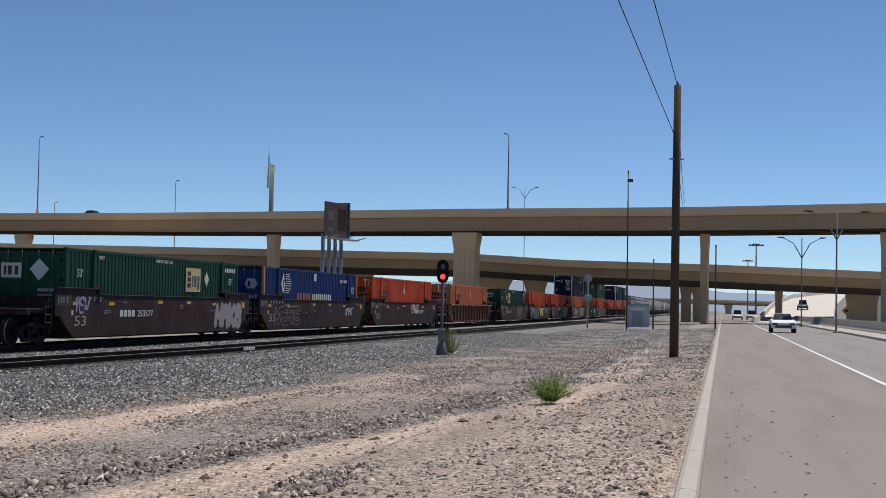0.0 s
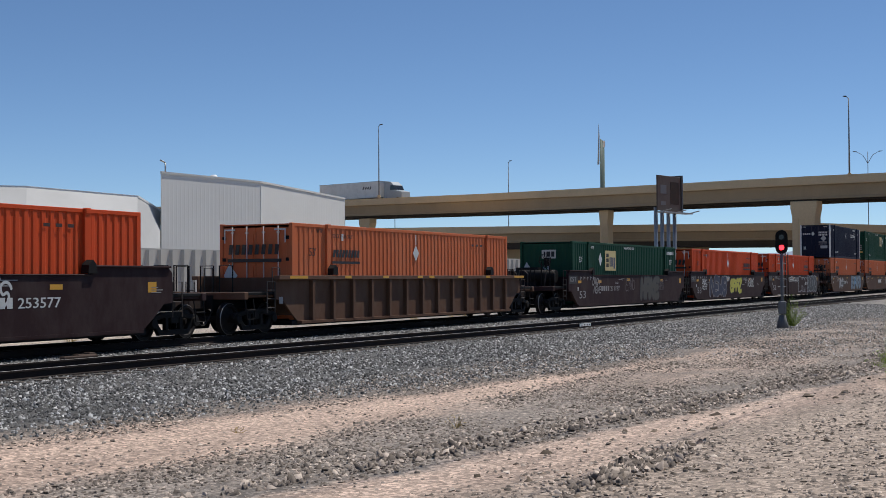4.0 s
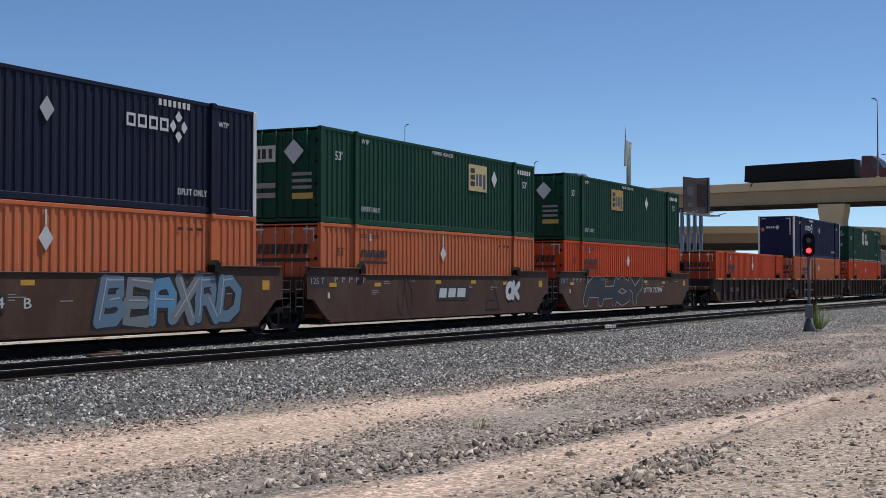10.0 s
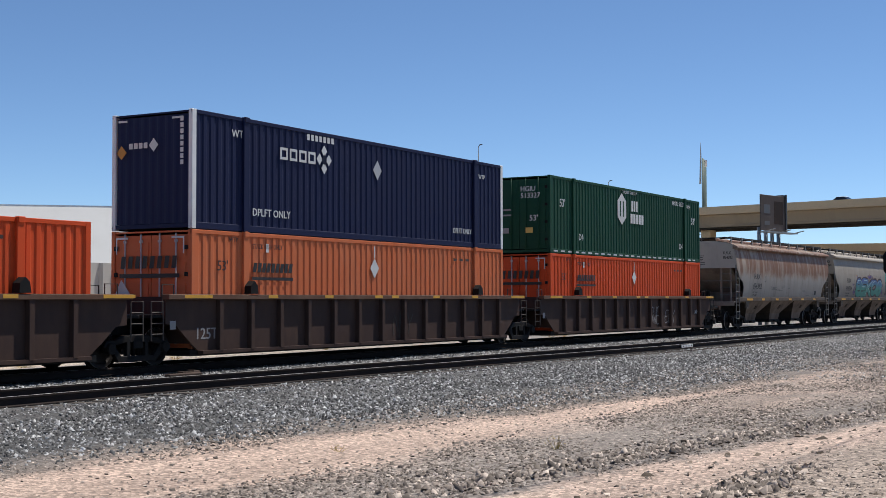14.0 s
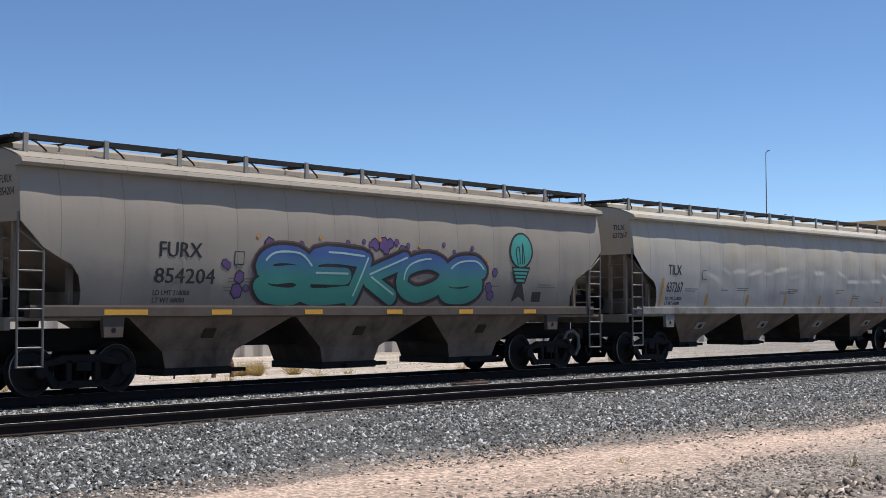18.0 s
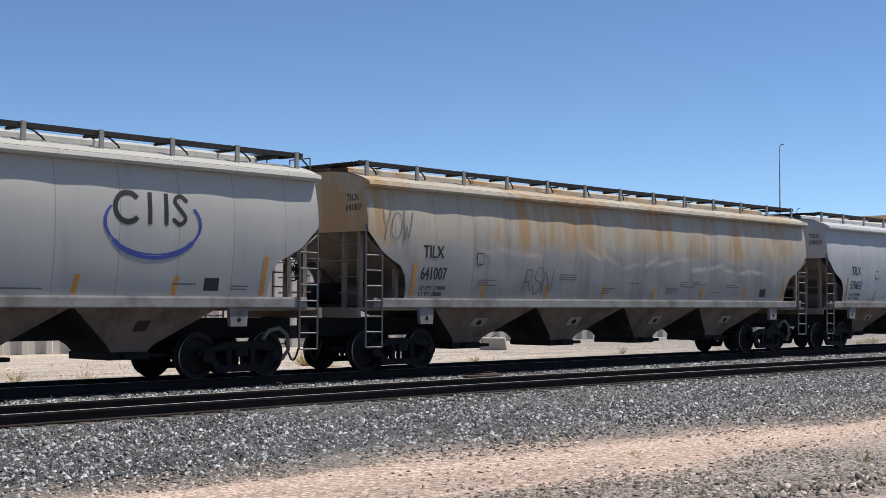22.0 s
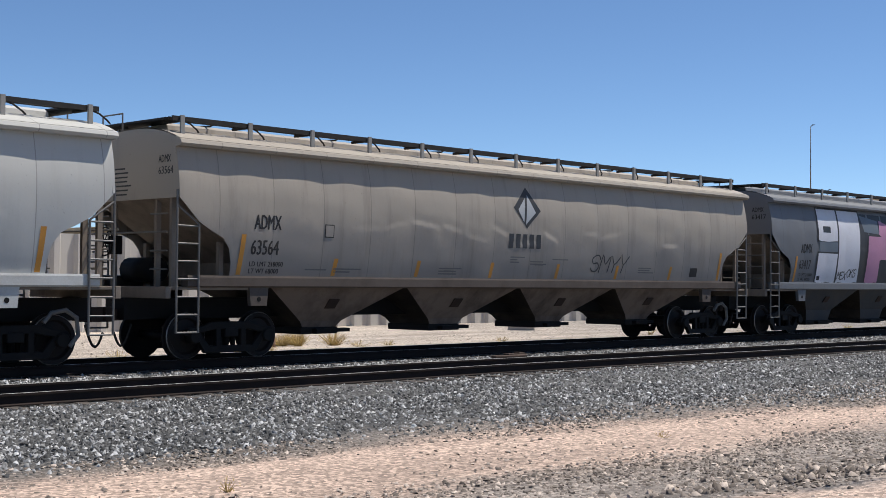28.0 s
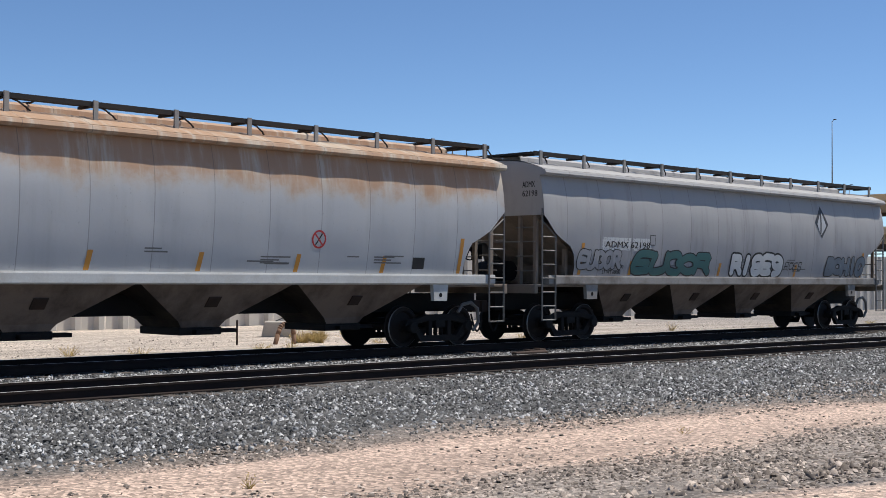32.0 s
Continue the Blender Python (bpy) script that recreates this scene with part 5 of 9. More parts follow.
def ribbon(pts, w):
    """A painted stroke of width w with round ends, as a strip of faces."""
    sides = []
    for i, (x, z) in enumerate(pts):
        (ax, az), (bx, bz) = pts[max(0, i - 1)], pts[min(len(pts) - 1, i + 1)]
        d = math.hypot(bx - ax, bz - az) or 1
        nx, nz = -(bz - az) / d * w / 2, (bx - ax) / d * w / 2
        sides.append(((x + nx, z + nz), (x - nx, z - nz)))
    out = [[a[0], a[1], b[1], b[0]] for a, b in zip(sides, sides[1:])]
    for (x, z), (l0, r0), back in ((pts[0], sides[0], -1), (pts[-1], sides[-1], 1)):
        a0 = math.atan2(l0[1] - z, l0[0] - x)
        out.append([(x + w / 2 * math.cos(a0 - back * k * math.pi / 6), z + w / 2 * math.sin(a0 - back * k * math.pi / 6)) for k in range(7)])
    return out


def letter_strokes(ch, cx, zc, kx, kz, lean, rng, wobble=0.06):
    """The strokes of one letter, drawn a little unevenly."""
    out = []
    for run in GLYPHS[ch].split("/"):
        pts = []
        for q in run:
            k = ord(q) - 97
            u, v = (k % 5) / 2 - 1, 1 - (k // 5) / 2
            pts.append((cx + kx * (u + rng.uniform(-wobble, wobble)) + lean * v, zc + kz * (v + rng.uniform(-wobble, wobble))))
        if run[0] == run[-1]:
            pts[-1] = pts[0]
        out.append(pts)
    return out


def graffiti(x0, x1, z0, z1, word, fill, line, parent, seed, y0=-1.5, skin=None, inner=None, halo=None, fat_=0.4, sharp=False):
    """A painted piece: a row of fat letters, outlined, with highlights, each letter a part of its own."""
    rng = random.Random(seed)
    w = (x1 - x0) / len(word)
    zc, rz = (z0 + z1) / 2, (z1 - z0) / 2
    fat = min(w * fat_, rz * 0.62)
    for i, ch in enumerate(word):
        cx = x0 + w * (i + 0.5)
        kx, kz = w * 0.56 - fat * 0.42, rz * rng.uniform(0.93, 1.0) - fat * 0.5
        runs = letter_strokes(ch, cx, zc + rng.uniform(-0.04, 0.04) * rz, max(0.05, kx), kz, rng.uniform(0.0, 0.14) * w, rng, 0.1)
        runs = [r if sharp else curve_through(r) for r in runs]
        for d, (mt, g) in enumerate(((halo, fat * 1.55), (line, fat * 1.34), (fill[i % len(fill)] if isinstance(fill, tuple) else fill, fat), (inner, fat * 0.12))):
            if mt is None:
                continue
            polys, lifts = [], []
            for k, r in enumerate(runs):
                if d == 3:
                    m = max(2, len(r) // 3)
                    r = [(px + fat * 0.18, pz + fat * 0.16) for px, pz in r[:m]]
                q = ribbon(r, g)
                polys += q
                lifts += [0.003 * d + 0.0007 * k + 0.0003 * (i % 2) + 0.00003 * j for j in range(len(q))]
            mark(polys, mt, parent, y0, "graffiti", "spray-painted graffiti letter" if d == 2 and i == 0 else "", (lambda z: skin(z) + 0.004) if skin else None, lifts)


def tag(x0, x1, z0, z1, material, parent, seed, y0=-1.506, skin=None, w=0.045, word=None):
    """A quick sprayed scrawl, letter by letter."""
    rng = random.Random(seed)
    word = word or "".join(rng.choice("SEKORMAWNY") for _ in range(max(3, int((x1 - x0) / 0.34))))
    d = (x1 - x0) / len(word)
    for i, ch in enumerate(word):
        runs = letter_strokes(ch, x0 + d * (i + 0.5), (z0 + z1) / 2, d * 0.4, (z1 - z0) / 2 * rng.uniform(0.75, 1.0), d * 0.16, rng, 0.14)
        polys, lifts = [], []
        for k, r in enumerate(runs):
            q = ribbon(curve_through(r, 3), w)
            polys += q
            lifts += [0.0004 * k] * len(q)
        mark(polys, material, parent, y0, "graffiti", "sprayed scrawl" if i == 0 else "", (lambda z: skin(z) + 0.008) if skin else None, lifts)


def spray(name, c):
    return paint(name, c, 0.55, amount=0.15, bump=0)


INK = spray("black_marking", (0.015, 0.014, 0.014))
PALE = spray("white_marking", (0.62, 0.62, 0.60))
DULL = spray("dull_white_marking", (0.30, 0.28, 0.27))
GOLD = spray("gold_marking", (0.62, 0.42, 0.10))
ROYAL = spray("blue_marking", (0.03, 0.06, 0.30))
SKYB = spray("sky_blue_spray", (0.12, 0.29, 0.46))
TEAL = spray("teal_spray", (0.05, 0.33, 0.28))
PURPLE = spray("purple_spray", (0.12, 0.06, 0.20))
DEEPB = spray("deep_blue_spray", (0.04, 0.09, 0.28))
OLIVE = spray("olive_spray", (0.062, 0.054, 0.042))
FAINT = spray("faint_grey_spray", (0.11, 0.085, 0.085))
MUSTARD = spray("yellow_spray", (0.50, 0.46, 0.06))
CHROME = spray("silver_spray", (0.42, 0.43, 0.44))
CHAR = spray("charcoal_spray", (0.03, 0.032, 0.036))
GREYBLUE = spray("grey_blue_spray", (0.13, 0.16, 0.19))
RUSTSTAIN = spray("orange_stripe", (0.55, 0.24, 0.03))
BROWNMARK = spray("dark_brown_marking", (0.05, 0.02, 0.012))


# ---- containers ----
LOCKROD = paint("pale_lock_rod", (0.55, 0.46, 0.42), 0.5, amount=0.3)
HALF, WIDE, TALL = 8.077, 1.295, 2.88


def corr_side(sgn):
    bm = bmesh.new()
    x0, x1, z0, z1 = -HALF + 0.16, HALF - 0.16, 0.16, TALL - 0.1
    pitch, dep = 0.277, 0.025
    n = int((x1 - x0) / pitch)
    pitch = (x1 - x0) / n
    pts = []
    for k in range(n):
        u = x0 + k * pitch
        for f, o in ((0, 0), (0.40, 0), (0.54, dep), (0.86, dep)):
            pts.append((u + f * pitch, o))
    pts.append((x1, 0))
    lo = [bm.verts.new((x, sgn * (WIDE - 0.012 - o), z0)) for x, o in pts]
    hi = [bm.verts.new((x, sgn * (WIDE - 0.012 - o), z1)) for x, o in pts]
    for i in range(len(pts) - 1):
        bm.faces.new((lo[i], lo[i + 1], hi[i + 1], hi[i]) if sgn < 0 else (lo[i + 1], lo[i], hi[i], hi[i + 1]))
    return bm


def boxed(*b):
    def make():
        bm = bmesh.new()
        box(bm, *b)
        return bm
    return make


def slab_front():
    """The closed front wall with shallow upright flutes."""
    bm = bmesh.new()
    ys = np.linspace(-WIDE + 0.14, WIDE - 0.14, 37)
    pts = [(y, 0.0 if (k // 2) % 2 else 0.02) for k, y in enumerate(ys)]
    lo = [bm.verts.new((-HALF + 0.03 + o, y, 0.14)) for y, o in pts]
    hi = [bm.verts.new((-HALF + 0.03 + o, y, TALL - 0.1)) for y, o in pts]
    for i in range(len(pts) - 1):
        bm.faces.new((lo[i + 1], lo[i], hi[i], hi[i + 1]))
    return bm


def container(paint_, label, doors=True, posts=None):
    c = thing("container", label, "shipping container")
    k = paint_.name
    for sgn in (-1, 1):
        part("side_wall", shared(("side_wall", k, sgn), lambda: corr_side(sgn), paint_), None, c)
        part("top_rail", shared(("top_rail", k, sgn), boxed(-HALF, HALF, sgn * WIDE - 0.05 * (sgn > 0), sgn * WIDE + 0.05 * (sgn < 0), TALL - 0.1, TALL), paint_, 0.008), None, c)
        part("bottom_rail", shared(("bottom_rail", k, sgn), boxed(-HALF, HALF, sgn * WIDE - 0.05 * (sgn > 0), sgn * WIDE + 0.05 * (sgn < 0), 0.0, 0.16), paint_, 0.008), None, c)
        for x in (-6.05, 6.05):
            part("stacking_post", shared(("stacking_post", k, sgn, x), boxed(x - 0.11, x + 0.11, sgn * WIDE - 0.06 if sgn < 0 else WIDE - 0.02, sgn * WIDE + 0.02 if sgn < 0 else WIDE + 0.06, 0.0, TALL + 0.008), paint_, 0.01), None, c)
            part("casting", shared(("casting", k, sgn, x), boxed(x - 0.09, x + 0.09, sgn * (WIDE + 0.02) - 0.06, sgn * (WIDE + 0.02) + 0.06, TALL - 0.12, TALL + 0.016), paint_, 0.01), None, c)
        for x in (-HALF, HALF):
            pk = posts.name if posts else k
            part("corner_post", shared(("corner_post", pk, sgn, x), boxed(x - 0.16 * (x > 0), x + 0.16 * (x < 0), sgn * (WIDE + 0.004) - 0.12 * (sgn > 0), sgn * (WIDE + 0.004) + 0.12 * (sgn < 0), 0.0, TALL + 0.004), posts or paint_, 0.01), None, c)
    part("roof", shared(("roof", k), boxed(-HALF + 0.02, HALF - 0.02, -WIDE + 0.04, WIDE - 0.04, TALL - 0.06, TALL - 0.02), paint_), None, c)
    part("floor", shared(("floor", k), boxed(-HALF + 0.02, HALF - 0.02, -WIDE + 0.04, WIDE - 0.04, 0.03, 0.13), paint_), None, c)
    part("rear_wall", shared(("rear_wall", k), boxed(HALF - 0.08, HALF - 0.02, -WIDE + 0.1, WIDE - 0.1, 0.13, TALL - 0.06), paint_), None, c)
    if not doors:
        part("front_wall", shared(("front_wall", k), slab_front, paint_), None, c)
    else:
        for sgn in (-1, 1):
            def leaf(sgn=sgn):
                bm = bmesh.new()
                y0, y1 = (0.012, WIDE - 0.12) if sgn > 0 else (-WIDE + 0.12, -0.012)
                box(bm, -HALF + 0.03, -HALF + 0.07, y0, y1, 0.16, TALL - 0.12)
                return bm
            d = part("door", shared(("door", k, sgn), leaf, paint_), None, c)
            y0, y1 = (0.09, WIDE - 0.2) if sgn > 0 else (-WIDE + 0.2, -0.09)
            for q in range(5):
                part("door_panel", shared(("door_panel", k, sgn, q), boxed(-HALF + 0.012, -HALF + 0.03, y0, y1, 0.25 + q * 0.5, 0.59 + q * 0.5), paint_), None, d)
            for y in (0.3, 0.82):
                def lock(y=y, sgn=sgn):
                    bm = bmesh.new()
                    rod(bm, (-HALF - 0.015, sgn * y, 0.12), (-HALF - 0.015, sgn * y, TALL - 0.08), 0.021, 8)
                    box(bm, -HALF - 0.03, -HALF + 0.0, sgn * y - 0.05, sgn * y + 0.05, 0.3, 0.36)
                    box(bm, -HALF - 0.03, -HALF + 0.0, sgn * y - 0.05, sgn * y + 0.05, TALL - 0.3, TALL - 0.24)
                    return bm
                part("lock_rod", shared(("lock_rod", k, sgn, y), lock, LOCKROD if paint_ in (ORANGE, FADED) else paint_), None, d)
            for z in (0.5, 1.15, 1.8, 2.45):
                part("hinge", shared(("hinge", sgn, z), boxed(-HALF - 0.02, -HALF + 0.02, sgn * (WIDE - 0.16) - 0.05, sgn * (WIDE - 0.16) + 0.05, z - 0.05, z + 0.05), BLACK), None, d)
    return c


def diamond(c, x, z, r=0.3, mt=None, tail=False):
    polys = [[(x, z - r), (x + r * 0.8, z), (x, z + r), (x - r * 0.8, z)]]
    if tail:
        polys.append(rect(x - 0.03, x + 0.03, z + r, z + r + 0.35))
    mark(polys, mt or PALE, c, name="placard_holder")


def end_mark(c, polys, mt, d=0.016):
    """Painted shapes on the end: outlines in (y, z), y to the left as one faces it."""
    for poly in polys:
        bm = bmesh.new()
        f = bm.faces.new([bm.verts.new((-HALF - d, y, z)) for y, z in poly])
        f.normal_update()
        if f.normal.x > 0:
            f.normal_flip()
        part("marking", finish_plain(bm, mt), None, c)


def finish_plain(bm, mt):
    me = bpy.data.meshes.new("marking")
    bm.to_mesh(me)
    bm.free()
    me.materials.append(mt)
    return me


def slant_bars(x0, x1, z0, z1, n, lean=0.06, gap=0.24):
    w = (x1 - x0) / n
    return [rect(x0 + k * w, x0 + (k + 1 - gap) * w, z0, z1, lean) for k in range(n)]


def orange_box(paint_, label, style=0):
    """Orange haulier's box: the black name is drawn as slanting bars over a stripe."""
    c = container(paint_, label)
    x = -5.75 if style == 0 else 3.95
    mark(slant_bars(x, x + 1.7, 1.88, 2.12, 9) + [rect(x - 0.02, x + 1.72, 1.68, 1.76)], INK, c, name="name_block", label="black name bars over a stripe")
    diamond(c, -0.05, 2.09, 0.29, tail=True)
    write("53'", -7.15, 1.9, 0.26, BROWNMARK, c)
    write("STACK HIGH ONLY", -5.75, 2.48, 0.13, BROWNMARK, c, wide=1.25)
    mark([rect(-5.2, -5.08, 2.4, 2.62)], PALE, c)
    write("WTP", -6.7, 2.62, 0.12, BROWNMARK, c)
    for x0 in (4.6, 5.0, 5.4):
        mark([rect(x0, x0 + 0.22, 2.42, 2.5)], BROWNMARK, c)
    end_mark(c, [[(y, z0) for y, z0 in ((a, 1.95), (a - 0.14, 1.95), (a - 0.18, 2.25), (a - 0.04, 2.25))] for a in np.arange(0.95, -0.75, -0.235)] + [[(0.98, 1.72), (-0.95, 1.72), (-0.95, 1.82), (0.98, 1.82)]], INK, 0.04)
    if style == 0:
        end_mark(c, [[(0.92, 0.98), (0.62, 1.32), (0.92, 1.68), (1.12, 1.32)]], PALE, 0.04)
    end_mark(c, [[(1.1, 2.72), (0.7, 2.72), (0.7, 2.67), (1.1, 2.67)], [(-0.7, 2.72), (-1.1, 2.72), (-1.1, 2.67), (-0.7, 2.67)], [(-1.06, 2.67), (-1.1, 2.67), (-1.1, 2.3), (-1.06, 2.3)], [(1.1, 2.67), (1.06, 2.67), (1.06, 2.3), (1.1, 2.3)]], PALE, 0.042)
    return c


EMBLEM = spray("pale_gold_marking", (0.58, 0.46, 0.20))
OLDGOLD = spray("faded_gold_marking", (0.46, 0.28, 0.07))
SLATE = spray("slate_marking", (0.07, 0.08, 0.12))


def emblem_box(paint_, label, x, faded=False, doors=True):
    """Green box with a yellow square emblem; its letters become plain shapes."""
    c = container(paint_, label, doors)
    y = EMBLEM if not faded else OLDGOLD
    mark([rect(x - 0.78, x + 0.78, 1.55, 2.52)], y, c, name="emblem", label="yellow square emblem with dark and blue shapes")
    mark([rect(x - 0.62, x - 0.26, 1.72, 1.9), rect(x - 0.62, x - 0.26, 1.96, 2.14), rect(x - 0.62, x - 0.26, 2.2, 2.38)], INK, c, -1.309, "emblem_mark")
    mark([rect(x - 0.14, x + 0.02, 1.75, 2.2), rect(x + 0.1, x + 0.34, 1.75, 2.2), rect(x + 0.44, x + 0.66, 1.65, 2.2)], SLATE, c, -1.309, "emblem_mark")
    diamond(c, x + (4.22 if faded else 1.45 if x > 0 else -1.45), 2.09, 0.32)
    write("53'", -7.3, 1.92, 0.27, PALE, c)
    write("53'", 6.85, 1.92, 0.27, PALE, c)
    write("WTP", -5.7, 2.55, 0.15, PALE, c)
    write("WARNING HIGH CUBE", -0.9, 2.62, 0.13, PALE, c, wide=1.6)
    write("DPLFT ONLY", -5.7, 0.42, 0.16, PALE, c, wide=1.15)
    for k in range(6):
        mark([rect(6.4 + k * 0.22, 6.55 + k * 0.22, 2.45, 2.62)], PALE, c)
    if doors:
        end_mark(c, [[(-0.35, 1.75), (-0.72, 2.15), (-0.35, 2.5), (0.0, 2.15)]], PALE, 0.04)
        end_mark(c, [[(1.05, 1.85), (0.3, 1.85), (0.3, 2.35), (1.05, 2.35)]], CREAM if not faded else GOLD, 0.04)
        end_mark(c, [[(0.95, 1.95), (0.85, 1.95), (0.85, 2.25), (0.95, 2.25)], [(0.8, 1.95), (0.65, 1.95), (0.65, 2.25), (0.8, 2.25)], [(0.55, 1.95), (0.42, 1.95), (0.42, 2.25), (0.55, 2.25)]], INK, 0.044)
        end_mark(c, [[(1.0 - k * 0.001, z), (0.3, z), (0.3, z + 0.16), (1.0, z + 0.16)] for k, z in ((0, 0.75), (1, 1.05))] + [[(-0.3, z), (-1.0, z), (-1.0, z + 0.1), (-0.3, z + 0.1)] for z in (1.0, 1.2, 1.4)], DULL, 0.042)
        end_mark(c, [[(-0.3, 0.7), (-1.05, 0.7), (-1.05, 0.88), (-0.3, 0.88)]], GOLD, 0.042)
    else:
        end_mark(c, [[(0.2, 2.1), (-0.5, 2.1), (-0.5, 2.5), (0.2, 2.5)]], CREAM, 0.03)
        end_mark(c, [[(0.1, 2.18), (0.02, 2.18), (0.02, 2.42), (0.1, 2.42)], [(-0.03, 2.18), (-0.22, 2.18), (-0.22, 2.42), (-0.03, 2.42)], [(-0.27, 2.18), (-0.42, 2.18), (-0.42, 2.42), (-0.27, 2.42)]], INK, 0.034)
        write("53", 0.15, 1.55, 0.22, PALE, c, end=-HALF - 0.03)
        end_mark(c, [[(0.95, 1.35), (0.75, 1.65), (0.95, 1.95), (1.12, 1.65)]], PALE, 0.03)
    return c


def navy_box(label, x, doors=True):
    """Dark blue box with a white name bar and a ring of four diamonds."""
    c = container(NAVY if doors else INDIGO, label, doors, WHITE)
    s = -1 if not doors else 1
    x0 = x
    for k in range(4):
        mark(hollow(x0 + k * 0.42, x0 + k * 0.42 + 0.33, 1.97, 2.29, 0.07), PALE, c, name="name_frame", label="white name shape")
    cx, cz = x0 + 2.0, 2.13
    mark([[(cx + dx, cz + dz - 0.16), (cx + dx + 0.14, cz + dz), (cx + dx, cz + dz + 0.16), (cx + dx - 0.14, cz + dz)] for dx, dz in ((0, 0.24), (0.22, 0), (0, -0.24), (-0.22, 0))], PALE, c, name="emblem")
    mark([[(cx, cz - 0.15), (cx + 0.13, cz), (cx, cz + 0.15), (cx - 0.13, cz)]], NAVY, c, -1.309, "emblem_mark")
    diamond(c, -0.05 if doors else 0.1, 2.06, 0.29, CHROME)
    write("DPLFT ONLY", -5.75, 0.42, 0.2, PALE, c, wide=1.6)
    write("DPLFT ONLY", 4.6, 0.42, 0.17, PALE, c, wide=1.2)
    write("WTP", -6.6, 2.35, 0.2, PALE, c)
    write("WTP", 6.3, 2.3, 0.15, PALE, c)
    mark([rect(x0 + 1.2 + k * 0.19, x0 + 1.32 + k * 0.19, 2.6, 2.76) for k in range(7)], PALE, c)
    if doors:
        end_mark(c, [[(1.05 - k * 0.17, 2.02), (0.93 - k * 0.17, 2.02), (0.93 - k * 0.17, 2.16), (1.05 - k * 0.17, 2.16)] for k in range(4)] + [[(0.32, 2.09), (0.18, 1.88), (0.04, 2.09), (0.18, 2.3)]], PALE, 0.04)
        end_mark(c, [[(-0.3 - k * 0.13, z), (-0.39 - k * 0.13, z), (-0.39 - k * 0.13, z + 0.15), (-0.3 - k * 0.13, z + 0.15)] for z in (2.12, 1.92) for k in range(6)], PALE, 0.04)
        end_mark(c, [[(-0.72, 1.4), (-0.98, 1.68), (-0.72, 1.95), (-0.46, 1.68)], [(-0.45, 0.8), (-1.05, 0.8), (-1.05, 1.05), (-0.45, 1.05)], [(1.0, 0.72), (0.8, 0.72), (0.8, 0.98), (1.0, 0.98)]], CHROME, 0.04)
        end_mark(c, [[(-0.3, z), (-1.0, z), (-1.0, z + 0.05), (-0.3, z + 0.05)] for z in (1.15, 1.25, 1.35)], DULL, 0.04)
    else:
        end_mark(c, [[(0.7 - k * 0.16, 2.0), (0.58 - k * 0.16, 2.0), (0.58 - k * 0.16, 2.14), (0.7 - k * 0.16, 2.14)] for k in range(4)] + [[(0.05, 2.07), (-0.1, 1.9), (-0.25, 2.07), (-0.1, 2.24)]], PALE, 0.03)
        end_mark(c, [[(0.95, 1.75), (0.78, 1.92), (0.95, 2.1), (1.12, 1.92)]], RUSTSTAIN, 0.03)
        end_mark(c, [[(-0.95, 1.55 + k * 0.15), (-1.05, 1.55 + k * 0.15), (-1.05, 1.66 + k * 0.15), (-0.95, 1.66 + k * 0.15)] for k in range(8)], PALE, 0.03)
    end_mark(c, [[(1.05, 2.72), (0.75, 2.72), (0.75, 2.67), (1.05, 2.67)], [(-0.7, 2.72), (-1.05, 2.72), (-1.05, 2.67), (-0.7, 2.67)]], PALE, 0.042)
    return c


INDIGO = paint("indigo_paint", (0.009, 0.014, 0.052), 0.6, dirt=(0.04, 0.04, 0.06), amount=0.15, streak=0.3)


def blue_box(label):
    c = container(BLUE, label, True, RUSTSTAIN)
    mark([[(-5.6, 2.1), (-5.25, 1.55), (-5.0, 2.1), (-5.25, 2.65)]], PALE, c, name="emblem", label="white diamond emblem with speed lines")
    mark([rect(-5.3, -5.2, 1.9, 2.3), rect(-5.2, -5.1, 2.15, 2.3)], INK, c, -1.309, "emblem_mark")
    mark([rect(-4.95, -3.95 - 0.1 * abs(k - 4), 1.65 + k * 0.115, 1.69 + k * 0.115) for k in range(9)], PALE, c, name="emblem")
    mark(slant_bars(-3.05, -0.75, 1.32, 1.68, 5, 0.0, 0.35), spray("red_brown_marking", (0.35, 0.10, 0.06)), c, name="name_block", label="red-brown name bars")
    mark(slant_bars(-0.6, 2.9, 1.3, 1.66, 10, 0.0, 0.35), PALE, c, name="name_block", label="white name bars")
    mark([rect(-0.3, 0.1, 2.35, 2.75)], PALE, c)
    write("53'", 6.75, 1.75, 0.4, PALE, c)
    mark([rect(6.8, 7.4, 1.2, 1.55)], PALE, c)
    mark([rect(4.5 + k * 0.25, 4.65 + k * 0.25, 2.35, 2.52) for k in range(6)], PALE, c)
    for a in (0.85, -0.35):
        end_mark(c, [[(a, 2.05), (a - 0.12, 1.82), (a - 0.5, 1.82), (a - 0.65, 2.05), (a - 0.5, 2.3), (a - 0.12, 2.3)]], CHROME, 0.04)
        end_mark(c, [[(a - 0.15, 1.92), (a - 0.28, 1.92), (a - 0.28, 2.18), (a - 0.15, 2.18)]], INK, 0.043)
    end_mark(c, [[(-0.3 - k * 0.14, z), (-0.4 - k * 0.14, z), (-0.4 - k * 0.14, z + 0.16), (-0.3 - k * 0.14, z + 0.16)] for z in (1.35, 1.1) for k in range(5)], PALE, 0.04)
    return c


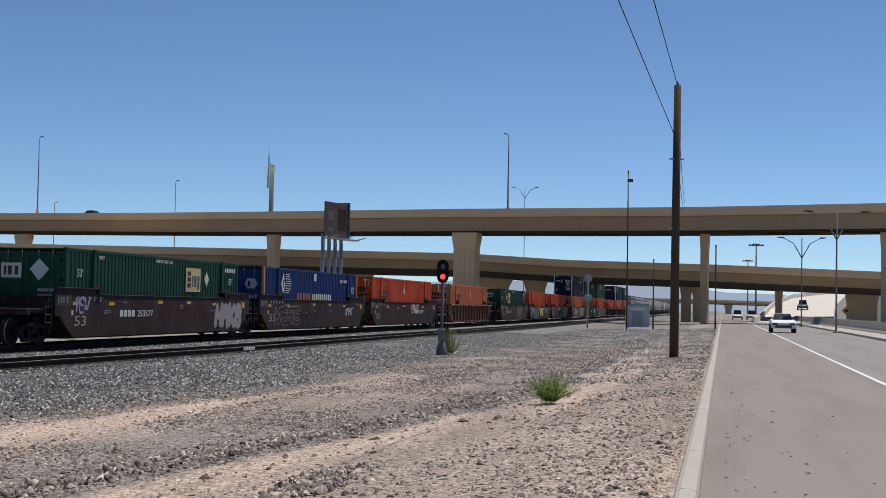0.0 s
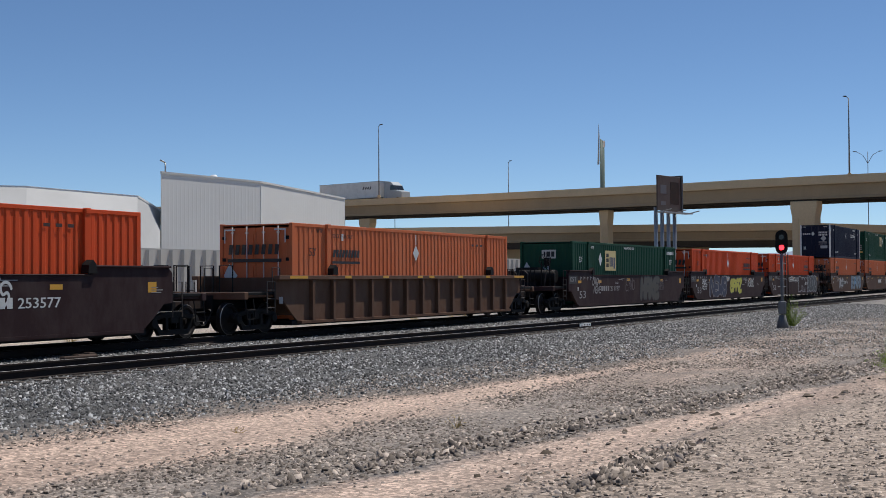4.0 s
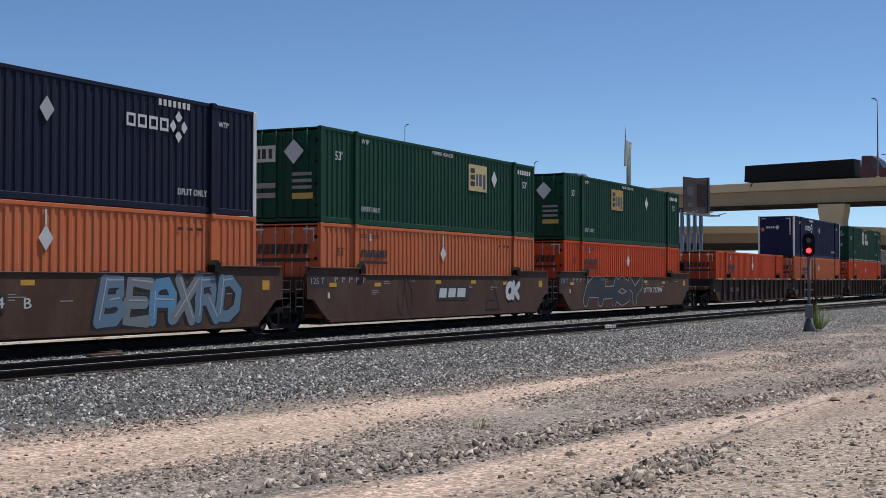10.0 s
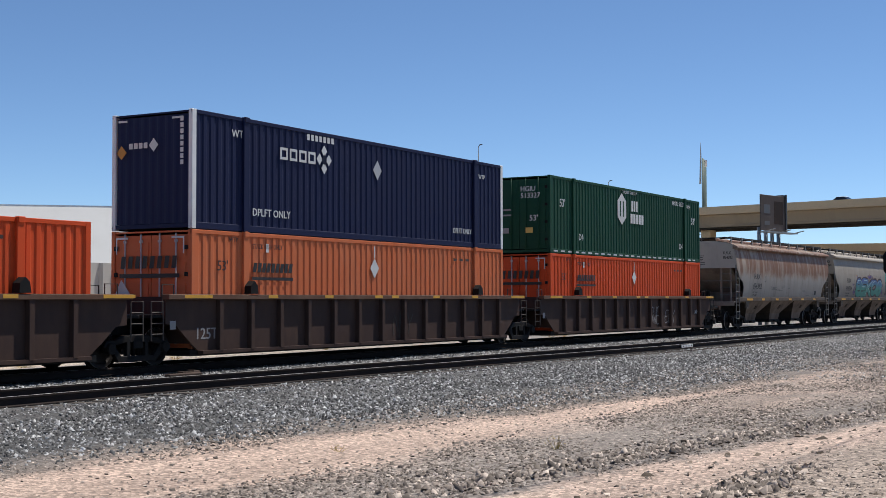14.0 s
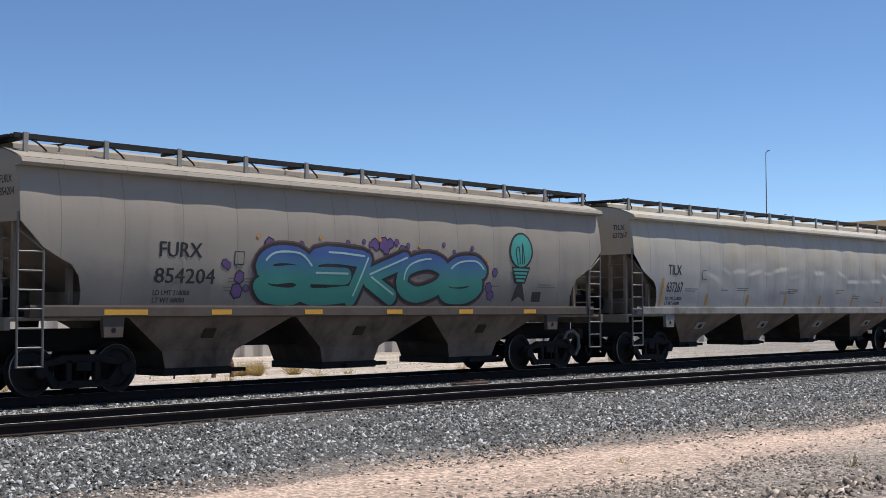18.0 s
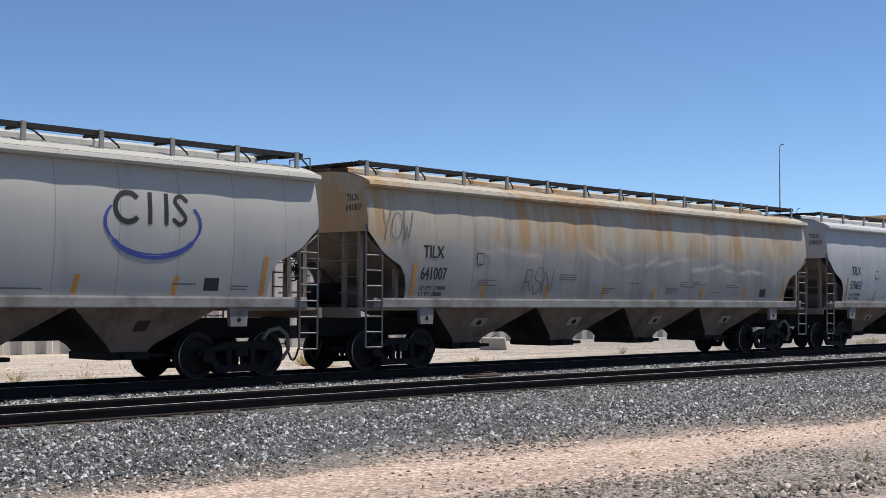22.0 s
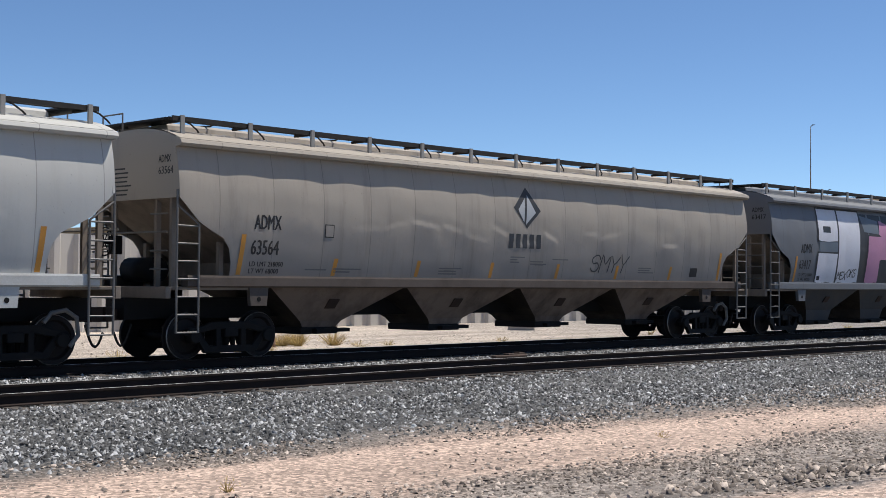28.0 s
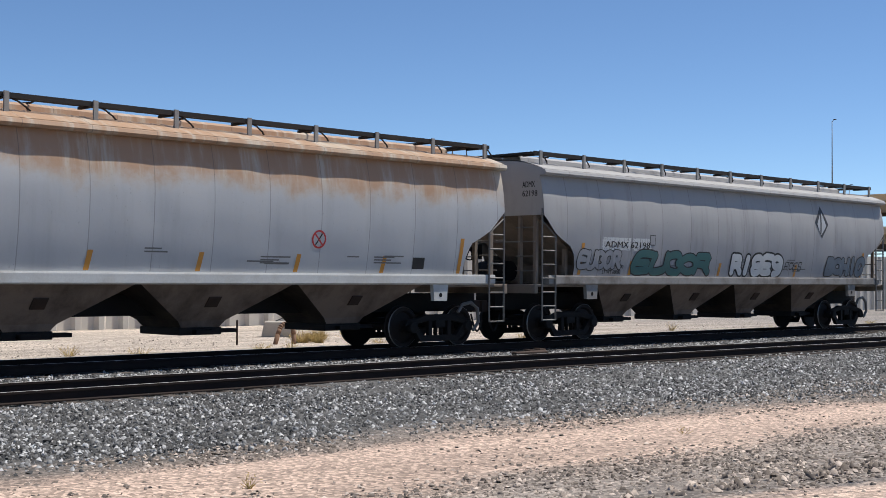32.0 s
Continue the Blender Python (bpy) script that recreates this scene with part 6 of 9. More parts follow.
def hub_box(label):
    c = container(GREEN, label)
    cx, cz = -1.32, 2.0
    mark([[(cx + 0.52 * math.sin(a), cz + 0.66 * math.cos(a)) for a in np.linspace(0, math.tau, 7)[:-1]]], PALE, c, name="emblem", label="white hexagon emblem")
    mark([rect(cx - 0.22, cx - 0.1, 1.68, 2.32), rect(cx + 0.1, cx + 0.22, 1.68, 2.32)], GREEN, c, -1.309, "emblem_mark")
    mark(slant_bars(-0.3, 0.45, 1.95, 2.4, 3, 0, 0.3) + slant_bars(-0.4, 1.1, 1.45, 1.85, 5, 0, 0.25), PALE, c, name="name_block", label="white name bars")
    write("HGIU 513327", 4.5, 2.5, 0.2, PALE, c, wide=1.7)
    write("HGIU 513327", -1.2, 2.66, 0.12, PALE, c, wide=1.5)
    write("53'", -7.3, 1.75, 0.3, PALE, c)
    write("53'", 6.9, 1.75, 0.3, PALE, c)
    write("WTP", 6.3, 2.45, 0.16, PALE, c)
    for x in (-5.6, 5.3):
        write("D4", x, 0.55, 0.25, PALE, c)
    mark([rect(-7.8 + k * 0.62, -7.45 + k * 0.62, 0.05, 0.11) for k in range(25)], PALE, c, -1.302)
    write("HGIU", -0.1, 2.3, 0.2, PALE, c, end=-HALF - 0.04, wide=0.6)
    write("513327", -0.1, 2.05, 0.2, PALE, c, end=-HALF - 0.04, wide=0.8)
    write("53'", -0.45, 1.2, 0.22, PALE, c, end=-HALF - 0.04)
    end_mark(c, [[(1.05, 2.0), (0.85, 2.0), (0.85, 2.3), (1.05, 2.3)], [(0.9, 1.4), (0.3, 1.4), (0.3, 1.46), (0.9, 1.46)], [(0.9, 1.6), (0.3, 1.6), (0.3, 1.66), (0.9, 1.66)], [(0.7, 0.75), (0.4, 0.75), (0.4, 0.95), (0.7, 0.95)]], DULL, 0.04)
    end_mark(c, [[(-0.3, 0.75), (-0.6, 0.75), (-0.6, 0.95), (-0.3, 0.95)]], GOLD, 0.042)
    return c


# ---- running gear ----
def wheelset_mesh(r):
    bm = bmesh.new()
    for s in (-1, 1):
        prof = ((0.0, 0.10), (0.10, 0.10), (0.13, 0.055), (r * 0.72, 0.02), (r * 0.80, 0.075), (r * 0.965, 0.078), (r, 0.06), (r, -0.03), (r + 0.03, -0.04), (r + 0.03, -0.065), (r * 0.8, -0.065), (0.12, -0.05), (0.0, -0.05))
        n = 28
        rings = []
        for q, y in prof:
            rings.append([bm.verts.new((q * math.cos(k * math.tau / n), s * (0.75 + y), q * math.sin(k * math.tau / n))) for k in range(n if q else 1)])
        for i, (a, b) in enumerate(zip(rings, rings[1:])):
            for k in range(n):
                q = list(dict.fromkeys([a[k % len(a)], a[(k + 1) % len(a)], b[(k + 1) % len(b)], b[k % len(b)]]))
                if len(q) > 2:
                    bm.faces.new(q).material_index = 1 if i == 5 else 0
    rod(bm, (0, -0.75, 0), (0, 0.75, 0), 0.09, 12)
    return bm


def frame_mesh(wb, r):
    """A cast side frame with two windows, a spring nest and bearing boxes."""
    bm = bmesh.new()
    h = wb / 2
    for s in (-1, 1):
        y0, y1 = s * 0.98, s * 1.1
        if s < 0:
            y0, y1 = y1, y0
        prism(bm, [(-h - 0.22, r + 0.02), (-h - 0.12, r + 0.17), (-h + 0.2, r + 0.2), (-0.45, r + 0.28), (0.45, r + 0.28), (h - 0.2, r + 0.2), (h + 0.12, r + 0.17), (h + 0.22, r + 0.02), (h - 0.1, r + 0.06), (0.4, r + 0.13), (-0.4, r + 0.13), (-h + 0.1, r + 0.06)], y0, y1)
        prism(bm, [(-0.62, 0.13), (0.62, 0.13), (0.5, 0.27), (-0.5, 0.27)], y0, y1)
        for q in (-1, 1):
            prism(bm, [(q * (h - 0.12), r + 0.08), (q * (h + 0.04), r + 0.1), (q * 0.62, 0.13), (q * 0.46, 0.2)], y0, y1)
            box(bm, q * 0.3 - 0.06, q * 0.3 + 0.06, y0, y1, 0.2, r + 0.2)
            rod(bm, (q * h, s * 0.92, r), (q * h, s * 1.17, r), 0.13, 12)
            for k in (-0.12, 0.05):
                rod(bm, (k + 0.035, s * 1.03, 0.27), (k + 0.035, s * 1.03, r + 0.12), 0.055, 8)
    box(bm, -0.16, 0.16, -1.12, 1.12, r - 0.02, r + 0.16)
    return bm


def running_gear(car_, x, r=0.45, wb=1.78):
    t = part("truck", shared(("truck", wb, r), lambda: frame_mesh(wb, r), BLACK, 0.012), None, car_, "black cast steel truck")
    t.matrix_basis = pose(x, 0, 0)
    for q in (-1, 1):
        w = part("wheelset", shared(("wheelset", r), lambda: wheelset_mesh(r), (WHEELSTEEL, RIM)), None, t, "dark steel wheels on an axle")
        w.matrix_basis = pose(q * wb / 2, 0, r)
    return t


WHEELSTEEL = paint("wheel_steel", (0.015, 0.012, 0.011), 0.65, metal=0.0, dirt=(0.045, 0.03, 0.024), amount=0.5)


def bent_rod(bm, pts, r, n=6):
    """One bent pipe or bar through points."""
    P = [Vector(p) for p in pts]
    rings = []
    for i, p in enumerate(P):
        d = (P[min(i + 1, len(P) - 1)] - P[max(i - 1, 0)]).normalized()
        u = d.orthogonal().normalized() if i == 0 else (rings[-1][1] - d * rings[-1][1].dot(d)).normalized()
        w = d.cross(u)
        rings.append(([bm.verts.new(p + (u * math.cos(k * math.tau / n) + w * math.sin(k * math.tau / n)) * r) for k in range(n)], u))
    for (a, _), (b, _) in zip(rings, rings[1:]):
        for k in range(n):
            bm.faces.new((a[k], a[(k + 1) % n], b[(k + 1) % n], b[k]))
    bm.faces.new(rings[0][0][::-1])
    bm.faces.new(rings[-1][0])


def brake_wheel(parent, x, y, z, facing):
    bm = bmesh.new()
    n = 20
    for k in range(n):
        a, b = k * math.tau / n, (k + 1) * math.tau / n
        rod(bm, (x, y + 0.28 * math.cos(a), z + 0.28 * math.sin(a)), (x, y + 0.28 * math.cos(b), z + 0.28 * math.sin(b)), 0.016, 6, None, False)
    for k in range(6):
        a = k * math.tau / 6
        rod(bm, (x, y, z), (x, y + 0.28 * math.cos(a), z + 0.28 * math.sin(a)), 0.012, 5)
    rod(bm, (x, y, z), (x - facing * 0.25, y, z), 0.05, 8)
    box(bm, x - facing * 0.25 - 0.08, x - facing * 0.25 + 0.08, y - 0.12, y + 0.12, z - 0.25, z + 0.12)
    return part("brake_wheel", bm, BLACK, parent)


def coupler(parent, x0, x1):
    bm = bmesh.new()
    box(bm, min(x0, x1), max(x0, x1), -0.1, 0.1, 0.76, 0.98)
    s = 1 if x1 > x0 else -1
    prism(bm, [(x1 - s * 0.1, -0.16), (x1 + s * 0.12, -0.2), (x1 + s * 0.18, -0.05), (x1 + s * 0.02, 0.02), (x1 + s * 0.14, 0.12), (x1, 0.18), (x1 - s * 0.2, 0.12)], 0.74, 1.02, "z")
    part("coupler", bm, RUSTY, parent)
    bm = bmesh.new()
    pts = [(x0, -0.35, 0.7)] + [(x0 + (x1 - x0) * u, -0.35, 0.7 - 0.42 * math.sin(u * math.pi * 0.8)) for u in np.linspace(0.1, 1.1, 8)]
    bent_rod(bm, pts, 0.025)
    part("air_hose", bm, RUBBER, parent)


# ---- well cars ----
BROWNRIB = paint("rusty_brown_car_paint", (0.12, 0.06, 0.035), 0.7, dirt=(0.2, 0.13, 0.09), amount=0.5, streak=0.3)
NAVYBLACK = spray("blue_black_spray", (0.012, 0.015, 0.022))
NAVYSPRAY = spray("navy_spray", (0.02, 0.025, 0.06))
def well_car(label, body, ribbed, lend, rend, marks):
    """lend, rend: 0 where the car is joined to the next by a shared truck, 1 where it ends with a coupler, 2 with a brake wheel too."""
    w = thing("well_car", label, "well car")
    zt, zb = (1.57, 0.3) if ribbed else (1.67, 0.31)
    for s in (-1, 1):
        bm = bmesh.new()
        out = [(-9.1, 0.98), (-8.75, 0.95), (-8.35, 0.62), (-7.95, zb + 0.03), (-7.6, zb), (7.6, zb), (7.95, zb + 0.03), (8.35, 0.62), (8.75, 0.95), (9.1, 0.98)]
        if ribbed:
            out += [(9.1, zt), (-9.1, zt)]
            prism(bm, out, s * 1.40, s * 1.34)
        else:
            out += [(9.1, 1.72), (8.95, 1.86), (6.1, 1.86), (5.98, zt), (-5.98, zt), (-6.1, 1.86), (-8.95, 1.86), (-9.1, 1.72)]
            prism(bm, out, s * 1.49, s * 1.38)
        part("side", bm, body, w)
        bm = bmesh.new()
        if ribbed:
            box(bm, -9.15, 9.15, min(s * 1.34, s * 1.55), max(s * 1.34, s * 1.55), zt - 0.02, zt + 0.1)
        else:
            for a, b, z in ((-9.0, -6.05, 1.86), (6.05, 9.0, 1.86)):
                box(bm, a, b, min(s * 1.34, s * 1.54), max(s * 1.34, s * 1.54), z, z + 0.05)
            box(bm, -5.98, 5.98, min(s * 1.34, s * 1.52), max(s * 1.34, s * 1.52), zt, zt + 0.03)
        part("top_chord", bm, RUSTTOP if ribbed else body, w, bevel=0.01)
        bm = bmesh.new()
        box(bm, -7.9, 7.9, min(s * 1.3, s * 1.52), max(s * 1.3, s * 1.52), zb - 0.05, zb + 0.03)
        part("bottom_chord", bm, body, w)
        if ribbed:
            rib = shared(("rib", body.name, s), boxed(-0.075, 0.075, min(s * 1.39, s * 1.53), max(s * 1.39, s * 1.53), zb, zt), body, 0.012)
            for k in range(-6, 7):
                q = part("rib", rib, None, w)
                q.matrix_basis = pose(k * 1.22 + 0.1, 0, 0)
        for x in (-5.98, 5.98):
            bm = bmesh.new()
            z = 1.69 if ribbed else 1.72
            prism(bm, [(x - 0.16, z), (x + 0.16, z), (x + 0.12, z + 0.22), (x, z + 0.32), (x - 0.14, z + 0.2)], s * 1.34, s * 1.56)
            part("locking_lug", bm, BLACK, w)
    bm = bmesh.new()
    box(bm, -8.2, 8.2, -1.36, 1.36, 0.2, 0.345)
    part("well_floor", bm, BLACK, w)
    for s, kind in ((-1, lend), (1, rend)):
        end = 9.75 if kind == 0 else 10.75
        bm = bmesh.new()
        box(bm, min(s * 8.15, s * end), max(s * 8.15, s * end), -0.35, 0.35, 0.72, 1.12)
        part("centre_sill", bm, BLACK, w)
        bm = bmesh.new()
        box(bm, min(s * 8.12, s * 8.22), max(s * 8.12, s * 8.22), -1.37, 1.37, 0.5, 1.62)
        part("bulkhead", bm, body, w)
        bm = bmesh.new()
        box(bm, min(s * 8.2, s * (end - 0.2)), max(s * 8.2, s * (end - 0.2)), -1.36, 1.36, 1.12, 1.2)
        part("end_platform", bm, BLACK, w, bevel=0.01)
        bm = bmesh.new()
        for q in (-1, 1):
            bent_rod(bm, [(s * 9.2, q * 1.42, 0.6), (s * 9.2, q * 1.42, 1.5), (s * 9.6, q * 1.42, 1.5), (s * 9.6, q * 1.42, 0.6)], 0.018)
            for z in (0.75, 1.0, 1.25):
                rod(bm, (s * 9.2, q * 1.42, z), (s * 9.6, q * 1.42, z), 0.015, 6)
            bent_rod(bm, [(s * 8.6, q * 1.2, 1.2), (s * 8.6, q * 1.2, 1.9), (s * 9.0, q * 1.2, 1.9), (s * 9.0, q * 1.2, 1.2)], 0.018)
        part("grab_iron", bm, CREAMDULL, w)
        if kind:
            running_gear(w, s * 9.7)
            coupler(w, s * 10.75, s * 11.5)
            bm = bmesh.new()
            box(bm, min(s * 8.2, s * 10.6), max(s * 8.2, s * 10.6), -1.3, -1.2, 1.05, 1.2)
            box(bm, min(s * 8.2, s * 10.6), max(s * 8.2, s * 10.6), 1.2, 1.3, 1.05, 1.2)
            box(bm, min(s * 10.5, s * 10.7), max(s * 10.5, s * 10.7), -1.4, 1.4, 1.0, 1.2)
            part("end_frame", bm, body, w, bevel=0.015)
            bm = bmesh.new()
            for y in (-0.9, -0.25, 0.6):
                bent_rod(bm, [(s * 10.55, y, 1.2), (s * 10.55, y, 1.95), (s * 10.55, y + 0.45, 1.95), (s * 10.55, y + 0.45, 1.2)], 0.022)
            part("handrail", bm, BLACK, w)
            bm = bmesh.new()
            bent_rod(bm, [(s * 10.2, -1.35, 1.0), (s * 10.2, -1.42, 0.45), (s * 10.6, -1.42, 0.45), (s * 10.6, -1.35, 1.0)], 0.02)
            rod(bm, (s * 10.2, -1.42, 0.7), (s * 10.6, -1.42, 0.7), 0.018, 6)
            part("step", bm, BLACK, w)
        elif s > 0:
            running_gear(w, 9.79)
        if kind == 2:
            bm = bmesh.new()
            rod(bm, (s * 9.1, -0.9, 1.65), (s * 9.1, 0.6, 1.65), 0.28, 16)
            part("air_reservoir", bm, BLACK, w)
            bm = bmesh.new()
            prism(bm, [(s * 8.3, 1.2), (s * 9.3, 1.2), (s * 9.0, 2.05), (s * 8.4, 2.05)], 0.0, 1.1)
            part("equipment_box", bm, BLACK, w)
            brake_wheel(w, s * 10.3, -0.85, 2.35, s)
            bm = bmesh.new()
            for y in (-0.95, -0.55):
                bent_rod(bm, [(s * 10.0, y, 1.2), (s * 10.0, y, 2.3), (s * 10.25, y, 2.3)], 0.03)
            part("brake_stand", bm, BLACK, w)
            for x, y in ((9.9, -1.15), (9.55, 0.3), (10.35, 0.5)):
                bm = bmesh.new()
                bent_rod(bm, [(s * x, y, 1.15), (s * x, y, 1.75), (s * x, y + 0.15, 1.9), (s * x, y + 0.4, 1.9), (s * x, y + 0.5, 1.2)], 0.025)
                part("air_pipe", bm, CREAMDULL, w)
    for q in marks:
        q(w)
    return w


RUSTTOP = paint("rust_brown_chord", (0.13, 0.07, 0.045), 0.7, dirt=(0.2, 0.14, 0.1), amount=0.5)
CREAMDULL = paint("dull_grab_iron", (0.06, 0.05, 0.045), 0.6, amount=0.4)
YW = -1.494


def stencils(ribbed=False, number53=True, seed=0):
    def put(w):
        rng = random.Random(seed)
        if ribbed:
            for x in (-8.6, -5.4, -2.9, -0.4, 0.5, 2.9, 5.4, 8.2):
                mark([rect(x, x + (1.0 if abs(x) > 8 else 0.4), 1.58, 1.66)], YELLOW, w, -1.554, "reflector")
            mark([rect(-8.95, -8.75, 0.85, 1.05)], DULL, w, -1.404)
        else:
            for x, z, b in ((-7.9, 1.32, 0.42), (-5.2, 1.32, 0.42), (-1.0, 1.4, 0.42), (1.8, 1.4, 0.42), (4.6, 1.35, 0.42), (8.1, 1.25, 0.34)):
                mark([rect(x, x + b, z, z + (0.12 if abs(x) < 8 else 0.26))], YELLOW, w, YW, "reflector")
            mark([rect(-7.98, -7.85, 0.98, 1.15)], PALE, w, YW)
            mark([rect(-9.02, -8.0, 1.3, 1.66)], INK, w, YW, "load_panel")
            write("125 T", -8.9, 1.4, 0.2, DULL, w, YW - 0.004, wide=0.72)
            if number53:
                write("53", -7.75, 0.62, 0.36, DULL, w, YW, wide=0.82)
            for k in range(5):
                x = -7.6 + k * 0.42
                mark([rect(x, x + 0.07, 1.45, 1.62), rect(x + 0.09, x + 0.2, 1.54, 1.6)], DULL, w, YW)
            for k in range(7):
                x, z = rng.uniform(-6, 8.3), rng.uniform(1.0, 1.5)
                mark([rect(x, x + rng.uniform(0.2, 0.6), z + j * 0.06, z + j * 0.06 + 0.025) for j in range(rng.choice((1, 2, 3)))], DULL, w, YW)
    return put


def company_bars(x0, x1, z, h, mt, n=4):
    return lambda w: mark(slant_bars(x0, x1, z, z + h, n, 0, 0.25), mt, w, YW, "name_block", "pale company name bars")


def reading(text, x, z, size, mt, wide, y=None):
    return lambda w: write(text, x, z, size, mt, w, y or YW, wide=wide)


def art(*a, **k):
    return lambda w: graffiti(*a[:7], w, a[7], y0=YW - 0.003, **k)


def scrawl(x0, x1, z0, z1, mt, seed, w_=0.05, y=None, word=None):
    return lambda w: tag(x0, x1, z0, z1, mt, w, seed, (y or YW) - 0.004, None, w_, word)


VIOLETPALE = spray("pale_violet_spray", (0.30, 0.28, 0.46))
GREYSPRAY = spray("blue_grey_spray", (0.19, 0.215, 0.225))
BRIGHTBLUE = spray("bright_blue_spray", (0.11, 0.27, 0.44))
STEELBLUE = spray("steel_blue_spray", (0.13, 0.21, 0.29))


def bat_shape(w):
    """A silver winged shape with black edges behind the number panel."""
    top = [(-5.05, 0.42), (-5.0, 0.95), (-4.85, 1.55), (-4.5, 1.35), (-4.3, 1.6), (-4.05, 1.3), (-3.6, 1.32), (-3.3, 1.6), (-3.15, 1.3), (-2.75, 1.45), (-2.85, 0.85), (-3.1, 0.5), (-3.3, 0.72), (-3.6, 0.4), (-3.85, 0.75), (-4.2, 0.42), (-4.5, 0.78)]
    cx, cz = -3.9, 1.0
    mark([top], INK, w, YW - 0.004, "graffiti", "black edge of a sprayed bat shape")
    mark([[(cx + (x - cx) * 0.93, cz + (z - cz) * 0.88) for x, z in top]], CHROME, w, YW - 0.008, "graffiti", "silver sprayed bat shape")


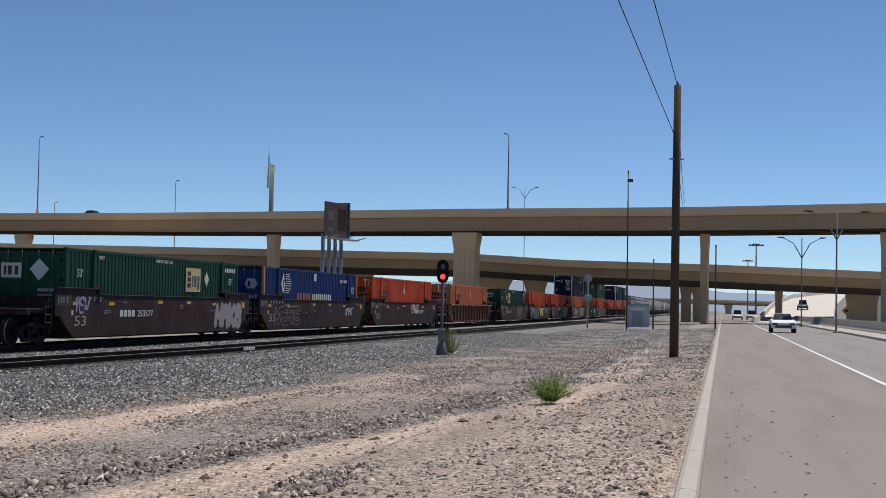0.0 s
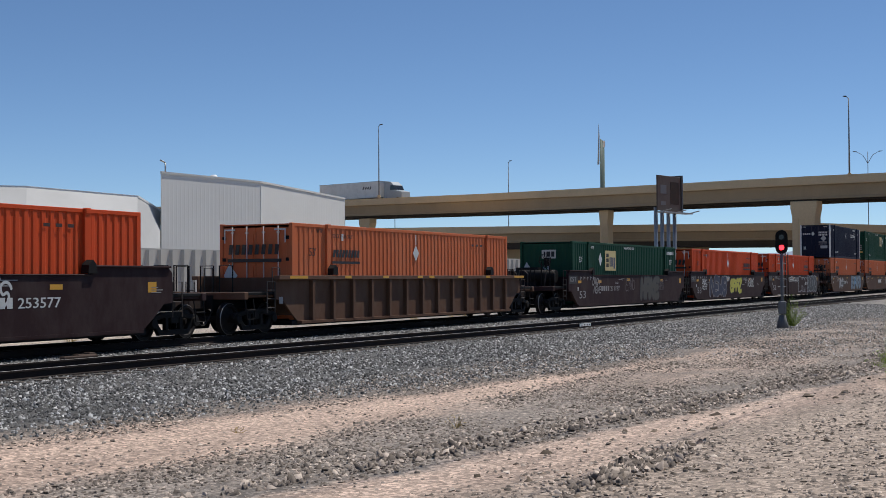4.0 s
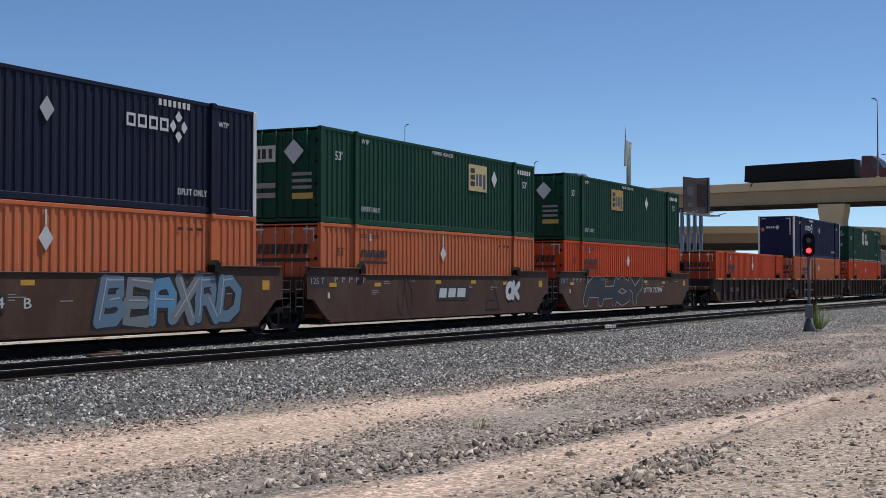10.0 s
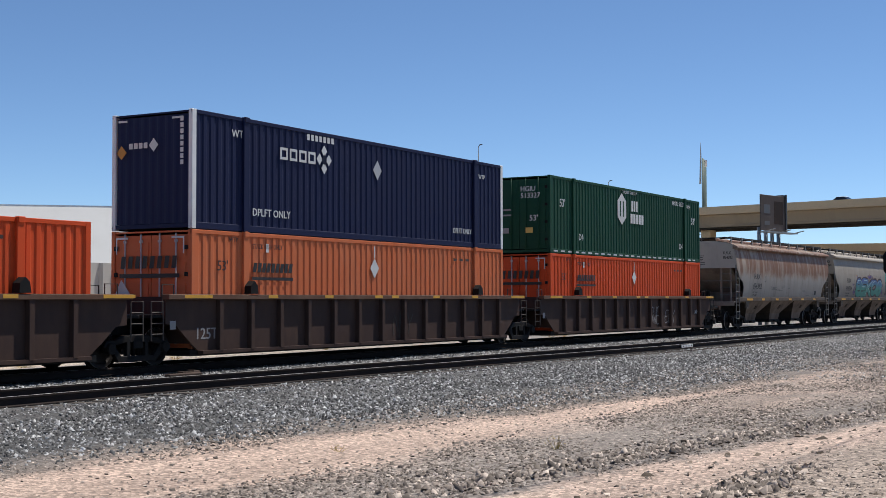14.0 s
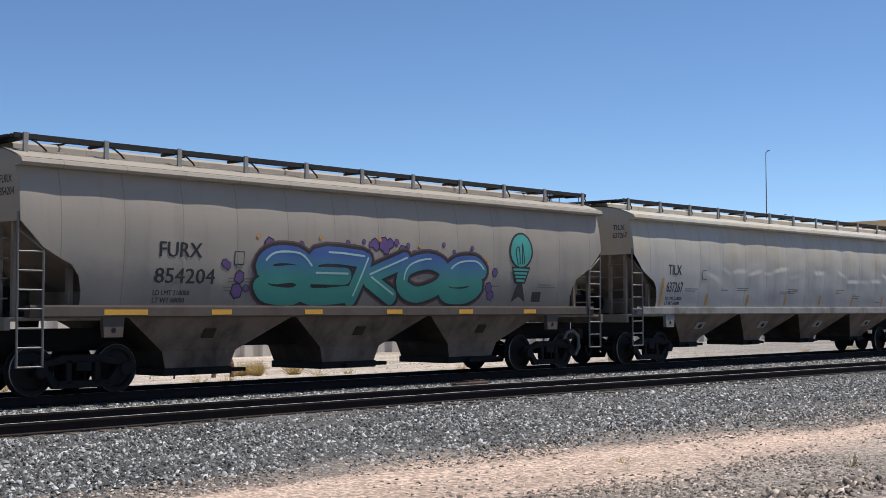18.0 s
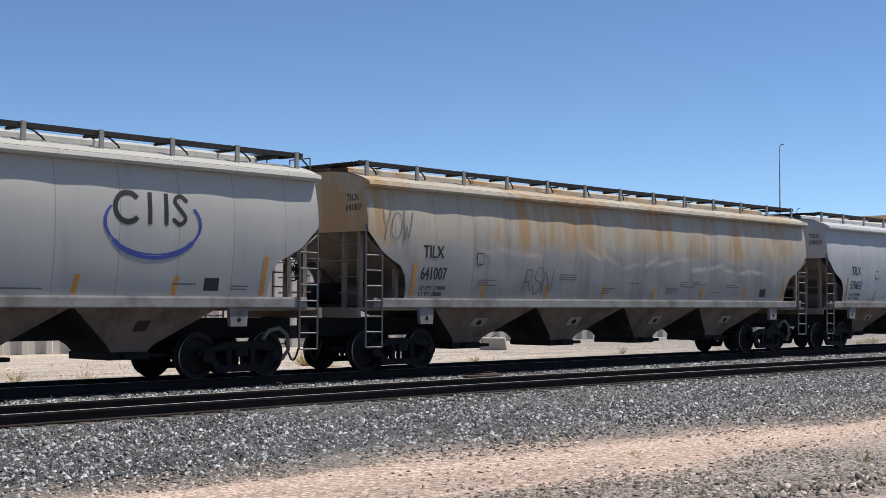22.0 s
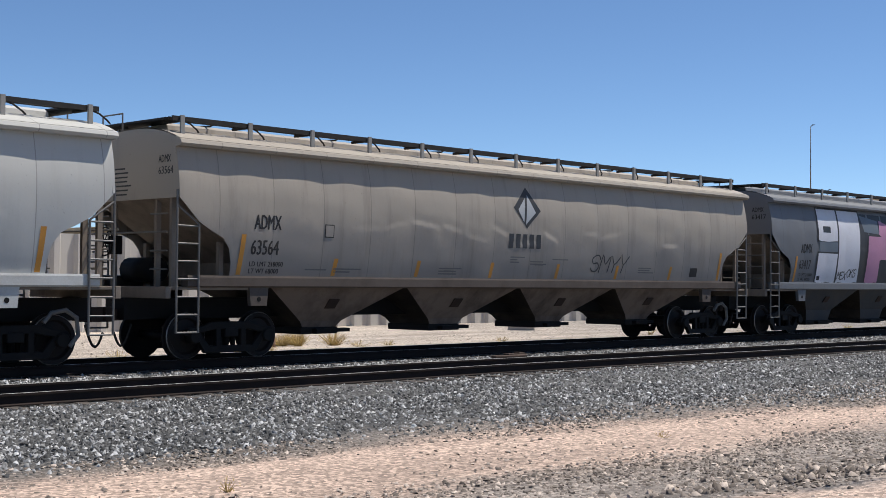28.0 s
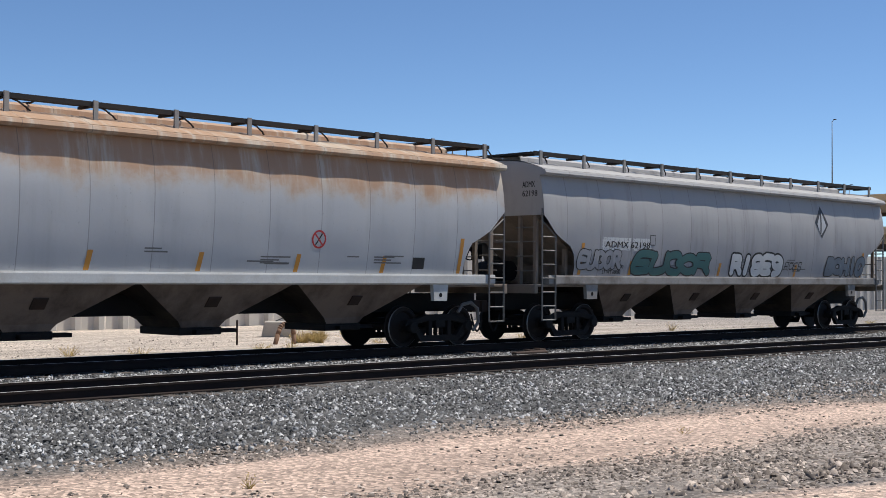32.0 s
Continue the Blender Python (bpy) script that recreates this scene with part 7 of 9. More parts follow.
WELLS = (
    ("maroon articulated well car with white graffiti", MAROON, False, 1, 0, [stencils(seed=1), company_bars(-4.3, -3.0, 0.92, 0.24, PALE), reading("253577", -2.85, 0.92, 0.24, PALE, 1.35), art(4.9, 8.0, 0.36, 1.5, "HAKS", DULL, MAROON, 5, fat_=0.46), scrawl(-7.75, -6.75, 1.1, 1.55, VIOLETPALE, 6, 0.09)]),
    ("maroon articulated well car with grey graffiti", MAROON, False, 0, 0, [stencils(seed=2), art(-6.9, -3.2, 0.45, 1.35, "KREATE", MAROON, DULL, 7, fat_=0.3), scrawl(5.0, 6.4, 0.85, 1.3, PALE, 8), scrawl(-2.0, 0.3, 0.8, 1.2, MAROON, 9)]),
    ("maroon articulated well car with white tag", MAROON, False, 0, 1, [stencils(seed=3), company_bars(2.6, 3.5, 0.95, 0.24, PALE), reading("253577", 3.6, 0.95, 0.24, PALE, 1.35), scrawl(1.1, 3.4, 0.95, 1.6, PALE, 10, 0.07)]),
    ("rusty brown ribbed well car", BROWNRIB, True, 1, 1, [stencils(True)]),
    ("maroon articulated well car with faded graffiti", MAROON, False, 2, 0, [stencils(seed=4), company_bars(-4.8, -3.6, 0.93, 0.24, DULL), reading("211157", -3.5, 0.93, 0.24, DULL, 1.35), scrawl(-6.0, -5.0, 1.22, 1.56, DULL, 12, 0.055, None, "DION"), scrawl(-5.85, -4.85, 0.84, 1.16, DULL, 112, 0.055, None, "NENE"), art(1.2, 4.3, 0.4, 1.62, "HAKE", OLIVE, INK, 13, fat_=0.44), scrawl(-1.2, 0.2, 0.9, 1.5, FAINT, 14), scrawl(4.4, 5.2, 0.9, 1.4, FAINT, 19, 0.035, None, "OPRR")]),
    ("maroon articulated well car with navy and yellow graffiti", MAROON, False, 0, 0, [stencils(seed=5), art(-4.95, -1.2, 0.38, 1.62, "NEWS", NAVYSPRAY, DULL, 15, fat_=0.34), art(-0.25, 2.6, 0.55, 1.5, "SPAZ", MUSTARD, INK, 16, fat_=0.37), scrawl(-6.75, -5.75, 1.15, 1.45, PALE, 17, 0.045, None, "DASK"), scrawl(-6.65, -5.65, 0.85, 1.12, PALE, 117, 0.045, None, "MEME"), scrawl(-1.35, -0.45, 1.3, 1.6, PALE, 118, 0.045, None, "SKEM"), scrawl(3.4, 3.95, 1.2, 1.5, DULL, 119, 0.04, None, "999"), scrawl(4.3, 6.0, 0.9, 1.5, PALE, 18)]),
    ("maroon articulated well car with outlined graffiti", MAROON, False, 0, 1, [stencils(seed=6), company_bars(2.75, 4.0, 0.92, 0.24, PALE), reading("211157", 4.1, 0.92, 0.24, PALE, 1.3), art(1.0, 3.5, 0.42, 1.55, "BMK", MAROON, CHROME, 19, fat_=0.42), art(4.4, 8.0, 0.4, 1.62, "BUDKS", CHAR, CHROME, 20, inner=GREYBLUE, fat_=0.46), scrawl(-2.6, 1.0, 1.2, 1.55, PALE, 21)]),
    ("brown articulated well car with blue graffiti", BROWN, False, 2, 0, [stencils(number53=False, seed=7), lambda w: mark([rect(-4.4, -1.45, 0.85, 1.2)], INK, w, YW - 0.02, "number_panel"), reading("DTTX 727394", -4.35, 0.92, 0.24, PALE, 2.85, YW - 0.025), reading("B", -0.9, 0.9, 0.24, PALE, 0.22), bat_shape, art(1.5, 7.0, 0.36, 1.64, "BEAXRD", (STEELBLUE, GREYSPRAY, BRIGHTBLUE, GREYSPRAY, STEELBLUE, STEELBLUE), INK, 23, inner=CHROME, halo=CHAR, fat_=0.34, sharp=True), scrawl(-6.2, -5.3, 1.15, 1.45, DULL, 122, 0.05, None, "EXS")]),
    ("brown articulated well car with white block mark", BROWN, False, 0, 0, [stencils(number53=False, seed=8), lambda w: mark([rect(-0.95, 1.6, 0.82, 1.32)], INK, w, YW - 0.004, "logo_panel"), lambda w: mark([rect(-0.75, -0.2, 0.92, 1.24, 0.06), rect(-0.06, 0.5, 0.92, 1.24, 0.06), rect(0.64, 1.3, 0.92, 1.24, 0.06)], PALE, w, YW - 0.008, "logo_shape", "white block shapes"), lambda w: mark(stroke([(3.0, 0.45), (3.65, 1.55), (4.3, 0.45), (3.0, 0.45)], 0.05) + stroke([(3.25, 0.8), (4.05, 0.8)], 0.04), INK, w, YW - 0.004, "graffiti"), lambda w: mark(ring(-3.2, 0.95, 0.5, 0.54, 20, squash=1.15) + stroke([(-3.4, 0.5), (-3.2, 1.4), (-2.95, 0.5)], 0.03), INK, w, YW - 0.004, "graffiti"), art(4.9, 6.1, 0.72, 1.5, "OK", PALE, INK, 24)]),
    ("brown articulated well car with black and silver graffiti", BROWN, False, 0, 2, [stencils(number53=False, seed=9), art(-5.9, 1.3, 0.36, 1.62, "AHOY", NAVYBLACK, INK, 25, halo=CHROME, fat_=0.36, sharp=True), reading("DTTX 727394", 1.7, 0.92, 0.26, PALE, 2.85), scrawl(0.6, 2.4, 0.5, 0.8, CREAMDULL, 26)]),
    ("dark ribbed well car with white stencils", DARKCAR, True, 1, 0, [stencils(True), reading("DTTX", -5.62, 0.86, 0.24, PALE, 0.72, -1.405), reading("85578", -4.5, 0.86, 0.24, PALE, 0.76, -1.405), scrawl(-1.0, -0.2, 0.5, 1.2, DULL, 27, 0.04, -1.405), scrawl(0.2, 0.9, 0.5, 1.2, DULL, 28, 0.04, -1.405), scrawl(1.2, 2.0, 0.6, 1.2, CREAMDULL, 29, 0.04, -1.405)]),
    ("dark ribbed well car", DARKCAR, True, 0, 0, [stencils(True), reading("125T", -8.0, 0.6, 0.28, DULL, 0.75, -1.405), scrawl(0.8, 1.9, 0.45, 1.2, CREAMDULL, 30, 0.04, -1.405)]),
    ("dark ribbed well car with chalky scrawls", DARKCAR, True, 0, 1, [stencils(True), scrawl(1.4, 2.6, 0.45, 1.2, DULL, 31, 0.04, -1.405), scrawl(3.2, 4.4, 0.45, 1.1, DULL, 32, 0.04, -1.405), reading("ASHTIU", 7.0, 0.85, 0.2, PALE, 0.75, -1.405)]),
)
LOADS = (
    [lambda: emblem_box(GREEN, "dark green steel container with a yellow square emblem", 2.85)],
    [lambda: blue_box("blue steel container with a white diamond emblem")],
    [lambda: orange_box(ORANGE, "bright orange steel container with black name bars")],
    [lambda: orange_box(FADED, "faded orange steel container with black name bars")],
    [lambda: emblem_box(GREEN, "dark green steel container with a yellow square emblem", -2.93, doors=False)],
    [lambda: orange_box(ORANGE, "bright orange steel container with black name bars", 1)],
    [lambda: orange_box(ORANGE, "bright orange steel container with black name bars", 1)],
    [lambda: orange_box(FADED, "faded orange steel container under a navy one"), lambda: navy_box("navy steel container with white corner posts, stacked on an orange one", 2.62)],
    [lambda: orange_box(FADED, "faded orange steel container under a green one"), lambda: emblem_box(GREEN, "green steel container with yellow emblem, stacked on an orange one", 2.76)],
    [lambda: orange_box(ORANGE, "bright orange steel container under a green one"), lambda: emblem_box(GREEN, "green steel container with faded yellow emblem, stacked on an orange one", -1.55, True)],
    [lambda: orange_box(ORANGE, "bright orange steel container with black name bars")],
    [lambda: orange_box(FADED, "faded orange steel container under an indigo one"), lambda: navy_box("indigo steel container with white corner posts, stacked on an orange one", -4.6, False)],
    [lambda: orange_box(ORANGE, "bright orange steel container under a green one"), lambda: hub_box("green steel container with white hexagon emblem, stacked on orange one")],
)
for i, (w, load) in enumerate(zip(WELLS, LOADS)):
    rolls(well_car(*w), S_CARS[i], 9.0)
    for k, make in enumerate(load):
        c = make()
        lift = Matrix.Translation((0, 0, 0.36 + 2.9 * k))
        c.matrix_basis = on_track(S_CARS[i], 9.0) @ lift
        MOVERS.append((c, [(t, on_track(S_CARS[i] - gone(t), 9.0) @ lift) for t in range(0, 33, 2)]))


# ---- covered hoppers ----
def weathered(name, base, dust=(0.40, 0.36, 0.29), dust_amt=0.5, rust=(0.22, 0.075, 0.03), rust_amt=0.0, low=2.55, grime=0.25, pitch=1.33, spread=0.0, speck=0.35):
    """Hopper paint: dust on the upper panels over a darker base, rust that runs down, grimy streaks, specks, and weld
    seams.
    """
    m = bpy.data.materials.new(name)
    m.use_nodes = True
    n, l = nodes_of(m)
    b = n["Principled BSDF"]
    tc = n.new("ShaderNodeTexCoord")
    sep = n.new("ShaderNodeSeparateXYZ")
    l.new(tc.outputs["Object"], sep.inputs[0])

    def noisy(scale, sx=1.0, sz=1.0, detail=8, rough=0.65):
        mp = n.new("ShaderNodeMapping")
        mp.inputs["Scale"].default_value = (sx, 0.3, sz)
        l.new(tc.outputs["Object"], mp.inputs["Vector"])
        t = n.new("ShaderNodeTexNoise")
        t.inputs["Scale"].default_value, t.inputs["Detail"].default_value, t.inputs["Roughness"].default_value = scale, detail, rough
        l.new(mp.outputs[0], t.inputs["Vector"])
        return t.outputs["Fac"]

    def calc(op, a, b_, c=None):
        q = n.new("ShaderNodeMath")
        q.operation = op
        for i, v in enumerate((a, b_, c)):
            if v is None:
                continue
            if isinstance(v, (int, float)):
                q.inputs[i].default_value = v
            else:
                l.new(v, q.inputs[i])
        return q.outputs[0]

    def ramp(v, a, b_):
        q = n.new("ShaderNodeMapRange")
        q.interpolation_type = "SMOOTHSTEP"
        q.inputs["From Min"].default_value, q.inputs["From Max"].default_value = a, b_
        l.new(v, q.inputs["Value"])
        return q.outputs[0]

    def mix(f, a, col):
        q = n.new("ShaderNodeMix")
        q.data_type = "RGBA"
        l.new(f, q.inputs["Factor"])
        if isinstance(a, tuple):
            q.inputs["A"].default_value = (*a, 1)
        else:
            l.new(a, q.inputs["A"])
        q.inputs["B"].default_value = (*col, 1)
        return q.outputs["Result"]
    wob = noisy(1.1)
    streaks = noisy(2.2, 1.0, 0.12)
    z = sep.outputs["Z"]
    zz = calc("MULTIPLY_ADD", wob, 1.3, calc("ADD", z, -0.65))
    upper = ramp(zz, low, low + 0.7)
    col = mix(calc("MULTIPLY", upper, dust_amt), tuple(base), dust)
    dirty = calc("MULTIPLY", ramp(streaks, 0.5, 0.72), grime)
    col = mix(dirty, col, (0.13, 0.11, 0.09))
    if rust_amt:
        patch = ramp(noisy(0.55, 1.0, 0.5, 3), 0.42 - spread, 0.56 - spread)
        run = ramp(noisy(3.4, 1.0, 0.1, 6), 0.36 - spread * 0.6, 0.58 - spread * 0.3)
        band = calc("MULTIPLY", ramp(zz, low + 0.1, low + 0.65), patch)
        col = mix(calc("MULTIPLY", calc("MULTIPLY", band, run), rust_amt), col, rust)
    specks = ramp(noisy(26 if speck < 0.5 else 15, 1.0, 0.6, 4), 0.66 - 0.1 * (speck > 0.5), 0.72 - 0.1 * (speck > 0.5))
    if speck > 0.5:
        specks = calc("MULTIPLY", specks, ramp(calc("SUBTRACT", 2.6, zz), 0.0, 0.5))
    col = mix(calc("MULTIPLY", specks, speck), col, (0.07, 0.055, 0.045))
    seam = calc("ABSOLUTE", calc("SUBTRACT", calc("FRACT", calc("DIVIDE", calc("ADD", sep.outputs["X"], 200.0), pitch), 0), 0.5), 0)
    col = mix(calc("MULTIPLY", calc("LESS_THAN", seam, 0.007), 0.45), col, (0.09, 0.08, 0.07))
    l.new(col, b.inputs["Base Color"])
    rr = n.new("ShaderNodeMapRange")
    rr.inputs["To Min"].default_value, rr.inputs["To Max"].default_value = 0.42, 0.75
    l.new(wob, rr.inputs["Value"])
    l.new(rr.outputs[0], b.inputs["Roughness"])
    bp = n.new("ShaderNodeBump")
    bp.inputs["Strength"].default_value, bp.inputs["Distance"].default_value = 0.12, 0.02
    l.new(noisy(7), bp.inputs["Height"])
    l.new(bp.outputs[0], b.inputs["Normal"])
    return m


Z0, Z1 = 1.62, 4.16


def skin_y(z):
    """Half width of a hopper's side at height z: a round sweep, widest a little above the middle, tighter towards the roof."""
    return 1.60 - (0.147 if z > 3.05 else 0.075) * (z - 3.05) ** 2


def paint_skin(z):
    return skin_y(min(max(z, Z0), Z1)) + 0.006


def dented(h, seed, dents, pitch=1.33):
    """How far the side sheet stands out from its plain section: pillows between the weld seams, dents and creases."""
    rng = random.Random(seed)
    bumps = [(rng.uniform(-h + 4.2, h - 2), rng.uniform(2.2, 3.4), rng.uniform(0.3, 0.7), rng.uniform(0.2, 0.4), -rng.uniform(0.004, 0.012)) for _ in range(int(dents * 6))]

    def out(x, z):
        ph = ((x + 200) / pitch) % 1.0
        y = 0.013 * (math.sin(math.pi * ((ph + 0.5) % 1.0)) - 0.6) * min(1, (z - 1.5) / 0.8)
        y += 0.006 * noise.noise((x * 0.9, z * 1.6, seed * 7.3)) + dents * 0.008 * noise.noise((x * 1.5 + 31, z * 2.2, seed * 3.1))
        if dents >= 0.5 and -h + 3.5 < x < h - 1.9:
            # folds: each stretch of sheet buckles out below a slanting crease, some stretches not at all
            run = x * 1.15 + seed * 0.41 + 0.35 * noise.noise((x * 0.8, seed, 1))
            cell, u = math.floor(run), run % 1.0
            lot = random.Random(cell * 31 + seed * 977)
            size, top, fall = lot.random(), lot.uniform(2.5, 2.85), lot.uniform(-0.3, 0.3)
            if size > 0.3:
                zc = top + fall * (u - 0.5) + 0.03 * noise.noise((x * 7.0, seed, 3))
                deep_ = dents * 0.024 * size * min(1, u * 7, (1 - u) * 3) * min(1, (h - 1.9 - x) * 2, (x + h - 3.5) * 2)
                v = zc - z
                if v > 0:
                    y += deep_ * min(1, v / 0.05) * math.exp(-v / (0.1 + 0.14 * size))
                elif v > -0.2:
                    y -= deep_ * 0.5 * (1 + v / 0.2)
        for bx, bz, rx, rz, am in bumps:
            q = ((x - bx) / rx) ** 2 + ((z - bz) / rz) ** 2
            if q < 4:
                y += am * math.exp(-q)
        return y
    return out


def hopper_side(h, sgn, out, dents_):
    """One side sheet, with the ends cut away above the trucks."""
    bm = bmesh.new()
    cut = ((0, 3.1), (0.45, 2.66), (0.75, 2.5), (1.05, 2.36), (1.2, 2.16), (1.27, 1.9), (1.28, 1.63))
    ds = [0, 0.2, 0.45, 0.75, 1.05, 1.2, 1.27, 1.28]
    xs = [-h + d for d in ds] + list(np.arange(-h + 1.5, h - 1.45, (0.06 if dents_ >= 0.5 else 0.1) if sgn < 0 else 0.5)) + [h - d for d in reversed(ds)]
    nz = 46 if sgn < 0 else 12
    cols = []
    for x in xs:
        d = h - abs(x)
        zl = float(np.interp(d, [c[0] for c in cut], [c[1] for c in cut])) if d < 1.28 else Z0
        col = []
        for k in range(nz + 1):
            z = zl + (Z1 - zl) * k / nz
            col.append(bm.verts.new((x, sgn * (skin_y(z) + out(x, z)), z)))
        cols.append(col)
    for a, b in zip(cols, cols[1:]):
        for k in range(nz):
            f = bm.faces.new((a[k], b[k], b[k + 1], a[k + 1]) if sgn < 0 else (b[k], a[k], a[k + 1], b[k + 1]))
            f.smooth = True
    return bm


PAINTED = ("lettering", "marking", "graffiti", "plate_box", "reflector", "data_panel", "name_block", "emblem", "emblem_shape", "swoosh", "leaf_emblem", "warning_mark", "number_panel", "mural_block", "bubble")


def lay_on(c, out):
    """Lets the painted marks follow the dents of the sheet under them."""
    for q in c.children:
        if q.name.split(".")[0] in PAINTED and q.matrix_basis == Matrix():
            for v in q.data.vertices:
                if v.co.y < -1.2 and v.co.z > 1.63:
                    v.co.y -= out(v.co.x, v.co.z)


def roof_z(y):
    return 4.2 + 0.30 * (1 - (abs(y) / 1.62) ** 2.4)


def hopper(label, body, h, bays, sill, seed, dents, mark_, number, marks, stripes=True, roofpaint=None, numx=None, side_text=True):
    c = thing("hopper_car", label, "hopper car")
    roofpaint = roofpaint or body
    deep = bays == 3 or body is P_DARK
    pale = mark_ == "TILX" and body is not P_TAN and not deep
    out = dented(h, seed, dents)
    for s in (-1, 1):
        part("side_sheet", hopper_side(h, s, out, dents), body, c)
        bm = bmesh.new()
        # eave: a rolled lip that stands out past the sheet
        prism(bm, [(s * 1.40, 4.06), (s * 1.62, 4.07), (s * 1.665, 4.12), (s * 1.64, 4.19), (s * 1.5, 4.235), (s * 1.40, 4.22)], -h - 0.02, h + 0.02, "x")
        part("eave", bm, roofpaint, c)
        bm = bmesh.new()
        prism(bm, [(s * 1.24, 1.62), (s * 1.53, 1.64), (s * 1.54, 1.60), (s * 1.54, 1.44), (s * 1.50, 1.41), (s * 1.34, 1.41), (s * 1.32, 1.58)], -h + 0.25, h - 0.25, "x")
        sill_paint = body if sill is SILLGREY and body in (P_TAN, P_CEFX) else sill
        part("side_sill", bm, sill_paint, c, "pale side sill" if sill is SILLWHITE else "")
        for x in (-h + 2.0, h - 2.0):
            bm = bmesh.new()
            prism(bm, [(x - 0.22, 1.05), (x + 0.18, 1.05), (x + 0.22, 1.45), (x - 0.26, 1.45)], s * 1.50, s * 1.40)
            pad = part("jacking_pad", bm, sill_paint, c)
            bm = bmesh.new()
            rod(bm, (x - 0.02, s * 1.505, 1.18), (x - 0.02, s * 1.45, 1.18), 0.05, 10)
            part("pad_hole", bm, BLACK, pad)
    bm = bmesh.new()
    ys = np.linspace(-1.58, 1.58, 17)
    rows = [[bm.verts.new((x, y, roof_z(y))) for y in ys] for x in (-h, h)]
    for k in range(16):
        bm.faces.new((rows[0][k], rows[1][k], rows[1][k + 1], rows[0][k + 1])).smooth = True
    part("roof", bm, roofpaint, c)
    # hatch trough along the roof
    bm = bmesh.new()
    prism(bm, [(-0.32, 4.46), (0.32, 4.46), (0.3, 4.6), (0.18, 4.66), (-0.18, 4.66), (-0.3, 4.6)], -h + 0.6, h - 0.6, "x")
    part("hatch_cover", bm, roofpaint, c)
    clamp = shared(("hatch_clamp",), lambda: clamp_mesh(), BLACK)
    for k in range(6):
        q = part("hatch_clamp", clamp, None, c)
        q.matrix_basis = pose(-h + 1.6 + k * (2 * h - 3.2) / 5, 0, 4.66)
    # running boards on posts at each side of the roof
    n = int(round((2 * h - 0.6) / 1.66))
    for s in (-1, 1):
        bm = bmesh.new()
        for y in (s * 0.70, s * 0.82, s * 0.94, s * 1.06):
            box(bm, -h + 0.1, h - 0.1, y - 0.008, y + 0.008, 4.63, 4.665)
        box(bm, -h + 0.1, h - 0.1, min(s * 1.16, s * 1.2), max(s * 1.16, s * 1.2), 4.585, 4.675)
        k = -h + 0.12
        while k < h - 0.12:
            box(bm, k, k + 0.022, min(s * 0.70, s * 1.16), max(s * 0.70, s * 1.16), 4.638, 4.656)
            k += 0.085
        part("running_board", bm, GRATING, c, "dark open-grid running board")
        post = shared(("walk_post", s), lambda: walk_post(s), (GALVDULL, GRATING))
        for k in range(n + 1):
            q = part("walk_post", post, None, c)
            q.matrix_basis = pose(-h + 0.3 + k * (2 * h - 0.6) / n, 0, 0)
    for s in (-1, 1):
        bm = bmesh.new()
        box(bm, s * (h - 0.35) - 0.25, s * (h - 0.35) + 0.25, -0.97, 0.97, 4.62, 4.66)
        part("end_walk", bm, GRATING, c)
    for s in (-1, 1):
        # end wall, slope sheet, posts, platform, ladders
        bm = bmesh.new()
        ys = np.linspace(-1.5, 1.5, 15)
        prism(bm, [(-skin_y(3.1), 3.1), (skin_y(3.1), 3.1)] + [(skin_y(z), z) for z in (3.5, 3.9, 4.1)] + [(y, roof_z(y) - 0.02) for y in reversed(ys)] + [(-skin_y(z), z) for z in (4.1, 3.9, 3.5)], min(s * h, s * (h - 0.05)), max(s * h, s * (h - 0.05)), "x")
        part("end_wall", bm, P_TILX1 if body is P_FURX1 else body, c)
        bm = bmesh.new()
        prism(bm, [(s * h, 3.12), (s * (h - 1.9), 1.9), (s * (h - 1.9), 1.45), (s * (h - 2.0), 1.45), (s * (h - 2.0), 1.95), (s * (h - 0.06), 3.2)], -1.27, 1.27)
        part("slope_sheet", bm, END, c, "dusty brown slope sheet")
        for y in (-1.25, -0.75, 0.75, 1.25):
            bm = bmesh.new()
            box(bm, s * (h - 0.1) - 0.05, s * (h - 0.1) + 0.05, y - 0.04, y + 0.04, 1.35, 3.25)
            part("end_post", bm, END, c)
        for y in (-1.25, 1.25):
            bm = bmesh.new()
            box(bm, min(s * (h - 1.25), s * (h - 1.15)), max(s * (h - 1.25), s * (h - 1.15)), y - 0.05, y + 0.05, 1.4, 2.3)
            part("inner_post", bm, END, c)
        bm = bmesh.new()
        box(bm, min(s * (h - 2.2), s * (h + 0.2)), max(s * (h - 2.2), s * (h + 0.2)), -1.45, 1.45, 1.36, 1.42)
        box(bm, min(s * (h + 0.1), s * (h + 0.22)), max(s * (h + 0.1), s * (h + 0.22)), -1.5, 1.5, 1.2, 1.42)
        part("end_platform", bm, END, c, bevel=0.01)
        bm = bmesh.new()
        box(bm, min(s * (h - 3.2), s * (h + 0.35)), max(s * (h - 3.2), s * (h + 0.35)), -0.32, 0.32, 0.78, 1.2)
        part("draft_sill", bm, BLACK, c)
        for q in (-1, 1):
            bm = bmesh.new()
            xa, xb = s * (h + 0.02), s * (h - 0.48)
            for x, zt in ((xa, 3.25), (xb, 2.6)):
                rod(bm, (x, q * 1.56, 0.55), (x, q * 1.56, zt), 0.024, 6)
            for z in np.arange(0.56, 2.6, 0.335):
                rod(bm, (xa, q * 1.56, z), (xb, q * 1.56, z), 0.018, 6)
            rod(bm, (xb, q * 1.56, 2.6), (xa, q * 1.56, 2.95), 0.02, 6)
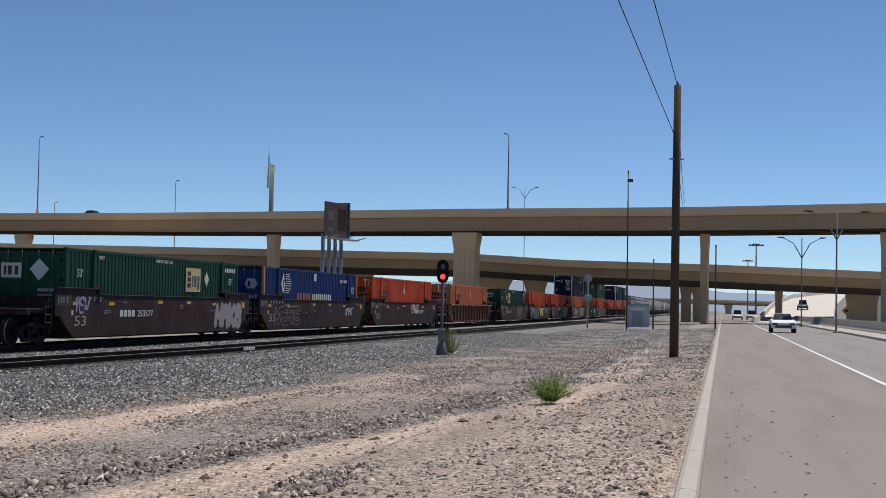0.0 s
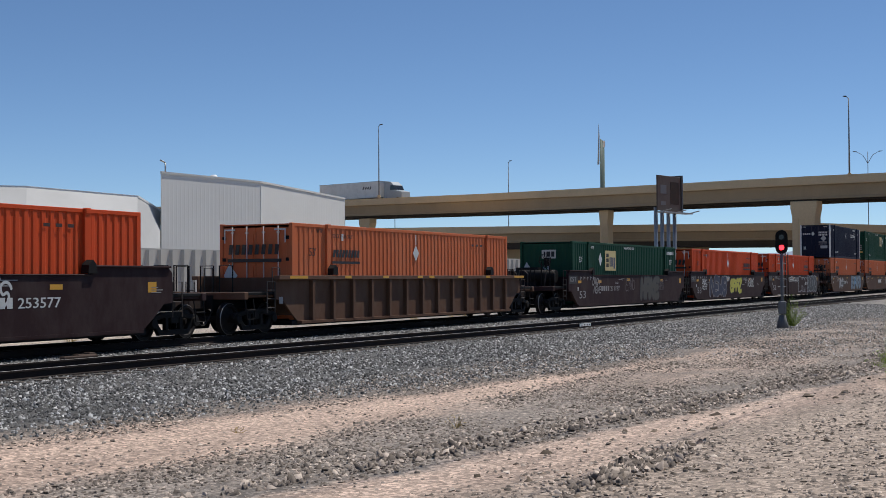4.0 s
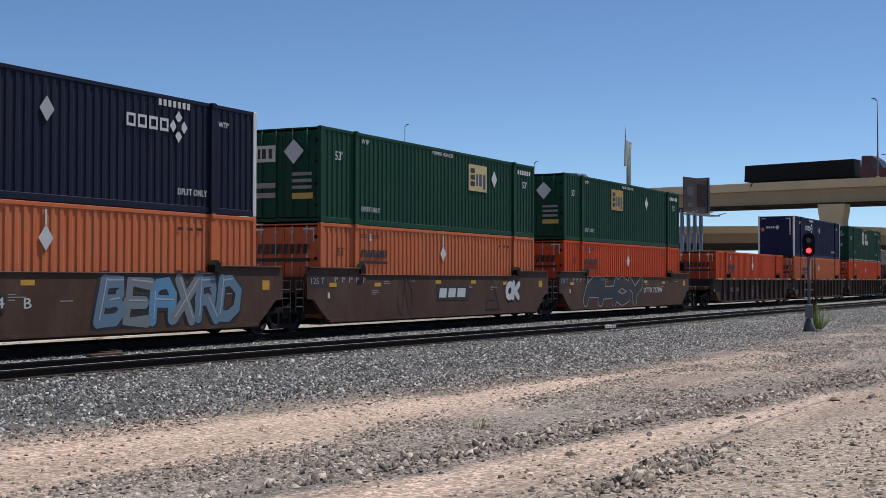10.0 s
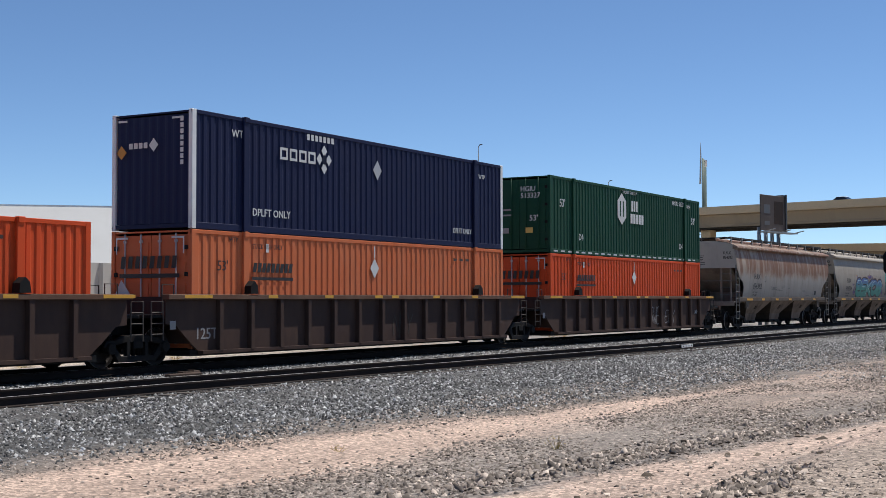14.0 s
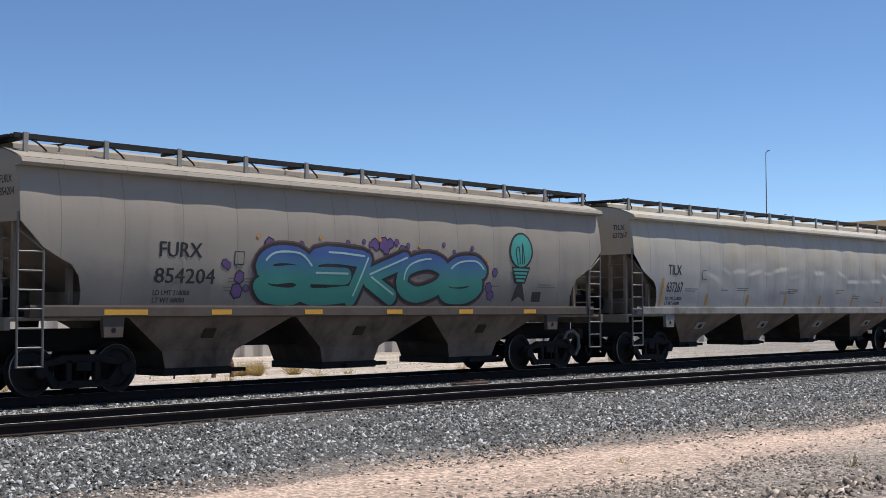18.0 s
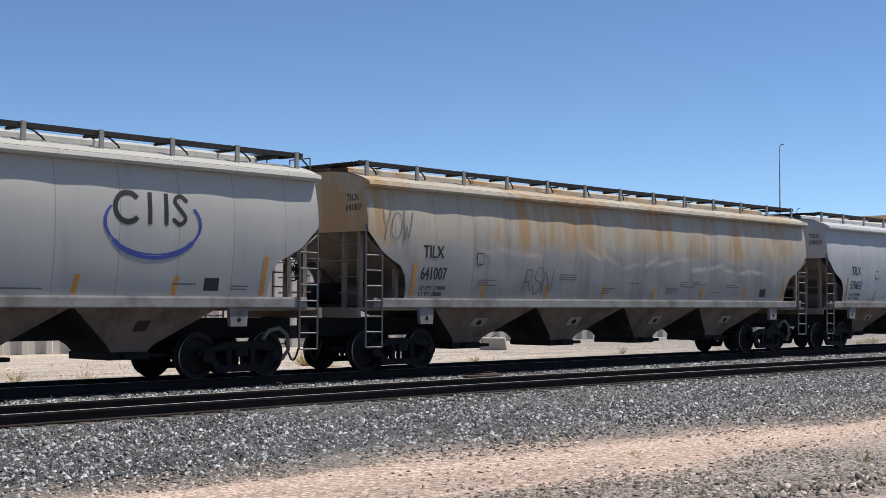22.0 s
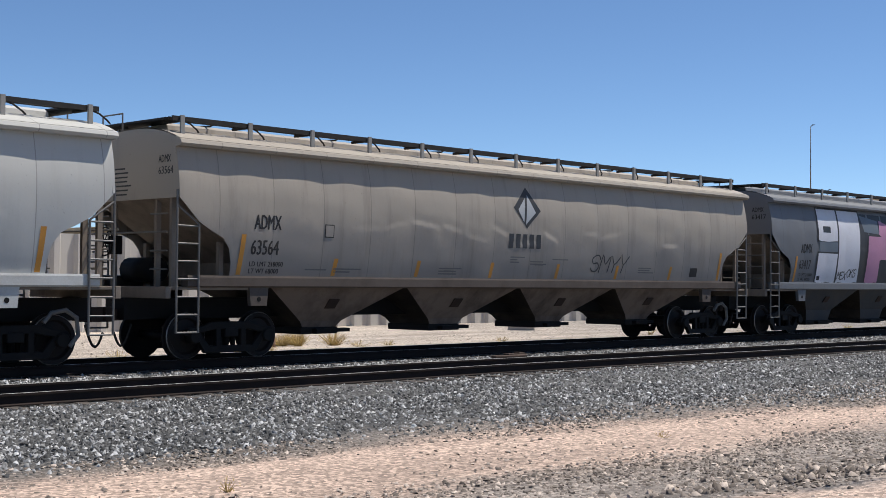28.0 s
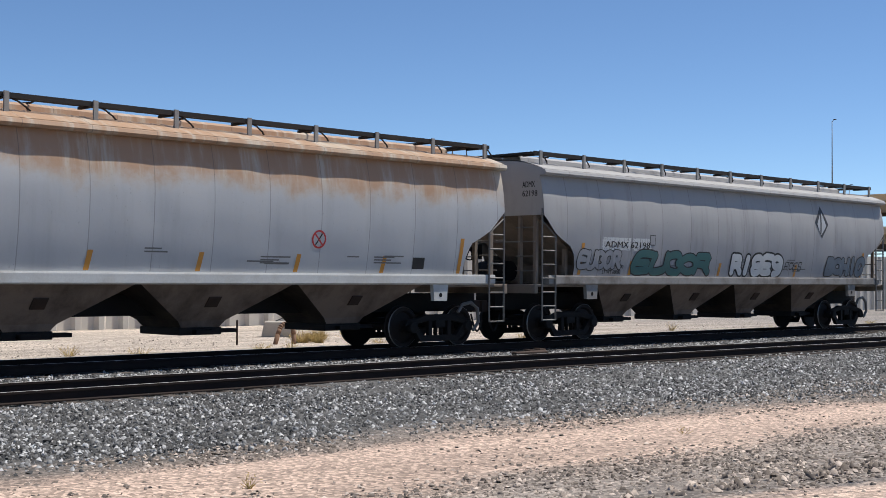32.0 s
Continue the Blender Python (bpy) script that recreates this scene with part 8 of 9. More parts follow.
            part("ladder", bm, LADDER, c)
        for z in (1.75, 2.1, 2.45, 2.8):
            for y0, y1 in ((0.7, 1.3), (-1.3, -0.75)):
                bm = bmesh.new()
                rod(bm, (s * (h + 0.06), y0, z), (s * (h + 0.06), y1, z), 0.016, 6)
                part("grab_iron", bm, LADDER, c)
        bm = bmesh.new()
        rod(bm, (s * (h + 0.18), -1.45, 2.45), (s * (h + 0.18), 1.45, 2.45), 0.018, 6)
        part("crossover_rail", bm, LADDER, c)
        bm = bmesh.new()
        bent_rod(bm, [(s * (h + 0.1), 0.2, 4.45), (s * (h + 0.1), 0.2, 4.8), (s * (h + 0.1), 0.9, 4.8), (s * (h + 0.1), 0.9, 4.3)], 0.018)
        part("roof_handhold", bm, LADDER, c)
        coupler(c, s * (h + 0.2), s * (h + 0.55))
        running_gear(c, s * (h - 1.62), 0.457)
    bm = bmesh.new()
    bent_rod(bm, [(h - 1.15, -1.2, 0.78), (h - 1.0, -1.2, 0.95), (h - 0.72, -1.2, 1.0), (h - 0.5, -1.2, 0.86), (h - 0.46, -1.2, 0.55), (h - 0.62, -1.18, 0.35)], 0.042, 8)
    part("brake_linkage", bm, LADDER, c, "pale curved brake linkage over the rear wheel")
    brake_wheel(c, -h - 0.12, 0.75, 2.3, -1)
    bm = bmesh.new()
    rod(bm, (-h + 0.7, 0.1, 1.75), (-h + 0.7, 1.1, 1.75), 0.25, 14)
    part("air_reservoir", bm, BLACK, c)
    # discharge bays: sloping sheets over a short upright skirt, an outlet gate below, a poke-hole cover on the side
    a, b = -h + 2.35, h - 2.35
    w = (b - a) / bays
    zm, zl = (0.74, 0.40) if deep else (0.70, 0.56)
    for k in range(bays):
        x0, x1 = a + k * w + 0.03, a + (k + 1) * w - 0.03
        cx = (x0 + x1) / 2
        g = w * (0.19 if deep else 0.12)
        yw = 0.8 if deep else 0.66
        rings = []
        bm = bmesh.new()
        for xa, xb, y, z in ((x0, x1, 1.34, 1.43), (cx - g - 0.12, cx + g + 0.12, yw + 0.06, zm), (cx - g, cx + g, yw, zl)):
            rings.append([bm.verts.new(p) for p in ((xa, -y, z), (xb, -y, z), (xb, y, z), (xa, y, z))])
        # end slopes take a darker material than the side faces
        for top, low in zip(rings, rings[1:]):
            for i in range(4):
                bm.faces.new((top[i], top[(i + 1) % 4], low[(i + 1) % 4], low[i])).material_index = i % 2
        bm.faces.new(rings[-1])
        bay = part("discharge_bay", bm, (DARKBAY if body is P_DARK else P_CEFX if body is P_CEFX else BAY, DARKBAY if body is P_CEFX else DARKSLOPE), c, "dark discharge bay" if body is P_DARK else "dusty tan discharge bay")
        bm = bmesh.new()
        box(bm, cx - g - 0.06, cx + g + 0.06, -yw - 0.02, yw + 0.02, zl - 0.14, zl + 0.01)
        box(bm, cx - 0.2, cx + 0.2, -yw - 0.16, -yw, zl - 0.12, zl - 0.03)
        box(bm, cx + g, cx + g + 0.5, -yw + 0.06, -yw + 0.3, zl - 0.11, zl - 0.03)
        part("outlet_gate", bm, BLACK, bay, bevel=0.01)
        bm = bmesh.new()
        sy, sz = 1.34 - yw - 0.06, 1.43 - zm
        ln = math.hypot(sy, sz)
        ny, nz = -sz / ln * 0.03, -sy / ln * 0.03
        lo, hi = 0.62, 0.34
        prism(bm, [(-1.34 + sy * lo, 1.43 - sz * lo), (-1.34 + sy * hi, 1.43 - sz * hi), (-1.34 + sy * hi + ny, 1.43 - sz * hi + nz), (-1.34 + sy * lo + ny, 1.43 - sz * lo + nz)], cx - (0.24 if pale else 0.13), cx + (0.28 if pale else 0.17), "x")
        cover = part("poke_hole_cover", bm, GALVDULL if pale else RUSTY, bay, bevel=0.012)
        if pale:
            mid = (lo + hi) / 2
            y, z = -1.34 + sy * mid + ny, 1.43 - sz * mid + nz
            bm = bmesh.new()
            rod(bm, (cx + 0.02, y - ny * 0.5, z - nz * 0.5), (cx + 0.02, y + ny * 0.6, z + nz * 0.6), 0.075, 10)
            part("poke_hole", bm, BLACK, cover)
    bm = bmesh.new()
    box(bm, -h + 2, h - 2, -0.2, 0.2, 0.80, 1.2)
    part("centre_sill", bm, BLACK, c)
    # lettering
    tx = numx if numx is not None else (-h + 1.72)
    if side_text:
        write(mark_, tx + 0.05, 2.56, 0.3, INK, c, wide=(0.27 if bays == 3 else 0.19) * len(mark_) - 0.08, skin=paint_skin)
        write(number, tx, 2.06, 0.3, INK, c, wide=(0.25 if bays == 3 else 0.155) * len(number) - 0.08, skin=paint_skin)
    write("LD LMT 218000", tx, 1.83, 0.1, INK, c, wide=0.85, skin=paint_skin)
    write("LT WT 68000", tx, 1.69, 0.1, INK, c, wide=0.75, skin=paint_skin)
    write(mark_, 0.5 - 1.4, 3.78, 0.15, INK, c, end=-h - 0.004, wide=0.4)
    write(number, 0.5 - 1.4, 3.56, 0.15, INK, c, end=-h - 0.004, wide=0.48)
    rng = random.Random(seed)
    for z in np.arange(3.2, 3.75, 0.085):
        y1 = 0.6 - rng.uniform(0.3, 0.6)
        bm = bmesh.new()
        bm.faces.new([bm.verts.new((-h - 0.004, yy, zz)) for yy, zz in ((y1, z), (0.6, z), (0.6, z + 0.03), (y1, z + 0.03))])
        part("marking", finish_plain(bm, INK), None, c)
    mark([rect(tx + 1.9, tx + 2.15, 2.45, 2.72)], INK, c, name="plate_box", skin=paint_skin)
    mark([rect(tx + 1.92, tx + 2.13, 2.47, 2.70)], body, c, name="plate_box", skin=lambda z: paint_skin(z) + 0.003)
    if stripes:
        for k, x in enumerate(np.linspace(-h + 1.42, h - 1.5, 8)):
            tall = k in (0, 7)
            mark([rect(x, x + 0.11, 1.66, 2.45 if tall else 2.02, 0.06)], RUSTSTAIN, c, name="reflector", skin=paint_skin)
    else:
        for x in np.arange(-h + 1.75, h - 2.2, 2.45):
            mark([rect(x, x + (0.95 if x < -h + 2 else 0.5), 1.46, 1.56)], YELLOW, c, -1.545, "reflector")
    for k in range(9):
        x, z = rng.uniform(-h + 2.2, h - 1.8), rng.uniform(1.68, 2.15)
        mark([rect(x, x + rng.uniform(0.25, 0.8), z + j * 0.06, z + j * 0.06 + 0.028) for j in range(rng.choice((1, 2, 3)))], GREYINK, c, skin=paint_skin)
    x = h - 2.9
    mark([rect(x, x + 0.36, 1.75, 2.0)], INK, c, name="data_panel", skin=paint_skin)
    for q in marks:
        q(c)
    lay_on(c, out)
    return c


def clamp_mesh():
    bm = bmesh.new()
    rod(bm, (0, -0.34, 0.0), (0, 0.34, 0.03), 0.02, 6)
    rod(bm, (0.0, -0.34, 0.0), (0.12, -0.42, 0.09), 0.02, 6)
    return bm


def walk_post(s):
    """An upright plate at the roof's edge that carries the running board, with a dark arm and brace."""
    bm = bmesh.new()
    box(bm, -0.045, 0.045, min(s * 1.205, s * 1.25), max(s * 1.205, s * 1.25), 4.33, 4.69)
    k = len(bm.faces)
    box(bm, -0.03, 0.03, min(s * 0.66, s * 1.2), max(s * 0.66, s * 1.2), 4.575, 4.625)
    pts = [(0, s * 1.2, 4.6), (0.25, s * 1.12, 4.56), (0.5, s * 1.0, 4.47), (0.62, s * 0.9, 4.43)]
    for p, q in zip(pts, pts[1:]):
        rod(bm, p, q, 0.018, 5)
    bm.faces.ensure_lookup_table()
    for f in bm.faces[k:]:
        f.material_index = 1
    return bm


GRATING = paint("dark_grating", (0.03, 0.029, 0.028), 0.7, dirt=(0.08, 0.06, 0.05), amount=0.4)
GALVDULL = paint("dull_galvanised", (0.30, 0.29, 0.27), 0.65, dirt=(0.13, 0.1, 0.08), amount=0.4)
LADDER = paint("ladder_paint", (0.15, 0.142, 0.13), 0.55, dirt=(0.15, 0.12, 0.1), amount=0.5, scale=2)
SILLGREY = paint("grey_sill", (0.285, 0.272, 0.255), 0.65, dirt=(0.11, 0.085, 0.068), amount=0.8, scale=1.7)
DARKSILL = paint("sooty_brown_sill", (0.11, 0.088, 0.074), 0.7, dirt=(0.06, 0.045, 0.036), amount=0.6, scale=1.5)
SILLWHITE = paint("white_sill", (0.55, 0.55, 0.53), 0.6, dirt=(0.3, 0.26, 0.21), amount=0.4, scale=1.5)
DARKSLOPE = paint("dark_slope", (0.03, 0.024, 0.02), 0.85, dirt=(0.09, 0.07, 0.055), amount=0.6, scale=1.6)
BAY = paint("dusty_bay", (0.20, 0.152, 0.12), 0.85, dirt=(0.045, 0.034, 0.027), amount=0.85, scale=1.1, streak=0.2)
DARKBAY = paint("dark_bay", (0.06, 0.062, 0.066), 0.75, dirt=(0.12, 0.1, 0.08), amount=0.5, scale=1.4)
END = paint("dusty_end", (0.25, 0.205, 0.165), 0.8, dirt=(0.05, 0.038, 0.03), amount=0.6, scale=1.2, streak=0.3)
GREYINK = spray("faded_stencil", (0.13, 0.125, 0.12))
GREY = (0.40, 0.378, 0.35)
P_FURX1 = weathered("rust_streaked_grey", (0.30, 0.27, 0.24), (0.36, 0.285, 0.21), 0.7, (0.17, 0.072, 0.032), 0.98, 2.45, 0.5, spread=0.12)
# base much darker than the upper tone, which begins low on the side
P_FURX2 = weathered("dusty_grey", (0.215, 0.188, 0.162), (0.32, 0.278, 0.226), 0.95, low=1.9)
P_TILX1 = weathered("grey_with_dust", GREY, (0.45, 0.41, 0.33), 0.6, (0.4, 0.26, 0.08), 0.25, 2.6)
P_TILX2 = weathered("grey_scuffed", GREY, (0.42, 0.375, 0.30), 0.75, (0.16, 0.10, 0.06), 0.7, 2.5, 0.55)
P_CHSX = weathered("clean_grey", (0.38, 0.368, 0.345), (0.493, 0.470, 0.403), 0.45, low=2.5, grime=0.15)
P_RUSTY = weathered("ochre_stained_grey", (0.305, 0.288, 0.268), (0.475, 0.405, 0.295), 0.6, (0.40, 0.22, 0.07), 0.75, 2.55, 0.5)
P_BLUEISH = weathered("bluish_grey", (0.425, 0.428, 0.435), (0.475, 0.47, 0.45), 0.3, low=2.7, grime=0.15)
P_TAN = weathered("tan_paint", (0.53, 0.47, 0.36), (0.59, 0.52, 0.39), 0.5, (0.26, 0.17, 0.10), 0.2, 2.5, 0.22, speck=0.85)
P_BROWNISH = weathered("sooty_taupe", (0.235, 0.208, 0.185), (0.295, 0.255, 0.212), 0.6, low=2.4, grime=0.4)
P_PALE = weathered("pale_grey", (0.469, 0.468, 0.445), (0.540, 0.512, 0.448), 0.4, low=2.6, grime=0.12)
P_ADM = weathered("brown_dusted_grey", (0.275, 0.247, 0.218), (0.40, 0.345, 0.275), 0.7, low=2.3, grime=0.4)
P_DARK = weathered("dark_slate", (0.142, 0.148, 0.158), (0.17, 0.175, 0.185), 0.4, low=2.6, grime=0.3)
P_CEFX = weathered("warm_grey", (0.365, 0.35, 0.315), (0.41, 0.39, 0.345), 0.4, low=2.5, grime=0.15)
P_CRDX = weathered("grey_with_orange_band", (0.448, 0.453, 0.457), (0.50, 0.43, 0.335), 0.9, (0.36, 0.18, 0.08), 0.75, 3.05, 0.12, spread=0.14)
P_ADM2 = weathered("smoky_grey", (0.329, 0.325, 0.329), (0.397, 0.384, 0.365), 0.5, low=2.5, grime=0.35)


def chs_mark(x):
    """Plain dark shapes over a blue swoosh."""
    def put(c):
        k = lambda d: (lambda z: paint_skin(z) + d)
        mark(ring(x - 0.58, 3.27, 0.22, 0.32, 18, 0.7, math.tau - 0.7, 1.0), INK, c, name="emblem", label="dark open ring of the emblem", skin=k(0))
        mark([rect(x - 0.14, x - 0.05, 2.97, 3.57), rect(x + 0.23, x + 0.32, 2.97, 3.57)], INK, c, name="emblem_shape", label="dark upright bar of the emblem", skin=k(0))
        mark(ribbon(curve_through([(x + 0.74, 3.46), (x + 0.6, 3.54), (x + 0.48, 3.42), (x + 0.72, 3.14), (x + 0.6, 3.0), (x + 0.45, 3.08)]), 0.08), INK, c, name="emblem", label="dark wave of the emblem", skin=k(0))
        mark(ring(x, 3.0, 1.04, 1.10, 26, math.pi - 0.5, math.tau + 0.55, 0.55), ROYAL, c, name="swoosh", label="thin blue swoosh", skin=k(0.003))
        mark(ring(x, 2.95, 0.94, 1.06, 14, math.pi + 0.5, math.tau - 0.5, 0.6), ROYAL, c, name="swoosh", skin=k(0.003))
    return put


def leaf_mark(x, mt, s=1.0):
    def put(c):
        mark([[(x, 2.86), (x + 0.5 * s, 3.3), (x, 3.86), (x - 0.5 * s, 3.35)]], mt, c, name="leaf_emblem", label="dark leaf emblem", skin=paint_skin)
        mark([[(x - 0.05, 2.95), (x + 0.32 * s, 3.25), (x + 0.02, 3.68)], [(x - 0.12, 3.0), (x - 0.07, 3.6), (x - 0.34 * s, 3.3)]], CHROME, c, name="leaf_emblem", skin=lambda z: paint_skin(z) + 0.003)
        if s == 1:
            mark(slant_bars(x - 0.66, x + 0.62, 2.38, 2.72, 5, 0, 0.35), mt, c, name="name_block", skin=paint_skin)
    return put


def sgraf(x0, x1, z0, z1, n, fill, line, seed, **k):
    return lambda c: graffiti(x0, x1, z0, z1, n, fill, line, c, seed, skin=paint_skin, **k)


def stag(x0, x1, z0, z1, mt, seed, w=0.03, word=None):
    return lambda c: tag(x0, x1, z0, z1, mt, c, seed, skin=paint_skin, w=w, word=word)


def two_tone(name, low, high, z0, z1):
    """Spray paint that is faded from one colour into another up the piece."""
    m = spray(name, low)
    n, l = nodes_of(m)
    tc, sep, up, mix = n.new("ShaderNodeTexCoord"), n.new("ShaderNodeSeparateXYZ"), n.new("ShaderNodeMapRange"), n.new("ShaderNodeMix")
    l.new(tc.outputs["Object"], sep.inputs[0])
    up.inputs["From Min"].default_value, up.inputs["From Max"].default_value = z0, z1
    l.new(sep.outputs["Z"], up.inputs["Value"])
    mix.data_type = "RGBA"
    mix.inputs["A"].default_value, mix.inputs["B"].default_value = (*low, 1), (*high, 1)
    l.new(up.outputs[0], mix.inputs["Factor"])
    l.new(mix.outputs["Result"], n["Principled BSDF"].inputs["Base Color"])
    return m


TEALBLUE = two_tone("teal_to_blue_spray", (0.045, 0.25, 0.20), (0.05, 0.10, 0.30), 2.2, 2.75)
MINT = spray("mint_spray", (0.35, 0.55, 0.50))
REDBROWN = spray("red_brown_spray", (0.11, 0.045, 0.05))
ICE = spray("ice_blue_spray", (0.30, 0.44, 0.58))
DARKTEAL = spray("dark_teal_spray", (0.045, 0.14, 0.13))


def bulb(c):
    """A painted light bulb: round glass, filament, screw base and flared foot."""
    k = lambda d: (lambda z: paint_skin(z) + d)
    x = 5.2
    mark([blob(x, 3.02, 0.47, 0.46, random.Random(3), 22, 0.02, 2)], INK, c, name="graffiti", label="black outline of a painted light bulb", skin=k(0.003))
    mark([blob(x, 3.02, 0.41, 0.41, random.Random(3), 22, 0.02, 2)], TEAL, c, name="graffiti", label="teal glass of a painted light bulb", skin=k(0.006))
    mark(ribbon(curve_through([(x - 0.12, 2.68), (x - 0.22, 3.0), (x - 0.1, 3.1), (x - 0.04, 2.7)]), 0.03), INK, c, name="graffiti", skin=k(0.009))
    mark(ribbon(curve_through([(x + 0.05, 2.7), (x + 0.04, 3.22), (x + 0.14, 2.7)]), 0.03), INK, c, name="graffiti", skin=k(0.009))
    mark([[(x - 0.38, 2.62), (x + 0.38, 2.62), (x + 0.2, 2.2), (x - 0.2, 2.2)]], INK, c, name="graffiti", skin=k(0.0105))
    for q in range(4):
        w = 0.31 - 0.05 * q
        mark([rect(x - w, x + w, 2.52 - q * 0.09, 2.575 - q * 0.09)], TEAL, c, name="graffiti", skin=k(0.0135))
    mark([[(x - 0.1, 2.2), (x + 0.1, 2.2), (x + 0.13, 1.95), (x + 0.28, 1.74), (x, 1.88), (x - 0.28, 1.74), (x - 0.13, 1.95)]], INK, c, name="graffiti", skin=k(0.003))


def splash(c):
    """Purple six-sided bubbles with dark edges round the piece, and a few orange dots."""
    rng = random.Random(40)
    k = lambda d: (lambda z: paint_skin(z) + d)
    for q in range(34):
        x = rng.uniform(-4.3, 4.4)
        if abs(x) > 3.4:
            z, r = rng.uniform(1.8, 2.5), rng.uniform(0.08, 0.2)
        else:
            z, r = 2.86 + rng.uniform(-0.1, 0.22), rng.uniform(0.06, 0.2)
        a0 = rng.uniform(0, 1)
        hexa = [(x + r * math.cos(a0 + j * math.tau / 6) * rng.uniform(0.85, 1.1), z + r * math.sin(a0 + j * math.tau / 6)) for j in range(6)]
        mark([hexa], INK, c, name="bubble", skin=k(0.0005 + 0.00002 * q))
        mark([[(x + (px - x) * 0.8, z + (pz - z) * 0.8) for px, pz in hexa]], PURPLE, c, name="bubble", label="purple sprayed bubble" if q == 0 else "", skin=k(0.0022 + 0.00002 * q))
    for x, z in ((-3.3, 3.05), (-1.6, 3.08), (0.2, 3.1), (3.9, 2.75), (1.5, 3.0)):
        mark([blob(x, z, 0.05, 0.05, rng, 8, 0.1, 2)], RUSTSTAIN, c, name="bubble", skin=k(0.004))


def ragged(x0, x1, z0, z1, rng, lean=0.0):
    """A sprayed block whose lower edge is uneven."""
    n = max(3, int((x1 - x0) / 0.16))
    foot = [(x0 + (x1 - x0) * i / n, z0 + rng.uniform(-0.03, 0.03)) for i in range(n + 1)]
    return foot + [(x1 + lean, z1), (x0 + lean, z1)]


MURAL_WHITE = spray("white_mural_spray", (0.66, 0.66, 0.70))
MURAL_PINK = spray("pink_mural_spray", (0.50, 0.235, 0.36))
MURAL_VIOLET = spray("violet_mural_spray", (0.30, 0.17, 0.50))
MURAL_BLUE = spray("blue_mural_spray", (0.13, 0.36, 0.62))
MURAL_GREEN = spray("green_mural_spray", (0.19, 0.40, 0.075))


def mural(c):
    """Big flat blocks of colour with black edges and black shadows between them."""
    k = lambda d: (lambda z: paint_skin(z) + d)
    rng = random.Random(77)
    lo, hi = 1.65, 4.0
    for i, p in enumerate((rect(-4.25, -3.5, lo, 3.95, -0.12), rect(-2.75, -1.95, lo, 3.0, 0.05), rect(-2.5, -1.9, 3.0, 3.95), rect(-0.5, 0.14, lo, 3.95), rect(2.1, 2.72, lo, 3.9, -0.12), rect(4.86, 5.4, lo, 3.9, 0.1), rect(7.5, 8.5, lo + 0.3, 3.7, -0.35), rect(-3.5, -2.6, 3.2, 3.95))):
        mark([p], CHAR, c, name="mural_block", label="black sprayed shadow block" if i == 0 else "", skin=k(0.003 + 0.0002 * i))
    for i, p in enumerate((rect(-6.92, -5.72, 2.58, 3.02), rect(2.74, 3.42, lo, 3.22), rect(5.1, 5.82, lo, 3.32), [(-4.1, 3.9), (-3.85, 3.35), (-2.8, 3.3), (-2.85, 3.75)])):
        mark([p], GREYBLUE, c, name="mural_block", skin=k(0.006))
    blocks = ((MURAL_WHITE, ((-6.98, -5.74, 2.98, hi, 0.0), (-5.64, -4.2, lo, hi, 0.0), (-7.02, -5.76, lo, 2.58, 0.05))),
              (MURAL_PINK, ((-3.62, -2.1, 2.42, 3.22, 0.08), (-3.66, -2.75, lo, 2.46, 0.03), (-1.98, -0.48, lo, hi, 0.0))),
              (MURAL_VIOLET, ((0.14, 2.1, lo, hi, 0.0),)),
              (MURAL_BLUE, ((2.74, 3.4, 3.22, hi, 0.0), (3.46, 4.9, lo, hi, 0.0))),
              (MURAL_GREEN, ((5.05, 5.8, 3.32, hi, 0.0), (5.86, 7.55, lo, hi, 0.0), (7.62, 8.15, lo, 2.3, 0.0))))
    for mt, ps in blocks:
        for i, (x0, x1, z0, z1, lean) in enumerate(ps):
            mark([rect(x0 - 0.07, x1 + 0.07, z0 - 0.03, z1 + 0.05, lean)], CHAR, c, name="mural_block", skin=k(0.009 + 0.0003 * i))
            mark([ragged(x0, x1, z0, z1, rng, lean)], mt, c, name="mural_block", label="block of sprayed colour", skin=k(0.012 + 0.0003 * i))
    mark([[(-2.8, 3.3), (-2.05, 3.0), (-2.05, 3.62), (-2.72, 3.78)]], MURAL_PINK, c, name="mural_block", skin=k(0.0135))
    for i, p in enumerate((rect(-6.68, -6.2, 3.25, 3.45), rect(0.7, 1.75, 3.15, 3.55), rect(2.92, 3.22, 3.42, 3.64), rect(-6.95, -6.75, 1.72, 1.85))):
        mark([p], CHAR, c, name="mural_block", skin=k(0.0155))
    mark([rect(6.38, 7.02, 1.76, 2.06)], CHAR, c, name="mural_block", skin=k(0.0155))
    for i in (0, 1):
        mark(hollow(6.44 + 0.28 * i, 6.66 + 0.28 * i, 1.82, 2.0, 0.04), MURAL_WHITE, c, name="graffiti", skin=k(0.0185))
    tag(-5.6, -5.0, 1.75, 2.0, INK, c, 41, skin=lambda z: paint_skin(z) + 0.008, w=0.035, word="MEX")
    tag(-4.95, -4.35, 1.8, 2.12, INK, c, 43, skin=lambda z: paint_skin(z) + 0.008, w=0.035, word="OKS")
    tag(-1.7, -1.05, 1.9, 2.15, INK, c, 42, skin=lambda z: paint_skin(z) + 0.008, w=0.03, word="STOKE")


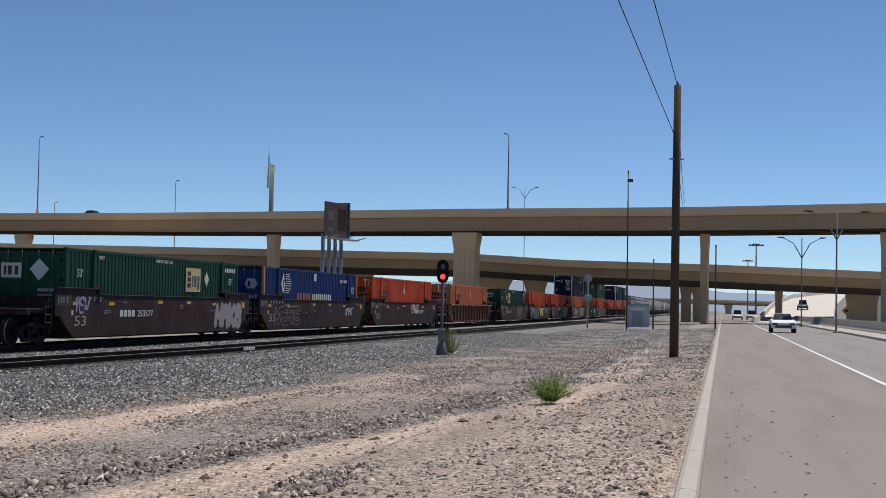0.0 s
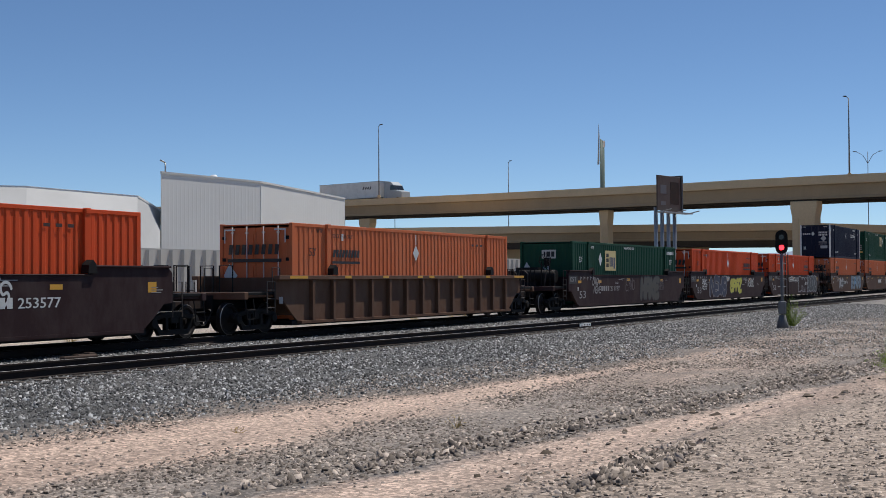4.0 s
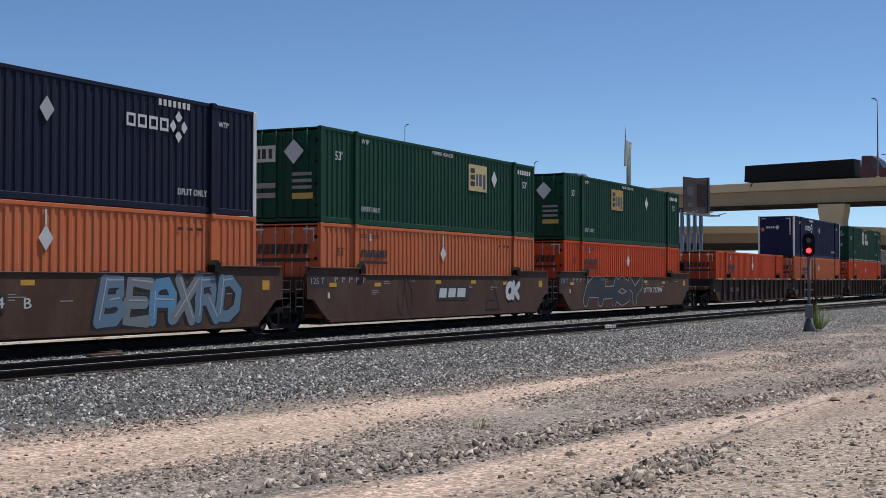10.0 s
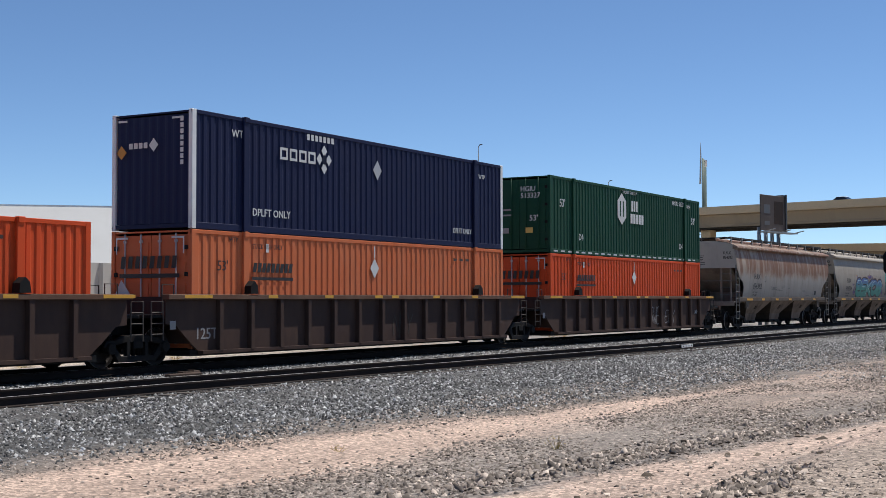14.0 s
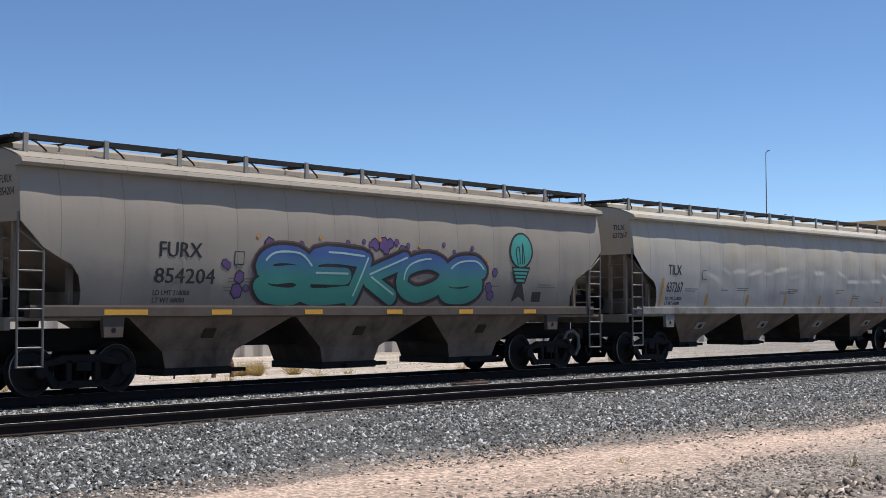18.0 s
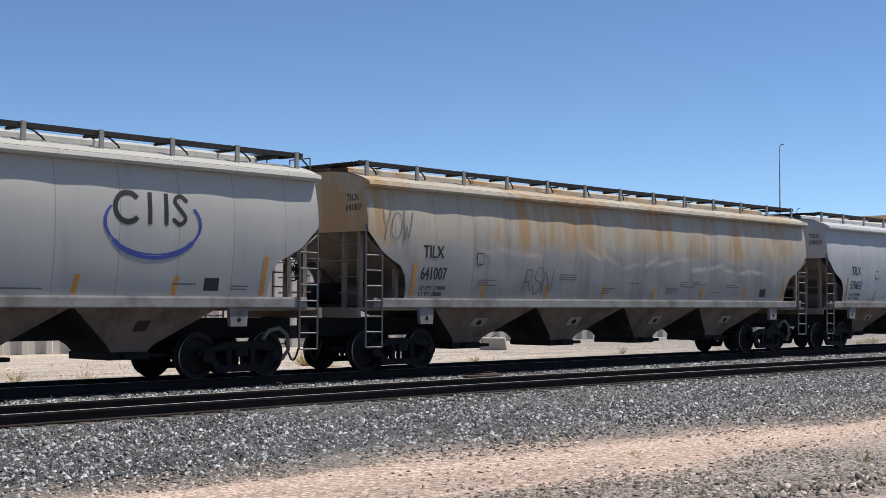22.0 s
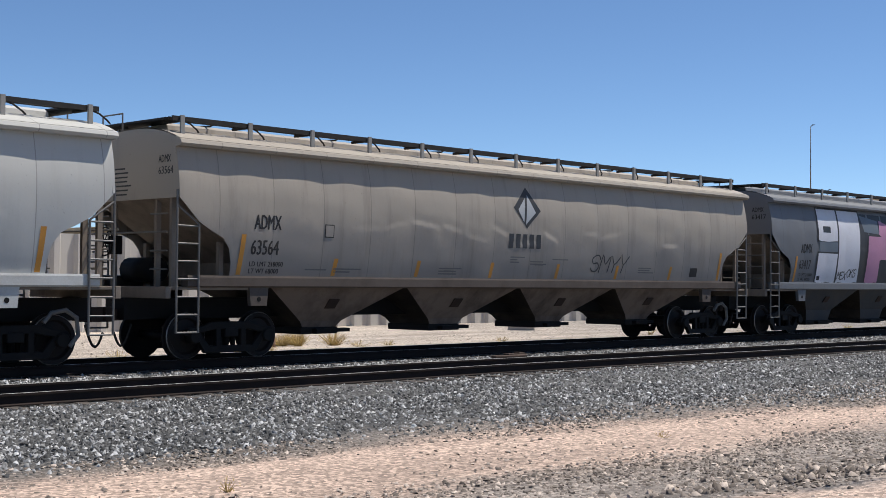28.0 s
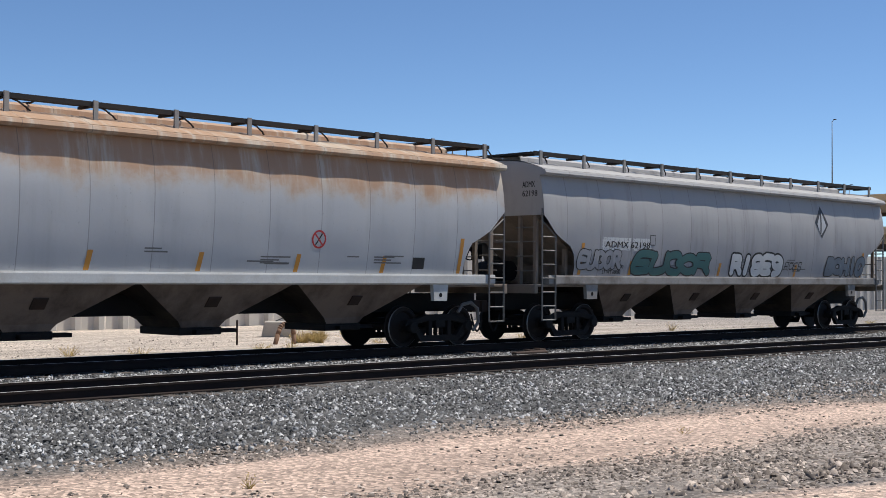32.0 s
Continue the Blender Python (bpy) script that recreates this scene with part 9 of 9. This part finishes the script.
def no_entry(x):
    def put(c):
        mark(ring(x, 2.33, 0.15, 0.19, 18) + stroke([(x - 0.12, 2.45), (x + 0.12, 2.2)], 0.035), RED, c, name="warning_mark", label="red crossed-out circle", skin=paint_skin)
        mark(stroke([(x - 0.08, 2.22), (x + 0.08, 2.44)], 0.03), INK, c, name="warning_mark", skin=paint_skin)
    return put


def faded_sun(c):
    mark(ring(-2.0, 3.0, 0.3, 0.44, 18, 1.6, 6.6), GOLD, c, name="emblem", label="faded yellow ring emblem", skin=paint_skin)
    mark(slant_bars(-1.25, 2.7, 2.78, 3.0, 13, 0, 0.55), spray("faded_ochre", (0.38, 0.32, 0.23)), c, name="name_block", label="faded ochre name bars", skin=paint_skin)


HOPPERS = (
    ("grey covered hopper with heavy brown rust streaks", P_FURX1, 8.63, 3, DARKSILL, 1, 0.2, "FURX", "854382", [], False, None, -5.9),
    ("dusty grey covered hopper with teal and purple graffiti", P_FURX2, 8.63, 3, DARKSILL, 2, 0.2, "FURX", "854204", [splash, sgraf(-3.3, 3.7, 1.66, 2.85, "SEKOS", TEALBLUE, INK, 51, inner=MINT, halo=REDBROWN, fat_=0.36), bulb], False, None, -5.8),
    ("grey covered hopper with dented panels and orange stripes", P_TILX1, 10.0, 4, SILLGREY, 3, 1.0, "TILX", "637267", []),
    ("scuffed grey covered hopper with brown stains", P_TILX2, 9.69, 4, SILLGREY, 4, 0.8, "TILX", "637254", []),
    ("clean grey covered hopper with a blue swoosh", P_CHSX, 9.04, 4, SILLGREY, 5, 0.1, "CHSX", "580910", [chs_mark(4.9)]),
    ("grey covered hopper with ochre rust stains", P_RUSTY, 10.0, 4, SILLGREY, 6, 0.7, "TILX", "641007", [stag(-4.6, -3.4, 1.8, 2.4, GREYINK, 52), stag(-9.6, -8.6, 2.9, 3.6, GREYINK, 53, 0.02)]),
    ("bluish grey covered hopper with a blue swoosh", P_BLUEISH, 9.04, 4, SILLGREY, 7, 0.4, "TILX", "570653", [chs_mark(5.15), stag(2.0, 4.4, 1.75, 2.2, GREYINK, 54, 0.025)]),
    ("dented tan covered hopper with a faded yellow emblem", P_TAN, 10.1, 4, SILLGREY, 8, 1.0, "TILX", "636407", [faded_sun, stag(4.0, 6.5, 1.75, 2.3, GREYINK, 55, 0.03)]),
    ("sooty taupe covered hopper with blue graffiti", P_BROWNISH, 10.07, 4, P_BROWNISH, 9, 0.3, "TILX", "65624", [sgraf(0.6, 4.0, 1.66, 2.55, "WJLS".replace("J", "U"), ICE, DEEPB, 56, halo=SKYB, fat_=0.44, sharp=True)]),
    ("pale grey covered hopper with a white side sill", P_PALE, 9.69, 4, SILLWHITE, 10, 0.5, "CRDX", "13299", [no_entry(0.4), lambda c: write("CAUTION", -6.0, 2.05, 0.13, INK, c, wide=0.7, skin=paint_skin)]),
    ("brown-dusted grey covered hopper with a dark leaf emblem", P_ADM, 10.08, 4, DARKSILL, 11, 0.8, "ADMX", "63564", [leaf_mark(0.0, CHAR), stag(2.6, 4.2, 1.8, 2.3, CHAR, 57, 0.035)]),
    ("dark slate covered hopper with a mural of coloured blocks", P_DARK, 9.82, 4, P_DARK, 12, 0.7, "ADMX", "63417", [mural]),
    ("warm grey covered hopper with orange stripes", P_CEFX, 10.1, 4, SILLGREY, 13, 0.1, "CEFX", "360113", []),
    ("grey covered hopper with an orange rust band and white sill", P_CRDX, 9.72, 4, SILLWHITE, 14, 0.3, "CRDX", "15459", [no_entry(-3.95), no_entry(4.1)]),
    ("smoky grey covered hopper with several graffiti tags", P_ADM2, 8.71, 4, SILLGREY, 15, 0.3, "ADMX", "62198", [lambda c: mark([rect(-6.4, -4.3, 2.3, 2.62)], PALE, c, name="number_panel", skin=lambda z: paint_skin(z) - 0.006), leaf_mark(4.6, CHAR, 0.8), sgraf(-7.3, -5.6, 1.8, 2.3, "EUGOR", P_ADM2, INK, 58), sgraf(-4.95, -1.5, 1.66, 2.3, "EUGOR", DARKTEAL, INK, 59, fat_=0.46), sgraf(-0.4, 2.3, 1.66, 2.3, "RISE9", PALE, INK, 60, halo=INK, fat_=0.46), stag(2.5, 3.5, 1.85, 2.1, INK, 62, 0.03, "ROES"), sgraf(5.0, 7.4, 1.68, 2.3, "BOHIC", GREYBLUE, INK, 61), lambda c: write("ADMX 62198", -6.3, 2.36, 0.17, INK, c, wide=1.9, skin=lambda z: paint_skin(z) + 0.004)], True, None, -6.3, False),
)
for i, q in enumerate(HOPPERS):
    rolls(hopper(*q), S_CARS[13 + i], 7.0)


def motions():
    for ob, rows in MOVERS:
        walk(ob, rows)


motions()
